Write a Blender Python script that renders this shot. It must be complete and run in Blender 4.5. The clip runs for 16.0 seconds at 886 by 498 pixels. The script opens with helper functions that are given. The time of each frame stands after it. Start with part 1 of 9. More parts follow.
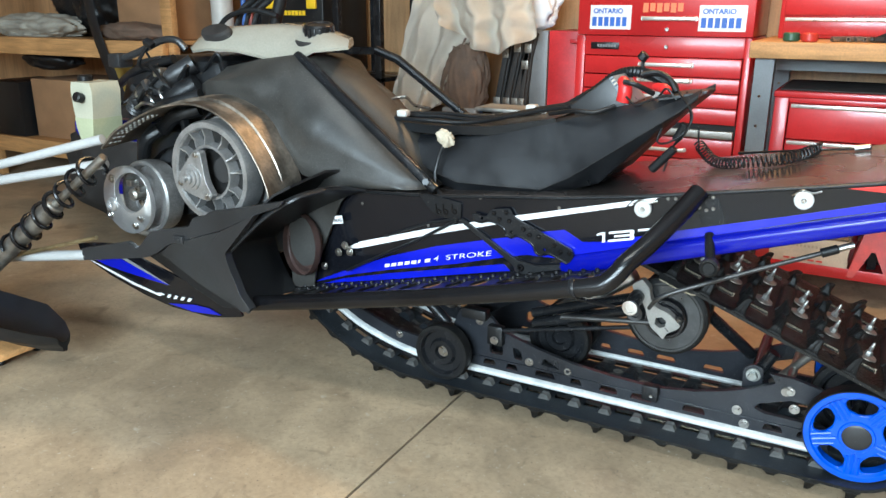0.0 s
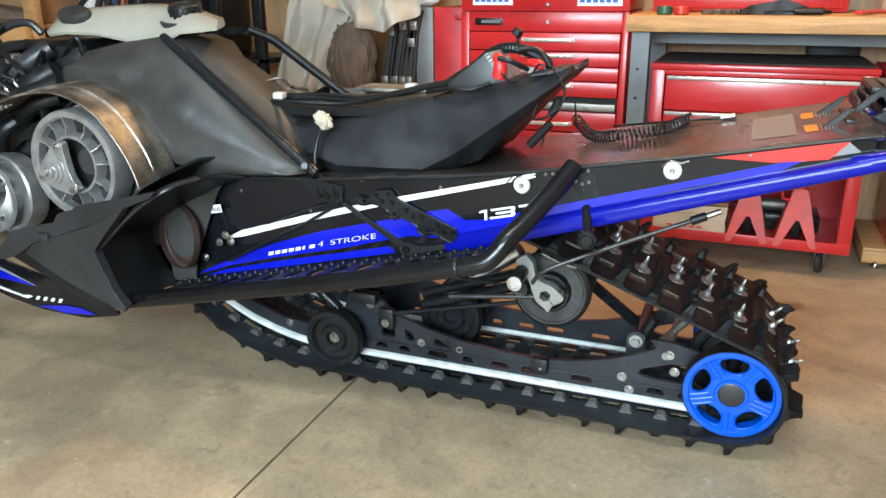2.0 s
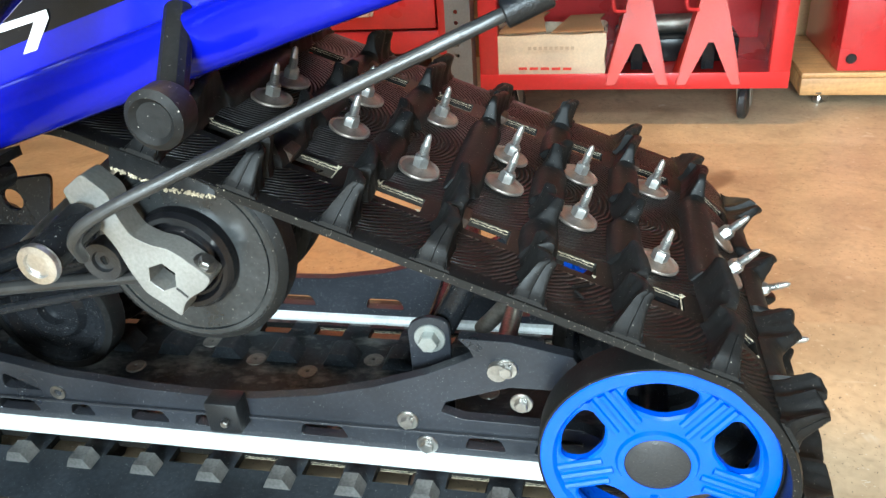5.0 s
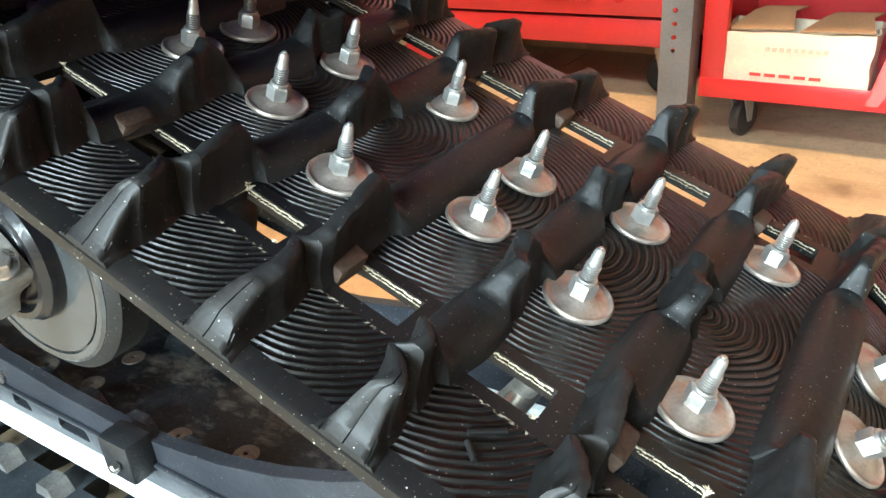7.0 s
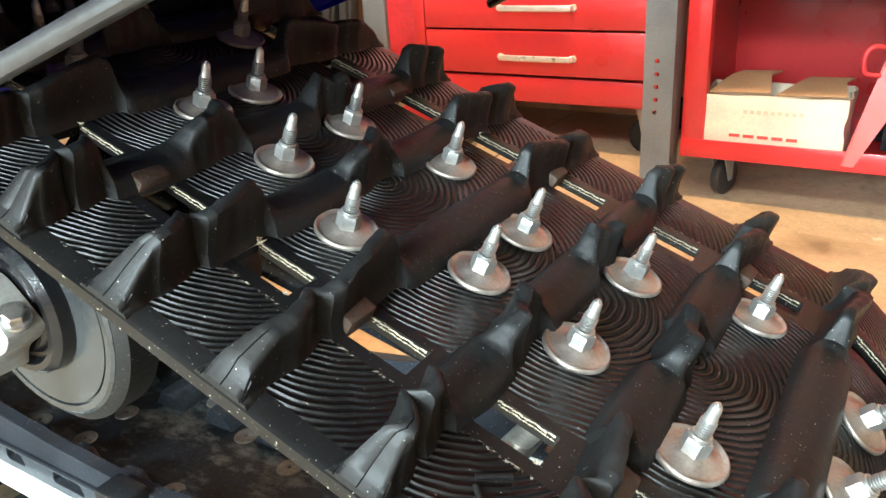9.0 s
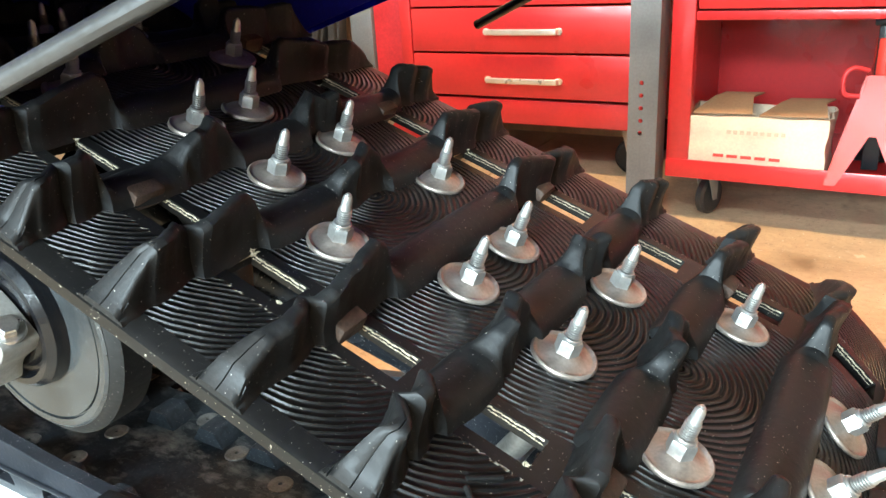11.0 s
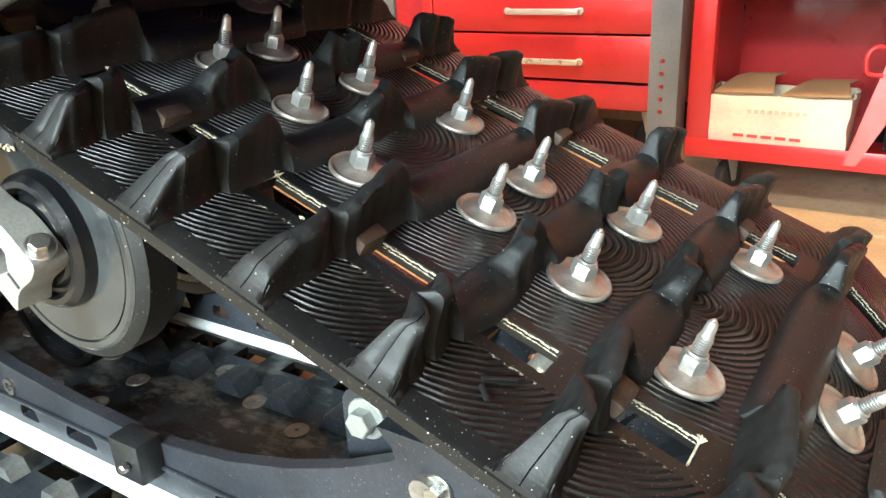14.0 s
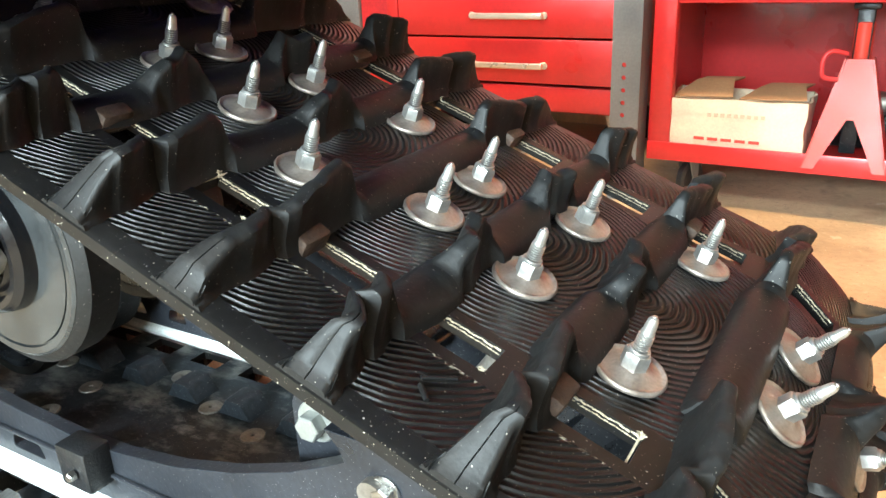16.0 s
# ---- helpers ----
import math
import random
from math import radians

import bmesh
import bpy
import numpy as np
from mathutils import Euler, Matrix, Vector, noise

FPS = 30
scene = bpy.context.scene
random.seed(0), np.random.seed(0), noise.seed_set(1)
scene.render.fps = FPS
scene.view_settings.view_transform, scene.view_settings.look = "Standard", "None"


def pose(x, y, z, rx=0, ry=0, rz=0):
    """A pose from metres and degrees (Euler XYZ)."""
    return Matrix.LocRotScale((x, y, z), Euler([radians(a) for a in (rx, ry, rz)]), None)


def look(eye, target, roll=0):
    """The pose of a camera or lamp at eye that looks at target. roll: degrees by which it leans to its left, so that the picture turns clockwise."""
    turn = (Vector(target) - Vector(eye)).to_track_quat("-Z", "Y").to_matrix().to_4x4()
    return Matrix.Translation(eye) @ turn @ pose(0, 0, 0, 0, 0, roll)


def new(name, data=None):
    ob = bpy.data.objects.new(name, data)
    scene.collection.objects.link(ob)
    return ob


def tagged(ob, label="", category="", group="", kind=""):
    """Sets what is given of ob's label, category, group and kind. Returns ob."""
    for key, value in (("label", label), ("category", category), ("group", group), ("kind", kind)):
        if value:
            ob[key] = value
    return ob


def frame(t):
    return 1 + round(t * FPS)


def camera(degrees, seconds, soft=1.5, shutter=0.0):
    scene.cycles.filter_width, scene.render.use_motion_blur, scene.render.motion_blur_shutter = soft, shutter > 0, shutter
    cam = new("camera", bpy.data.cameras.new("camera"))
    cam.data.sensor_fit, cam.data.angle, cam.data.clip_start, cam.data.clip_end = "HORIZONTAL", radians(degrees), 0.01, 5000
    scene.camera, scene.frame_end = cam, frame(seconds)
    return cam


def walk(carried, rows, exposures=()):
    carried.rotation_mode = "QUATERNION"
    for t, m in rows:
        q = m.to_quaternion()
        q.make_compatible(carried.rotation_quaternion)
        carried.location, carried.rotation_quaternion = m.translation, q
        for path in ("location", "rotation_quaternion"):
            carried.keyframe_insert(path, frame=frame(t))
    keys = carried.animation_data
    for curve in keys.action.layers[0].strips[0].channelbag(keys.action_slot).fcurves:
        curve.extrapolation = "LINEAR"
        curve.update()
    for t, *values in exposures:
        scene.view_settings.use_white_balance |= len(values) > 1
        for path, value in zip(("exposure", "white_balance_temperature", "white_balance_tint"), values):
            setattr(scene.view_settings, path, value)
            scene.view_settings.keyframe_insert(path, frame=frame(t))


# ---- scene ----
PATH = [
    (0, (-0.0683, -1.4970, 0.9128), (-0.5264, -0.6595, 0.6149), 0.19),
    (0.5, (-0.0679, -1.4964, 0.9126), (-0.5195, -0.6539, 0.6189), -0.06),
    (1, (-0.0475, -1.4750, 0.9123), (-0.4539, -0.6117, 0.6131), -0.33),
    (1.5, (-0.0448, -1.4646, 0.9120), (-0.4073, -0.5874, 0.5973), -0.28),
    (2, (-0.0351, -1.4570, 0.9130), (-0.3806, -0.5763, 0.5891), -0.41),
    (2.5, (-0.0602, -1.4215, 0.9069), (-0.3630, -0.5309, 0.5673), 0.22),
    (3, (-0.0716, -1.3923, 0.9206), (-0.2426, -0.4788, 0.5515), 0.52),
    (3.5, (-0.0990, -1.2315, 0.9013), (-0.1929, -0.3085, 0.5283), -0.95),
    (4, (-0.0878, -0.9199, 0.7817), (-0.1657, -0.0140, 0.3655), -1.29),
    (4.2, (-0.0913, -0.8019, 0.7255), (-0.1763, 0.0932, 0.2878), -2.13),
    (6.3, (0.0534, -0.1871, 0.4962), (-0.3977, 0.5658, 0.0170), -4.82),
    (6.5, (0.0555, -0.1668, 0.4830), (-0.4210, 0.5733, 0.0084), -5.01),
    (7, (0.0643, -0.1627, 0.4900), (-0.4451, 0.5677, 0.0350), -4.40),
    (7.5, (0.0591, -0.1811, 0.5008), (-0.4607, 0.5574, 0.0713), -3.59),
    (8, (0.0486, -0.1833, 0.4969), (-0.4733, 0.5625, 0.0829), -3.26),
    (8.5, (0.0532, -0.1853, 0.4990), (-0.4622, 0.5711, 0.0963), -3.26),
    (9, (0.0648, -0.1817, 0.4962), (-0.4402, 0.5884, 0.1063), -3.65),
    (9.2, (0.0673, -0.1836, 0.4963), (-0.4328, 0.5917, 0.1105), -3.76),
    (11.3, (0.0701, -0.1961, 0.4917), (-0.4276, 0.5936, 0.1328), -3.52),
    (11.5, (0.0657, -0.2005, 0.4905), (-0.4365, 0.5872, 0.1336), -3.29),
    (12, (0.0576, -0.2084, 0.4885), (-0.4575, 0.5745, 0.1395), -3.54),
    (12.5, (0.0447, -0.2123, 0.4795), (-0.4848, 0.5638, 0.1369), -3.93),
    (13, (0.0407, -0.2130, 0.4758), (-0.4904, 0.5589, 0.1265), -3.47),
    (13.5, (0.0566, -0.2127, 0.4662), (-0.4682, 0.5586, 0.1061), -3.08),
    (14, (0.0790, -0.2122, 0.4614), (-0.4345, 0.5623, 0.0920), -2.95),
    (14.5, (0.0916, -0.2038, 0.4552), (-0.4021, 0.5798, 0.0780), -2.52),
    (15, (0.0855, -0.1966, 0.4525), (-0.3962, 0.5949, 0.0764), -2.31),
    (15.5, (0.0893, -0.2014, 0.4571), (-0.3925, 0.5932, 0.0875), -2.47),
    (16, (0.0907, -0.2041, 0.4574), (-0.3931, 0.5913, 0.0923), -2.52),
]
cam = camera(59.6, 16.0)
walk(cam, [(t, look(eye, target, roll)) for t, eye, target, roll in PATH],
     [(0.0, -1.16, 5850, 5), (3.0, -1.08, 6000, 5), (4.2, -0.78, 6000, 4), (6.3, 0.60, 6000, 2), (7.2, 0.68, 6050, 2), (9.0, 0.62, 6200, 3), (11.5, 0.60, 5950, 2), (12.5, 0.60, 6050, 2), (13.5, 0.58, 6350, 3), (16.0, 0.60, 6250, 3)])

FLOOR, BACK_FLOOR = -0.004, -0.065      # the slab falls slightly towards the back wall

# ---- world and light: daylight through the open garage door behind the camera ----
world = bpy.data.worlds.new("daylight")
scene.world = world
world.use_nodes = True
wn = world.node_tree
sky = wn.nodes.new("ShaderNodeTexSky")
sky.sky_type, sky.sun_disc = "NISHITA", False
sky.sun_elevation, sky.sun_rotation = radians(38), radians(200)
wn.links.new(sky.outputs[0], wn.nodes["Background"].inputs[0])
wn.nodes["Background"].inputs[1].default_value = 0.12


def area_lamp(name, m, width, height, watts, colour):
    lamp = bpy.data.lights.new(name, "AREA")
    lamp.shape, lamp.size, lamp.size_y, lamp.energy, lamp.color = "RECTANGLE", width, height, watts, colour
    ob = new(name, lamp)
    ob.matrix_basis = m
    return ob


area_lamp("door_daylight", look((-0.20, -3.9, 1.62), (-0.55, 0.5, 0.5)), 2.2, 1.2, 720, (0.83, 0.95, 1.0))
# unseen lamps: an added overhead fill, then a warm one over the back
area_lamp("overhead_fill", look((-0.50, -1.45, 2.6), (-0.50, -1.2, 0.0)), 1.1, 0.2, 66, (1.0, 0.95, 0.86))
area_lamp("ceiling_bulb", look((-0.40, 1.00, 2.5), (-0.40, 1.00, 0.0)), 0.3, 0.3, 84, (1.0, 0.60, 0.28))


# ---- materials ----
def mat(name, colour, rough=0.5, metal=0.0, var=0.2, scale=12.0, fine=0.1, fscale=160.0, bump=0.15, coat=0.0, dust=0.0, dust_col=(0.3, 0.27, 0.23), rvar=0.15, spec=0.5, dent=0.0):
    """A procedural surface: two scales of colour change, uneven gloss, fine relief, and specks of dust."""
    m = bpy.data.materials.new(name)
    m.use_nodes = True
    nt = m.node_tree
    n, l = nt.nodes, nt.links
    b = n["Principled BSDF"]
    tc = n.new("ShaderNodeTexCoord")
    big, small = n.new("ShaderNodeTexNoise"), n.new("ShaderNodeTexNoise")
    for tex, s, d in ((big, scale, 4.0), (small, fscale, 3.0)):
        tex.inputs["Scale"].default_value, tex.inputs["Detail"].default_value = s, d
        l.new(tc.outputs["Object"], tex.inputs["Vector"])
    ramp = n.new("ShaderNodeMapRange")
    ramp.inputs["From Min"].default_value, ramp.inputs["From Max"].default_value = 0.3, 0.7
    ramp.inputs["To Min"].default_value, ramp.inputs["To Max"].default_value = 1 - var, 1 + var
    l.new(big.outputs["Fac"], ramp.inputs["Value"])
    ramp2 = n.new("ShaderNodeMapRange")
    ramp2.inputs["From Min"].default_value, ramp2.inputs["From Max"].default_value = 0.3, 0.7
    ramp2.inputs["To Min"].default_value, ramp2.inputs["To Max"].default_value = 1 - fine, 1 + fine
    l.new(small.outputs["Fac"], ramp2.inputs["Value"])
    mul = n.new("ShaderNodeMath")
    mul.operation = "MULTIPLY"
    l.new(ramp.outputs[0], mul.inputs[0]), l.new(ramp2.outputs[0], mul.inputs[1])
    mix = n.new("ShaderNodeVectorMath")
    mix.operation = "SCALE"
    mix.inputs[0].default_value = colour
    l.new(mul.outputs[0], mix.inputs["Scale"])
    col = mix.outputs[0]
    if dust > 0:
        sp = n.new("ShaderNodeTexNoise")
        sp.inputs["Scale"].default_value, sp.inputs["Detail"].default_value = 780.0, 1.0
        l.new(tc.outputs["Object"], sp.inputs["Vector"])
        cut = n.new("ShaderNodeMapRange")
        cut.inputs["From Min"].default_value, cut.inputs["From Max"].default_value = 0.76 - 0.14 * dust, 0.82 - 0.1 * dust
        l.new(sp.outputs["Fac"], cut.inputs["Value"])
        mx = n.new("ShaderNodeMix")
        mx.data_type = "RGBA"
        mx.inputs["B"].default_value = (*dust_col, 1)
        l.new(cut.outputs[0], mx.inputs["Factor"]), l.new(col, mx.inputs["A"])
        col = mx.outputs["Result"]
    l.new(col, b.inputs["Base Color"])
    rr = n.new("ShaderNodeMapRange")
    rr.inputs["From Min"].default_value, rr.inputs["From Max"].default_value = 0.3, 0.7
    rr.inputs["To Min"].default_value, rr.inputs["To Max"].default_value = max(0.03, rough - rvar * rough), min(1, rough + rvar * rough)
    l.new(big.outputs["Fac"], rr.inputs["Value"]), l.new(rr.outputs[0], b.inputs["Roughness"])
    b.inputs["Metallic"].default_value = metal
    b.inputs["Coat Weight"].default_value, b.inputs["Coat Roughness"].default_value = coat, 0.08
    b.inputs["Specular IOR Level"].default_value = spec
    if bump > 0:
        bp = n.new("ShaderNodeBump")
        bp.inputs["Strength"].default_value, bp.inputs["Distance"].default_value = bump, 0.002
        l.new(small.outputs["Fac"], bp.inputs["Height"]), l.new(bp.outputs[0], b.inputs["Normal"])
        if dent > 0:
            wide = n.new("ShaderNodeBump")
            wide.inputs["Strength"].default_value, wide.inputs["Distance"].default_value = 1.0, dent
            l.new(big.outputs["Fac"], wide.inputs["Height"]), l.new(wide.outputs[0], bp.inputs["Normal"])
    return m


def ribbed_rubber():
    """Black track rubber with moulded concentric ribs; the mesh's UV map holds pitches along and metres across the belt."""
    m = mat("ribbed_rubber", (0.0055, 0.0052, 0.0050), 0.44, 0, 0.35, 9, 0.2, 260, 0.1, spec=0.26, dust=0.30, dust_col=(0.34, 0.32, 0.28))
    nt = m.node_tree
    n, l = nt.nodes, nt.links
    uv = n.new("ShaderNodeUVMap")
    uv.uv_map = "UVMap"
    sep = n.new("ShaderNodeSeparateXYZ")
    l.new(uv.outputs[0], sep.inputs[0])
    along, across = sep.outputs[0], sep.outputs[1]

    def op(kind, a, b=None, c=None):
        x = n.new("ShaderNodeMath")
        x.operation = kind
        for i, v in enumerate((a, b, c)):
            if v is None:
                continue
            if isinstance(v, (int, float)):
                x.inputs[i].default_value = v
            else:
                l.new(v, x.inputs[i])
        return x.outputs[0]

    def cloud(scale, detail=2.0):
        tex = n.new("ShaderNodeTexNoise")
        tex.inputs["Scale"].default_value, tex.inputs["Detail"].default_value = scale, detail
        tc = n.new("ShaderNodeTexCoord")
        l.new(tc.outputs["Object"], tex.inputs["Vector"])
        return tex.outputs["Fac"]

    cell = op("FRACT", op("ADD", along, 50.5))          # 0.5 at a row of studs
    wob = op("MULTIPLY", cloud(22), 0.009)

    def rings(frac0, centre, pitch):
        u = op("MULTIPLY", op("SUBTRACT", cell, frac0 + 0.5), 0.0726)
        v = op("SUBTRACT", across, centre)
        r = op("ADD", op("SQRT", op("ADD", op("MULTIPLY", u, u), op("MULTIPLY", v, v))), wob)
        s = op("ADD", op("MULTIPLY", op("SINE", op("MULTIPLY", r, 2 * math.pi / pitch)), 0.5), 0.5)
        return op("POWER", s, 1.7)

    def band(v, lo, hi):
        return op("MULTIPLY", op("GREATER_THAN", v, lo), op("LESS_THAN", v, hi))

    near = op("MULTIPLY", rings(0.62, 0.092, 0.0041), band(across, 0.0085, 0.0545))
    mid = op("MULTIPLY", rings(0.28, 0.195, 0.0043), band(across, 0.0915, 0.2905))
    far = op("MULTIPLY", rings(0.45, 0.312, 0.0041), band(across, 0.3275, 0.3725))
    h = op("ADD", op("ADD", near, mid), far)
    # a smooth raised border along both edges, and the mould's parting line in every bay
    h = op("ADD", h, op("MULTIPLY", op("ADD", op("LESS_THAN", across, 0.0075), op("GREATER_THAN", across, 0.3735)), 1.3))
    h = op("SUBTRACT", h, op("MULTIPLY", band(cell, 0.413, 0.424), 1.2))
    bp = n.new("ShaderNodeBump")
    bp.inputs["Strength"].default_value, bp.inputs["Distance"].default_value = 1.0, 0.0022
    l.new(h, bp.inputs["Height"])
    b = n["Principled BSDF"]
    l.new(bp.outputs[0], b.inputs["Normal"])
    # pale cloth fibres along the cut edges and in dashes beside the windows
    edge = op("ADD", op("LESS_THAN", across, -0.0046), op("GREATER_THAN", across, 0.3846))
    fibre = op("MULTIPLY", edge, op("GREATER_THAN", cloud(520, 3), 0.70))
    dash = op("MULTIPLY", op("ADD", band(across, 0.0530, 0.0548), band(across, 0.3272, 0.3290)), op("MULTIPLY", band(cell, 0.2, 0.8), op("GREATER_THAN", cloud(420), 0.56)))
    mx = n.new("ShaderNodeMix")
    mx.data_type = "RGBA"
    mx.inputs["B"].default_value = (0.36, 0.33, 0.26, 1)
    src = b.inputs["Base Color"].links[0].from_socket
    l.new(op("MINIMUM", op("ADD", fibre, op("MULTIPLY", dash, 0.5)), 1.0), mx.inputs["Factor"])
    l.new(src, mx.inputs["A"])
    l.new(mx.outputs["Result"], b.inputs["Base Color"])
    return m


def dirty_inner_rubber():
    """The belt's smooth inside: worn shiny black rubber with dried grey dirt in patches and smears along the way it runs."""
    m = mat("dusty_inner_rubber", (0.016, 0.0195, 0.024), 0.50, 0, 0.5, 16, 0.3, 200, 0.12, spec=0.26, dust=0.36, dust_col=(0.30, 0.30, 0.28), rvar=0.3)
    n, l = m.node_tree.nodes, m.node_tree.links
    b = n["Principled BSDF"]
    tc, shape = n.new("ShaderNodeTexCoord"), n.new("ShaderNodeMapping")
    shape.inputs["Scale"].default_value = (0.55, 1.0, 1.0)
    l.new(tc.outputs["Object"], shape.inputs["Vector"])
    cloud = n.new("ShaderNodeTexNoise")
    cloud.inputs["Scale"].default_value, cloud.inputs["Detail"].default_value, cloud.inputs["Roughness"].default_value = 34.0, 8.0, 0.68
    l.new(shape.outputs[0], cloud.inputs["Vector"])
    cut = n.new("ShaderNodeMapRange")
    cut.inputs["From Min"].default_value, cut.inputs["From Max"].default_value, cut.inputs["To Max"].default_value = 0.50, 0.66, 0.9
    l.new(cloud.outputs["Fac"], cut.inputs["Value"])
    mx = n.new("ShaderNodeMix")
    mx.data_type = "RGBA"
    mx.inputs["B"].default_value = (0.16, 0.16, 0.15, 1)
    place, lane = n.new("ShaderNodeSeparateXYZ"), n.new("ShaderNodeMapRange")
    lane.inputs["From Min"].default_value, lane.inputs["From Max"].default_value = 0.070, 0.110
    l.new(tc.outputs["Object"], place.inputs[0]), l.new(place.outputs[1], lane.inputs["Value"])
    swept = n.new("ShaderNodeMath")
    swept.operation = "MULTIPLY"
    l.new(cut.outputs[0], swept.inputs[0]), l.new(lane.outputs[0], swept.inputs[1])
    src = b.inputs["Base Color"].links[0].from_socket
    l.new(swept.outputs[0], mx.inputs["Factor"]), l.new(src, mx.inputs["A"]), l.new(mx.outputs["Result"], b.inputs["Base Color"])
    return m


RUBBER = mat("rubber", (0.0070, 0.0070, 0.0070), 0.54, 0, 0.4, 14, 0.25, 220, 0.15, spec=0.24, dust=0.16, dust_col=(0.34, 0.32, 0.28))
WHEEL_GREY = mat("dusty_wheel_steel", (0.025, 0.027, 0.028), 0.22, 0.1, 0.45, 22, 0.12, 260, 0.04, spec=0.55, dust=0.08, dust_col=(0.3, 0.29, 0.26))
STUD_PIN = mat("turned_aluminium", (0.40, 0.39, 0.37), 0.40, 0.8, 0.12, 80, 0.08, 700, 0.04)
RIBBED = ribbed_rubber()
INNER = dirty_inner_rubber()
BLACK_METAL = mat("black_painted_metal", (0.010, 0.0108, 0.0125), 0.26, 0, 0.3, 10, 0.15, 240, 0.12, spec=0.28, dust=0.30, dust_col=(0.38, 0.37, 0.35))
RAIL_BLACK = mat("worn_black_anodised", (0.019, 0.021, 0.026), 0.32, 0.1, 0.3, 10, 0.15, 240, 0.12, spec=0.45, dust=0.40, dust_col=(0.38, 0.37, 0.35))
TUBE_BLACK = mat("powder_coat_black", (0.006, 0.006, 0.007), 0.22, 0, 0.2, 12, 0.1, 400, 0.12, spec=0.4)
BLACK_PLASTIC = mat("grained_black_plastic", (0.009, 0.0095, 0.0105), 0.36, 0, 0.3, 6, 0.15, 500, 0.25, dust=0.1, spec=0.36)
GREY_PLASTIC = mat("dusty_charcoal_plastic", (0.022, 0.0225, 0.024), 0.36, 0, 0.3, 5, 0.2, 400, 0.25, dust=0.12)
TANK = mat("dusty_black_tank_plastic", (0.036, 0.0345, 0.0315), 0.46, 0, 0.32, 9, 0.25, 300, 0.15, dust=0.34, dust_col=(0.16, 0.15, 0.14), rvar=0.35, spec=0.42, dent=0.0035)
SEAT_VINYL = mat("black_seat_vinyl", (0.010, 0.010, 0.011), 0.45, 0, 0.2, 8, 0.15, 700, 0.3)
SEAT_SIDE = mat("grained_seat_vinyl", (0.0105, 0.0115, 0.0135), 0.38, 0, 0.4, 11, 0.2, 520, 0.35, dust=0.22, rvar=0.35, dent=0.0012)
GLOSS_BLACK = mat("gloss_black_decal", (0.006, 0.0065, 0.009), 0.12, 0, 0.2, 6, 0.06, 300, 0.02, coat=0.15, spec=0.30, dust=0.08)
BLUE = mat("blue_gloss_paint", (0.003, 0.005, 0.25), 0.20, 0, 0.1, 8, 0.04, 300, 0.03, spec=0.30)
BLUE_DECAL = mat("blue_decal", (0.006, 0.010, 0.42), 0.22, 0, 0.12, 9, 0.05, 300, 0.02, coat=0.4)
BLUE_WHEEL = mat("blue_wheel_plastic", (0.003, 0.075, 0.56), 0.32, 0, 0.1, 14, 0.08, 400, 0.08)
WHITE_DECAL = mat("white_decal", (0.78, 0.78, 0.78), 0.35, 0, 0.06, 20, 0.04, 400, 0.02)
GREY_DECAL = mat("grey_decal", (0.20, 0.21, 0.22), 0.4, 0, 0.1, 20, 0.05, 400, 0.02)
RED_DECAL = mat("red_orange_decal", (0.70, 0.022, 0.013), 0.35, 0, 0.08, 20, 0.05, 300, 0.02)
NAVY = mat("navy_inside_paint", (0.016, 0.016, 0.32), 0.36, 0, 0.3, 6, 0.15, 200, 0.1, dust=0.08)
ALU = mat("bare_aluminium", (0.62, 0.61, 0.59), 0.32, 1, 0.15, 30, 0.12, 500, 0.12)
STUD_ALU = mat("worn_stud_aluminium", (0.31, 0.262, 0.225), 0.45, 0.7, 0.26, 90, 0.12, 600, 0.1)
BACK_STEEL = mat("dirty_back_plate", (0.20, 0.185, 0.165), 0.5, 0.5, 0.3, 90, 0.2, 500, 0.1)
CAST = mat("cast_aluminium", (0.46, 0.455, 0.45), 0.36, 0.75, 0.2, 25, 0.15, 300, 0.2)
ROD_GREY = mat("grey_coated_rod", (0.04, 0.039, 0.038), 0.35, 0.4, 0.2, 30, 0.1, 300, 0.1)
STEEL = mat("zinc_bolt_steel", (0.44, 0.43, 0.41), 0.3, 1, 0.15, 60, 0.1, 600, 0.1)
DULL_STEEL = mat("dull_steel", (0.30, 0.28, 0.25), 0.45, 0.9, 0.25, 40, 0.15, 300, 0.15)
CLIP_STEEL = mat("worn_clip_steel", (0.15, 0.148, 0.142), 0.42, 0.6, 0.3, 40, 0.2, 300, 0.15)
RUSTY = mat("worn_brown_clip", (0.052, 0.032, 0.022), 0.6, 0.3, 0.4, 60, 0.3, 400, 0.3)
FABRIC_EDGE = mat("frayed_cord", (0.36, 0.31, 0.22), 0.9, 0, 0.4, 300, 0.3, 900, 0.5)
CAST_PALE = mat("pale_cast_aluminium", (0.26, 0.255, 0.24), 0.42, 0.5, 0.15, 20, 0.12, 350, 0.15)
WHITE_ZINC = mat("white_zinc", (0.30, 0.31, 0.29), 0.36, 0.6, 0.1, 40, 0.06, 400, 0.06)
# near-black cast metal: the shade between the clutch fins is in its colour
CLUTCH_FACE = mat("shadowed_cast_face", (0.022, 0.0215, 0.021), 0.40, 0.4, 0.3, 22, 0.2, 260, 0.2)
CAST_DARK = mat("dark_cast_aluminium", (0.26, 0.255, 0.25), 0.38, 0.6, 0.3, 22, 0.2, 260, 0.2)
POLISHED = mat("polished_aluminium", (0.62, 0.62, 0.62), 0.33, 0.8, 0.15, 16, 0.1, 300, 0.05)
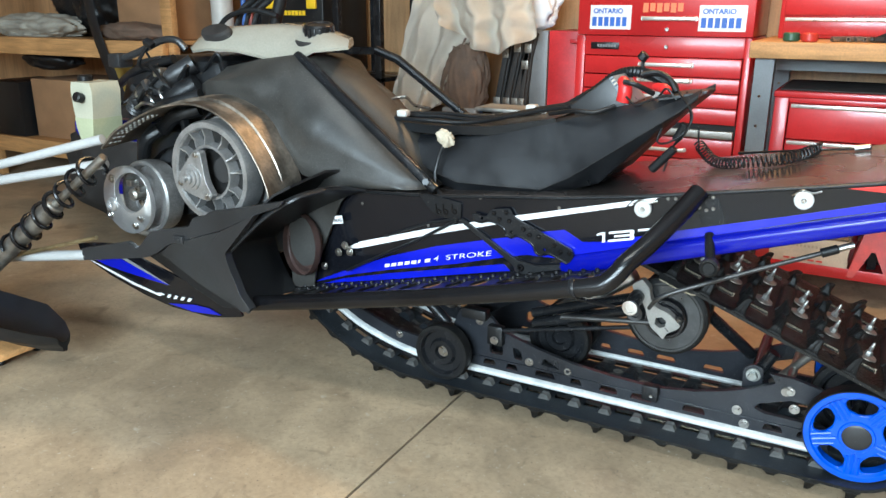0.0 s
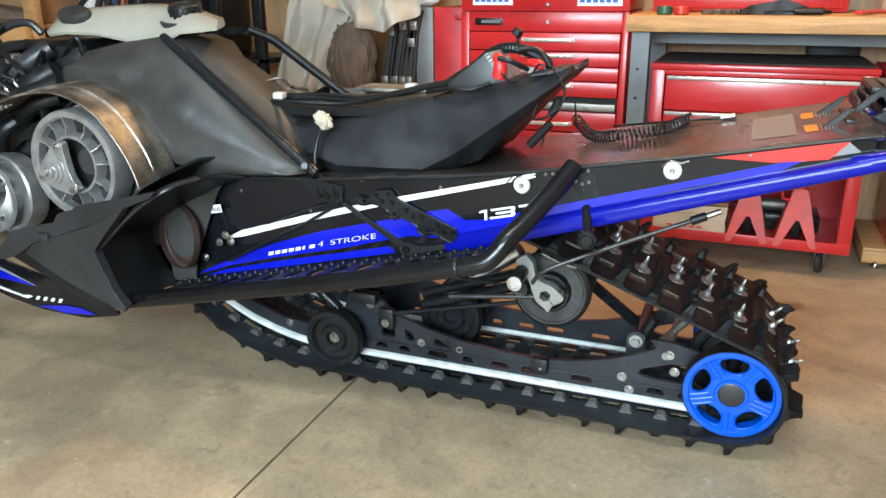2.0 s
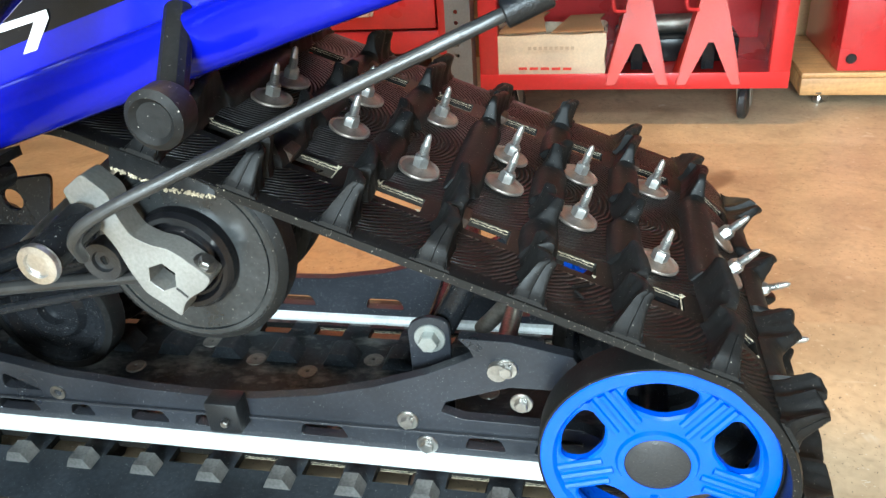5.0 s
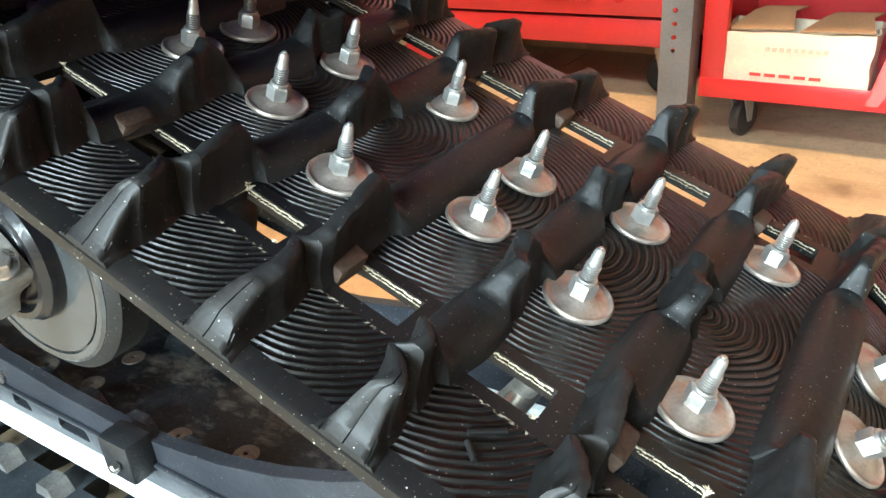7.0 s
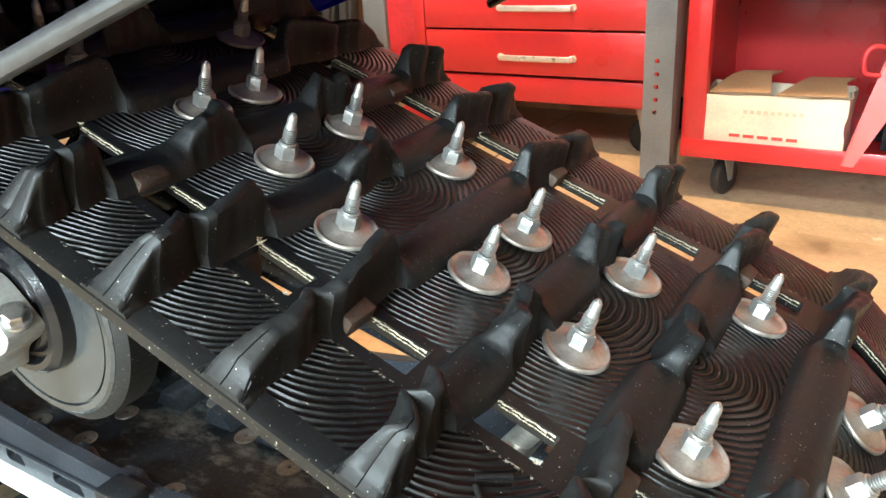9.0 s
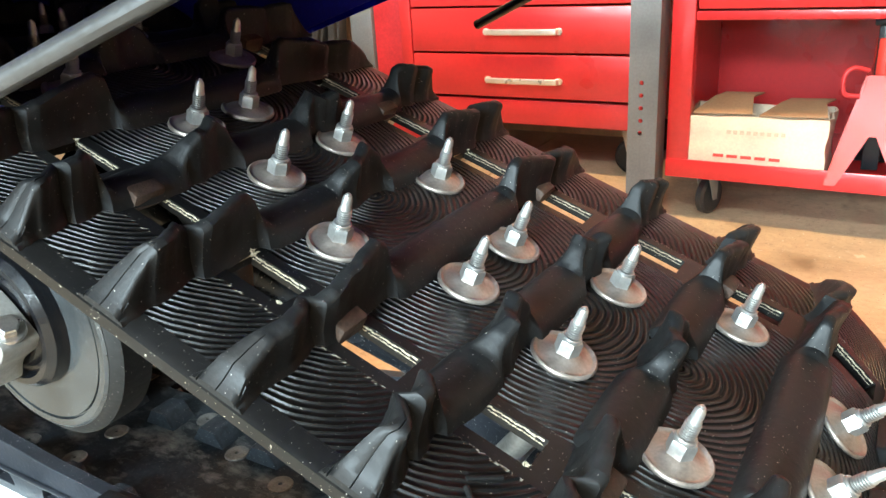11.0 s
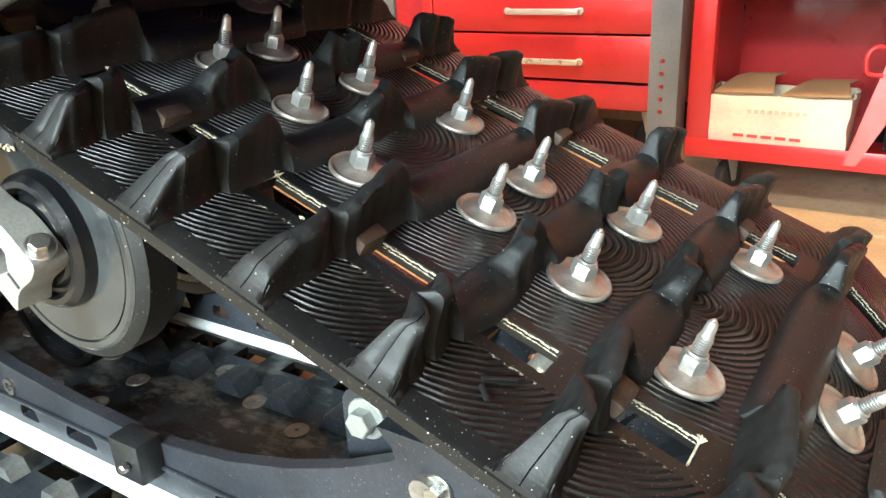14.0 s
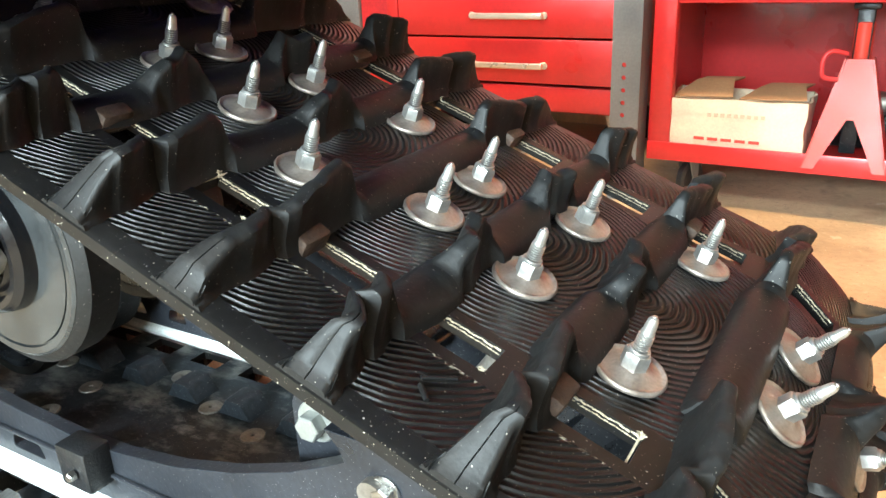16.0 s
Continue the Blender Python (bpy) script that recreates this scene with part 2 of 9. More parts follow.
SCUFFED = mat("scuffed_black_plastic", (0.020, 0.021, 0.022), 0.40, 0, 0.3, 6, 0.15, 400, 0.25, dust=0.62, dust_col=(0.30, 0.30, 0.29))
def flap_plastic():
    """Black sheet plastic, stress-whitened in long streaks where the torn hem has flexed."""
    m = mat("flexed_flap_plastic", (0.014, 0.0142, 0.0155), 0.42, 0, 0.5, 9, 0.2, 120, 0.15, dust=0.25)
    n, l = m.node_tree.nodes, m.node_tree.links
    tc, mp, tex = n.new("ShaderNodeTexCoord"), n.new("ShaderNodeMapping"), n.new("ShaderNodeTexNoise")
    mp.inputs["Scale"].default_value = (14.0, 60.0, 9.0)
    tex.inputs["Scale"].default_value, tex.inputs["Detail"].default_value, tex.inputs["Distortion"].default_value = 1.0, 5, 0.6
    l.new(tc.outputs["Object"], mp.inputs[0]), l.new(mp.outputs[0], tex.inputs["Vector"])
    sep, low, gate = n.new("ShaderNodeSeparateXYZ"), n.new("ShaderNodeMapRange"), n.new("ShaderNodeMapRange")
    l.new(tc.outputs["Object"], sep.inputs[0]), l.new(sep.outputs[2], low.inputs["Value"])
    low.inputs["From Min"].default_value, low.inputs["From Max"].default_value = 0.46, 0.22
    low.inputs["To Min"].default_value, low.inputs["To Max"].default_value = 0.0, 0.17
    add = n.new("ShaderNodeMath")
    l.new(tex.outputs["Fac"], add.inputs[0]), l.new(low.outputs[0], add.inputs[1])
    gate.inputs["From Min"].default_value, gate.inputs["From Max"].default_value = 0.62, 0.74
    l.new(add.outputs[0], gate.inputs["Value"])
    b = n["Principled BSDF"]
    mx = n.new("ShaderNodeMix")
    mx.data_type = "RGBA"
    mx.inputs["B"].default_value = (0.30, 0.28, 0.26, 1)
    l.new(b.inputs["Base Color"].links[0].from_socket, mx.inputs["A"]), l.new(gate.outputs[0], mx.inputs["Factor"])
    l.new(mx.outputs["Result"], b.inputs["Base Color"])
    return m


FLAP = flap_plastic()
LABEL_SILVER = mat("silver_grey_label", (0.22, 0.25, 0.28), 0.3, 0, 0.1, 30, 0.05, 300, 0.02)
HYFAX = mat("white_slider_plastic", (0.58, 0.60, 0.59), 0.42, 0, 0.22, 30, 0.10, 300, 0.1, dust=0.2, dust_col=(0.16, 0.12, 0.08))
WHITE_PLASTIC = mat("white_plastic", (0.52, 0.51, 0.48), 0.4, 0, 0.08, 20, 0.05, 300, 0.05)
RED_PAINT = mat("red_enamel", (0.50, 0.020, 0.022), 0.30, 0, 0.12, 4, 0.05, 120, 0.04, coat=0.2)
RED_DULL = mat("faded_red_enamel", (0.50, 0.02, 0.025), 0.45, 0, 0.25, 7, 0.1, 150, 0.06)
ORANGE_RED = mat("orange_red_paint", (0.50, 0.035, 0.022), 0.40, 0, 0.3, 14, 0.08, 200, 0.06)
DARK_LINER = mat("dark_liner", (0.022, 0.02, 0.019), 0.75, 0, 0.3, 20, 0.2, 200, 0.2)
GREY_STEEL = mat("blue_grey_shelving", (0.155, 0.162, 0.168), 0.45, 0.2, 0.2, 8, 0.1, 200, 0.08)
HANDLE = mat("chrome_pull", (0.74, 0.70, 0.64), 0.3, 0.7, 0.08, 30, 0.05, 200, 0.05)
CARDBOARD = mat("cardboard", (0.32, 0.175, 0.085), 0.8, 0, 0.15, 10, 0.1, 200, 0.15)
PALE_CARD = mat("pale_card", (0.62, 0.51, 0.38), 0.75, 0, 0.12, 10, 0.08, 200, 0.15)
CLOTH = mat("cream_cloth", (0.80, 0.74, 0.64), 0.85, 0, 0.12, 6, 0.1, 500, 0.3)
GREY_CLOTH = mat("grey_white_cloth", (0.80, 0.80, 0.82), 0.85, 0, 0.1, 6, 0.1, 500, 0.3)
BROWN_CLOTH = mat("brown_cloth", (0.13, 0.085, 0.06), 0.85, 0, 0.2, 30, 0.2, 500, 0.4)
PRINT = mat("dark_print", (0.05, 0.05, 0.055), 0.6, 0, 0.1, 20, 0.1, 300, 0.0)
PRINT_BLUE = mat("blue_print", (0.03, 0.12, 0.50), 0.5, 0, 0.1, 20, 0.05, 300, 0.0)
PRINT_RED = mat("red_print", (0.62, 0.04, 0.03), 0.6, 0, 0.1, 20, 0.1, 300, 0.0)
YELLOW = mat("yellow_latch", (0.85, 0.55, 0.02), 0.4, 0, 0.1, 20, 0.05, 300, 0.05)
COPPER = mat("heat_tinted_steel", (0.29, 0.25, 0.205), 0.44, 0.85, 0.45, 16, 0.18, 120, 0.08, rvar=0.3, dent=0.004)
GREY_HOOD = mat("beige_grey_hood", (0.33, 0.31, 0.255), 0.14, 0, 0.15, 6, 0.06, 200, 0.02, coat=0.8)
FLUID = mat("milky_reservoir", (0.44, 0.43, 0.33), 0.4, 0, 0.1, 10, 0.05, 200, 0.05)
TUNNEL_TOP = mat("worn_tunnel_top", (0.042, 0.037, 0.035), 0.24, 0.1, 0.4, 7, 0.2, 90, 0.06, dust=0.2, dust_col=(0.2, 0.18, 0.16), rvar=0.5)
WHITE_TUBE = mat("white_paint", (0.46, 0.46, 0.45), 0.35, 0, 0.1, 12, 0.05, 200, 0.05)


def wood(name, colour, ring=9.0, axis=0, dark=0.7):
    m = mat(name, colour, 0.55, 0, 0.15, 5, 0.12, 150, 0.15)
    n, l = m.node_tree.nodes, m.node_tree.links
    tc = n.new("ShaderNodeTexCoord")
    mp = n.new("ShaderNodeMapping")
    sc = [10.0, 10.0, 10.0]
    sc[axis] = 0.8
    mp.inputs["Scale"].default_value = sc
    tex = n.new("ShaderNodeTexNoise")
    tex.inputs["Scale"].default_value, tex.inputs["Detail"].default_value, tex.inputs["Distortion"].default_value = ring / 3, 6, 1.5
    l.new(tc.outputs["Object"], mp.inputs[0]), l.new(mp.outputs[0], tex.inputs["Vector"])
    mr = n.new("ShaderNodeMapRange")
    mr.inputs["From Min"].default_value, mr.inputs["From Max"].default_value = 0.35, 0.65
    mr.inputs["To Min"].default_value, mr.inputs["To Max"].default_value = dark, 1.1
    l.new(tex.outputs["Fac"], mr.inputs["Value"])
    b = n["Principled BSDF"]
    src = b.inputs["Base Color"].links[0].from_socket
    sc2 = n.new("ShaderNodeVectorMath")
    sc2.operation = "SCALE"
    l.new(src, sc2.inputs[0]), l.new(mr.outputs[0], sc2.inputs["Scale"])
    l.new(sc2.outputs[0], b.inputs["Base Color"])
    return m


PLYWOOD = wood("plywood", (0.44, 0.26, 0.125), 7, 2, 0.78)
BENCH_WOOD = wood("bench_timber", (0.52, 0.275, 0.105), 12, 0, 0.75)
GREY_BOARD = wood("weathered_board", (0.38, 0.37, 0.34), 14, 2, 0.7)


def concrete():
    m = mat("concrete_floor", (0.36, 0.275, 0.180), 0.40, 0, 0.16, 1.1, 0.06, 90, 0.10, rvar=0.35)
    n, l = m.node_tree.nodes, m.node_tree.links
    tc = n.new("ShaderNodeTexCoord")
    b = n["Principled BSDF"]
    src = b.inputs["Base Color"].links[0].from_socket
    for scale, lo, hi, depth in ((1.7, 0.36, 0.64, 0.84), (5.5, 0.40, 0.62, 0.84), (26.0, 0.60, 0.72, 0.84), (70.0, 0.45, 0.7, 0.92)):
        tex = n.new("ShaderNodeTexNoise")
        tex.inputs["Scale"].default_value, tex.inputs["Detail"].default_value, tex.inputs["Distortion"].default_value = scale, 7, 0.8
        l.new(tc.outputs["Object"], tex.inputs["Vector"])
        mr = n.new("ShaderNodeMapRange")
        mr.inputs["From Min"].default_value, mr.inputs["From Max"].default_value = lo, hi
        mr.inputs["To Min"].default_value, mr.inputs["To Max"].default_value = 1.08, depth
        l.new(tex.outputs["Fac"], mr.inputs["Value"])
        sc = n.new("ShaderNodeVectorMath")
        sc.operation = "SCALE"
        l.new(src, sc.inputs[0]), l.new(mr.outputs[0], sc.inputs["Scale"])
        src = sc.outputs[0]
    # grit, chips and long pale scratches
    for k, (scl, lo, hi, col) in enumerate((((240.0, 240.0, 240.0), 0.655, 0.70, (0.07, 0.055, 0.04)), ((150.0, 150.0, 150.0), 0.685, 0.72, (0.55, 0.50, 0.42)), ((9.0, 120.0, 1.0), 0.70, 0.76, (0.46, 0.40, 0.31)), ((110.0, 12.0, 1.0), 0.71, 0.77, (0.44, 0.38, 0.30)), ((5.0, 5.0, 5.0), 0.64, 0.76, (0.14, 0.098, 0.06)), ((17.0, 17.0, 17.0), 0.68, 0.74, (0.50, 0.44, 0.35)))):
        mp, tex, mr, mx = n.new("ShaderNodeMapping"), n.new("ShaderNodeTexNoise"), n.new("ShaderNodeMapRange"), n.new("ShaderNodeMix")
        mp.inputs["Scale"].default_value = scl
        mp.inputs["Rotation"].default_value = (0, 0, 0.35 * k)
        tex.inputs["Scale"].default_value, tex.inputs["Detail"].default_value, tex.inputs["Distortion"].default_value = 1.0, 3, 0.5
        l.new(tc.outputs["Object"], mp.inputs[0]), l.new(mp.outputs[0], tex.inputs["Vector"]), l.new(tex.outputs["Fac"], mr.inputs["Value"])
        mr.inputs["From Min"].default_value, mr.inputs["From Max"].default_value, mr.inputs["To Max"].default_value = lo, hi, 0.75
        mx.data_type = "RGBA"
        mx.inputs["B"].default_value = (*col, 1)
        l.new(src, mx.inputs["A"]), l.new(mr.outputs[0], mx.inputs["Factor"])
        src = mx.outputs["Result"]
    l.new(src, b.inputs["Base Color"])
    return m


CONCRETE = concrete()
CEILING_BOARD = mat("dim_ceiling_board", (0.34, 0.36, 0.385), 0.8, 0, 0.15, 3, 0.08, 60, 0.08)
PAINTED_WALL = mat("pale_painted_board", (0.60, 0.55, 0.47), 0.7, 0, 0.1, 3, 0.06, 60, 0.08)


# ---- builders ----
def part(name, bm, material, parent=None, label="", smooth=30):
    """Links a bmesh, in world places, as one mesh object under a thing or a part."""
    if name != "belt":
        bmesh.ops.recalc_face_normals(bm, faces=bm.faces)
    me = bpy.data.meshes.new(name)
    bm.to_mesh(me)
    bm.free()
    me.materials.append(material)
    if smooth:
        me.shade_smooth()
        me.set_sharp_from_angle(angle=radians(smooth))
    ob = new(name, me)
    if parent is not None:
        ob.parent = parent
        ob.matrix_parent_inverse = world_of(parent).inverted()
    return tagged(ob, label) if label else ob


def world_of(ob):
    if ob.parent is None:
        return ob.matrix_basis.copy()
    return world_of(ob.parent) @ ob.matrix_parent_inverse @ ob.matrix_basis


def piece(name, mesh, parent, m, label=""):
    """One more object on a shared mesh, at the world pose m, under parent."""
    ob = new(name, mesh)
    ob.parent = parent
    ob.matrix_parent_inverse = world_of(parent).inverted()
    ob.matrix_basis = m
    return tagged(ob, label) if label else ob


def mesh_of(bm, name, material, smooth=30):
    bmesh.ops.recalc_face_normals(bm, faces=bm.faces)
    me = bpy.data.meshes.new(name)
    bm.to_mesh(me)
    bm.free()
    me.materials.append(material)
    me.shade_smooth()
    me.set_sharp_from_angle(angle=radians(smooth))
    return me


def thing(name, at, label, category, group="", kind=""):
    ob = new(name)
    ob.empty_display_size = 0.1
    ob.matrix_basis = Matrix.Translation(at)
    return tagged(ob, label, category, group, kind)


def B():
    return bmesh.new()


def bevel(bm, w, seg=2, geom=None):
    if w > 0:
        edges = [e for e in (geom or bm.edges) if len(e.link_faces) == 2 and e.calc_face_angle(0) > 0.5]
        bmesh.ops.bevel(bm, geom=edges, offset=w, segments=seg, affect="EDGES", profile=0.5, clamp_overlap=True)


def box(bm, x0, x1, y0, y1, z0, z1, bev=0.0, m=None, seg=2):
    t = bmesh.new()
    bmesh.ops.create_cube(t, size=1.0)
    for v in t.verts:
        v.co = Vector((x0 + (v.co.x + 0.5) * (x1 - x0), y0 + (v.co.y + 0.5) * (y1 - y0), z0 + (v.co.z + 0.5) * (z1 - z0)))
    bevel(t, bev, seg)
    merge(bm, t, m)
    return bm


def merge(bm, t, m=None):
    if m is not None:
        bmesh.ops.transform(t, matrix=m, verts=t.verts)
    me = bpy.data.meshes.new("tmp")
    t.to_mesh(me)
    t.free()
    bm.from_mesh(me)
    bpy.data.meshes.remove(me)


def frame_on(p, d):
    """A pose at p with its z along d."""
    q = Vector(d).normalized().to_track_quat("Z", "Y")
    return Matrix.Translation(p) @ q.to_matrix().to_4x4()


def lathe(bm, profile, m, seg=32):
    """Turns a profile of (radius, height) round z, posed by m; closed where the radius is 0."""
    rings = []
    for r, h in profile:
        if r < 1e-6:
            rings.append([bm.verts.new(m @ Vector((0, 0, h)))])
        else:
            rings.append([bm.verts.new(m @ Vector((r * math.cos(2 * math.pi * i / seg), r * math.sin(2 * math.pi * i / seg), h))) for i in range(seg)])
    for a, b in zip(rings, rings[1:]):
        for i in range(seg):
            j = (i + 1) % seg
            if len(a) == 1 and len(b) == 1:
                continue
            if len(a) == 1:
                bm.faces.new((a[0], b[i], b[j]))
            elif len(b) == 1:
                bm.faces.new((a[i], a[j], b[0]))
            else:
                bm.faces.new((a[i], a[j], b[j], b[i]))
    return bm


def rod(bm, p, q, r, r2=None, seg=14, bev=0.0):
    p, q = Vector(p), Vector(q)
    h = (q - p).length
    r2 = r if r2 is None else r2
    c = min(bev, h / 3)
    prof = [(0, 0), (r - c, 0), (r, c), (r2, h - c), (r2 - c, h), (0, h)] if c else [(0, 0), (r, 0), (r2, h), (0, h)]
    return lathe(bm, prof, frame_on(p, q - p), seg)


def smooth_path(pts, n=8):
    """Catmull-Rom through the points."""
    pts = [Vector(p) for p in pts]
    full = [2 * pts[0] - pts[1], *pts, 2 * pts[-1] - pts[-2]]
    out = []
    for i in range(1, len(full) - 2):
        a, b, c, d = full[i - 1 : i + 3]
        for k in range(n):
            t = k / n
            out.append(0.5 * ((2 * b) + (c - a) * t + (2 * a - 5 * b + 4 * c - d) * t * t + (3 * b - a - 3 * c + d) * t**3))
    return out + [pts[-1]]


def sweep(bm, pts, r, seg=10, flat=1.0, closed_ends=True, up=None):
    """A tube along points; r is a number or one per point; flat squashes it along the second axis."""
    pts = [Vector(p) for p in pts]
    rs = r if isinstance(r, (list, tuple)) else [r] * len(pts)
    rings, side = [], None
    for i, p in enumerate(pts):
        d = (pts[min(i + 1, len(pts) - 1)] - pts[max(i - 1, 0)]).normalized()
        if side is None:
            ref = Vector(up) if up else (Vector((0, 0, 1)) if abs(d.z) < 0.9 else Vector((0, 1, 0)))
            side = d.cross(ref).normalized()
        side = (side - d * side.dot(d)).normalized()
        nrm = side.cross(d)
        rings.append([bm.verts.new(p + rs[i] * (math.cos(2 * math.pi * k / seg) * side + flat * math.sin(2 * math.pi * k / seg) * nrm)) for k in range(seg)])
    for a, b in zip(rings, rings[1:]):
        for k in range(seg):
            bm.faces.new((a[k], a[(k + 1) % seg], b[(k + 1) % seg], b[k]))
    if closed_ends:
        bm.faces.new(rings[0][::-1]), bm.faces.new(rings[-1])
    return bm


def plate(bm, outer, holes=(), y0=0.0, y1=0.004, bev=0.0):
    """A flat plate in the x-z plane, with holes, from y0 to y1."""
    t = bmesh.new()
    edges = []
    for loop in (outer, *holes):
        vs = [t.verts.new((x, y0, z)) for x, z in loop]
        edges += [t.edges.new((vs[i], vs[(i + 1) % len(vs)])) for i in range(len(vs))]
    bmesh.ops.triangle_fill(t, use_beauty=True, use_dissolve=False, edges=edges)
    ext = bmesh.ops.extrude_face_region(t, geom=t.faces[:])
    for v in ext["geom"]:
        if isinstance(v, bmesh.types.BMVert):
            v.co.y = y1
    bmesh.ops.recalc_face_normals(t, faces=t.faces)
    if bev:
        bevel(t, bev, 1)
    merge(bm, t)
    return bm


def loft(bm, sections, closed=True, caps=True):
    """Joins rings of points, each with the same count."""
    rings = [[bm.verts.new(p) for p in s] for s in sections]
    k = len(rings[0])
    for a, b in zip(rings, rings[1:]):
        for i in range(k if closed else k - 1):
            bm.faces.new((a[i], a[(i + 1) % k], b[(i + 1) % k], b[i]))
    if caps and closed:
        bm.faces.new(rings[0][::-1]), bm.faces.new(rings[-1])
    return bm


def rnd_poly(pts, r=0.01, n=4):
    """A polygon of (x, z) with its corners rounded."""
    out = []
    for i, p in enumerate(pts):
        p, a, b = Vector(p), Vector(pts[i - 1]), Vector(pts[(i + 1) % len(pts)])
        da, db = a - p, b - p
        c = min(r, da.length * 0.45, db.length * 0.45)
        s, e = p + da.normalized() * c, p + db.normalized() * c
        for k in range(n + 1):
            t = k / n
            q = (1 - t) ** 2 * s + 2 * t * (1 - t) * p + t * t * e
            out.append((q.x, q.y))
    return out


def circle(x, z, r, n=14):
    return [(x + r * math.cos(2 * math.pi * i / n), z + r * math.sin(2 * math.pi * i / n)) for i in range(n)]


def hexhead(bm, p, d, r=0.007, h=0.006, washer=0.011):
    m = frame_on(p, d)
    if washer:
        lathe(bm, [(0, 0), (washer, 0), (washer, 0.0012), (washer - 0.0008, 0.002), (0, 0.002)], m, 20)
    lathe(bm, [(0, 0.0015), (r, 0.0015), (r, h - 0.001), (r - 0.001, h), (0, h)], m, 6)
    return bm


def text_mesh(words, size, m, material, name, parent, depth=0.0006, space=1.0, shear=0.0, bold=0.028):
    cu = bpy.data.curves.new(name, "FONT")
    cu.body, cu.size, cu.extrude, cu.space_character, cu.shear = words, size, depth, space, shear
    cu.offset = size * bold
    tmp = bpy.data.objects.new(name, cu)
    scene.collection.objects.link(tmp)
    me = bpy.data.meshes.new_from_object(tmp)
    bpy.data.objects.remove(tmp)
    me.materials.clear()
    me.materials.append(material)
    me.transform(m)
    ob = new(name, me)
    ob.parent = parent
    ob.matrix_parent_inverse = world_of(parent).inverted()
    return ob


# ---- the room ----
def slab(name, x0, x1, y0, y1, z0, z1, material, label, category):
    bm = B()
    box(bm, x0, x1, y0, y1, z0, z1)
    ob = part(name, bm, material, None, "", 0)
    return tagged(ob, label, category, "", "structure")


X0, X1, Y0, Y1, H = -6.0, 3.2, -4.1, 2.02, 2.7
bm = B()
# the slab, cut along its sawn control joint
JX = -0.857
for xa, xb, dz in ((X0, JX - 0.0032, 0.0), (JX + 0.0032, X1, 0.0), (JX - 0.0032, JX + 0.0032, -0.012)):
    loft(bm, [[(xa, y, z + dz), (xb, y, z + dz), (xb, y, -0.2), (xa, y, -0.2)] for y, z in ((Y0 - 3, FLOOR), (0.45, FLOOR), (1.25, BACK_FLOOR), (Y1, BACK_FLOOR))])
tagged(part("floor", bm, CONCRETE, None, "", 0), "worn tan concrete garage floor with a sawn joint", "floor", "", "structure")
bm = B()
loft(bm, [[(xa, y, z - 0.004), (xb, y, z - 0.004), (xb, y, z - 0.0119), (xa, y, z - 0.0119)] for y, z in ((Y0 + 0.2, FLOOR), (0.45, FLOOR), (1.25, BACK_FLOOR), (Y1, BACK_FLOOR)) for xa, xb in ((JX - 0.0031, JX + 0.0031),)])
tagged(part("floor_joint", bm, mat("joint_dirt", (0.075, 0.052, 0.034), 0.9, 0, 0.6, 40, 0.5, 200, 0.4), None, "", 0), "dark dirt-filled sawn joint in the floor", "joint", "", "structure")
slab("wall_north", X0, X1, Y1, Y1 + 0.12, -0.1, H, PLYWOOD, "plywood-clad back wall of the garage", "wall")
slab("wall_west", X0 - 0.12, X0, Y0, Y1, -0.1, H, PLYWOOD, "plywood-clad side wall of the garage", "wall")
slab("wall_east", X1, X1 + 0.12, Y0, Y1, -0.1, H, PLYWOOD, "plywood-clad far side wall of the garage", "wall")
bm = B()
box(bm, X0, -2.60, Y0 - 0.12, Y0, FLOOR, H), box(bm, 0.70, X1, Y0 - 0.12, Y0, FLOOR, H), box(bm, -2.60, 0.70, Y0 - 0.12, Y0, 2.25, H)
tagged(part("wall_south", bm, PAINTED_WALL, None, "", 0), "front wall of the garage with the open door bay", "wall", "", "structure")
slab("ceiling", X0, X1, Y0, Y1, H, H + 0.1, CEILING_BOARD, "dim boarded garage ceiling", "ceiling")

# ==== the snowmobile: nose towards -x, its near flank at y = 0 ====
SLED = thing("snowmobile", (-0.7, 0.19, FLOOR), "blue and black snowmobile with bodywork removed, seat and studded track on", "snowmobile")
HUB = Vector((0.0, 0.0, 0.134))
SL = radians(21.355)
TY0, TY1, YC = -0.005, 0.385, 0.19


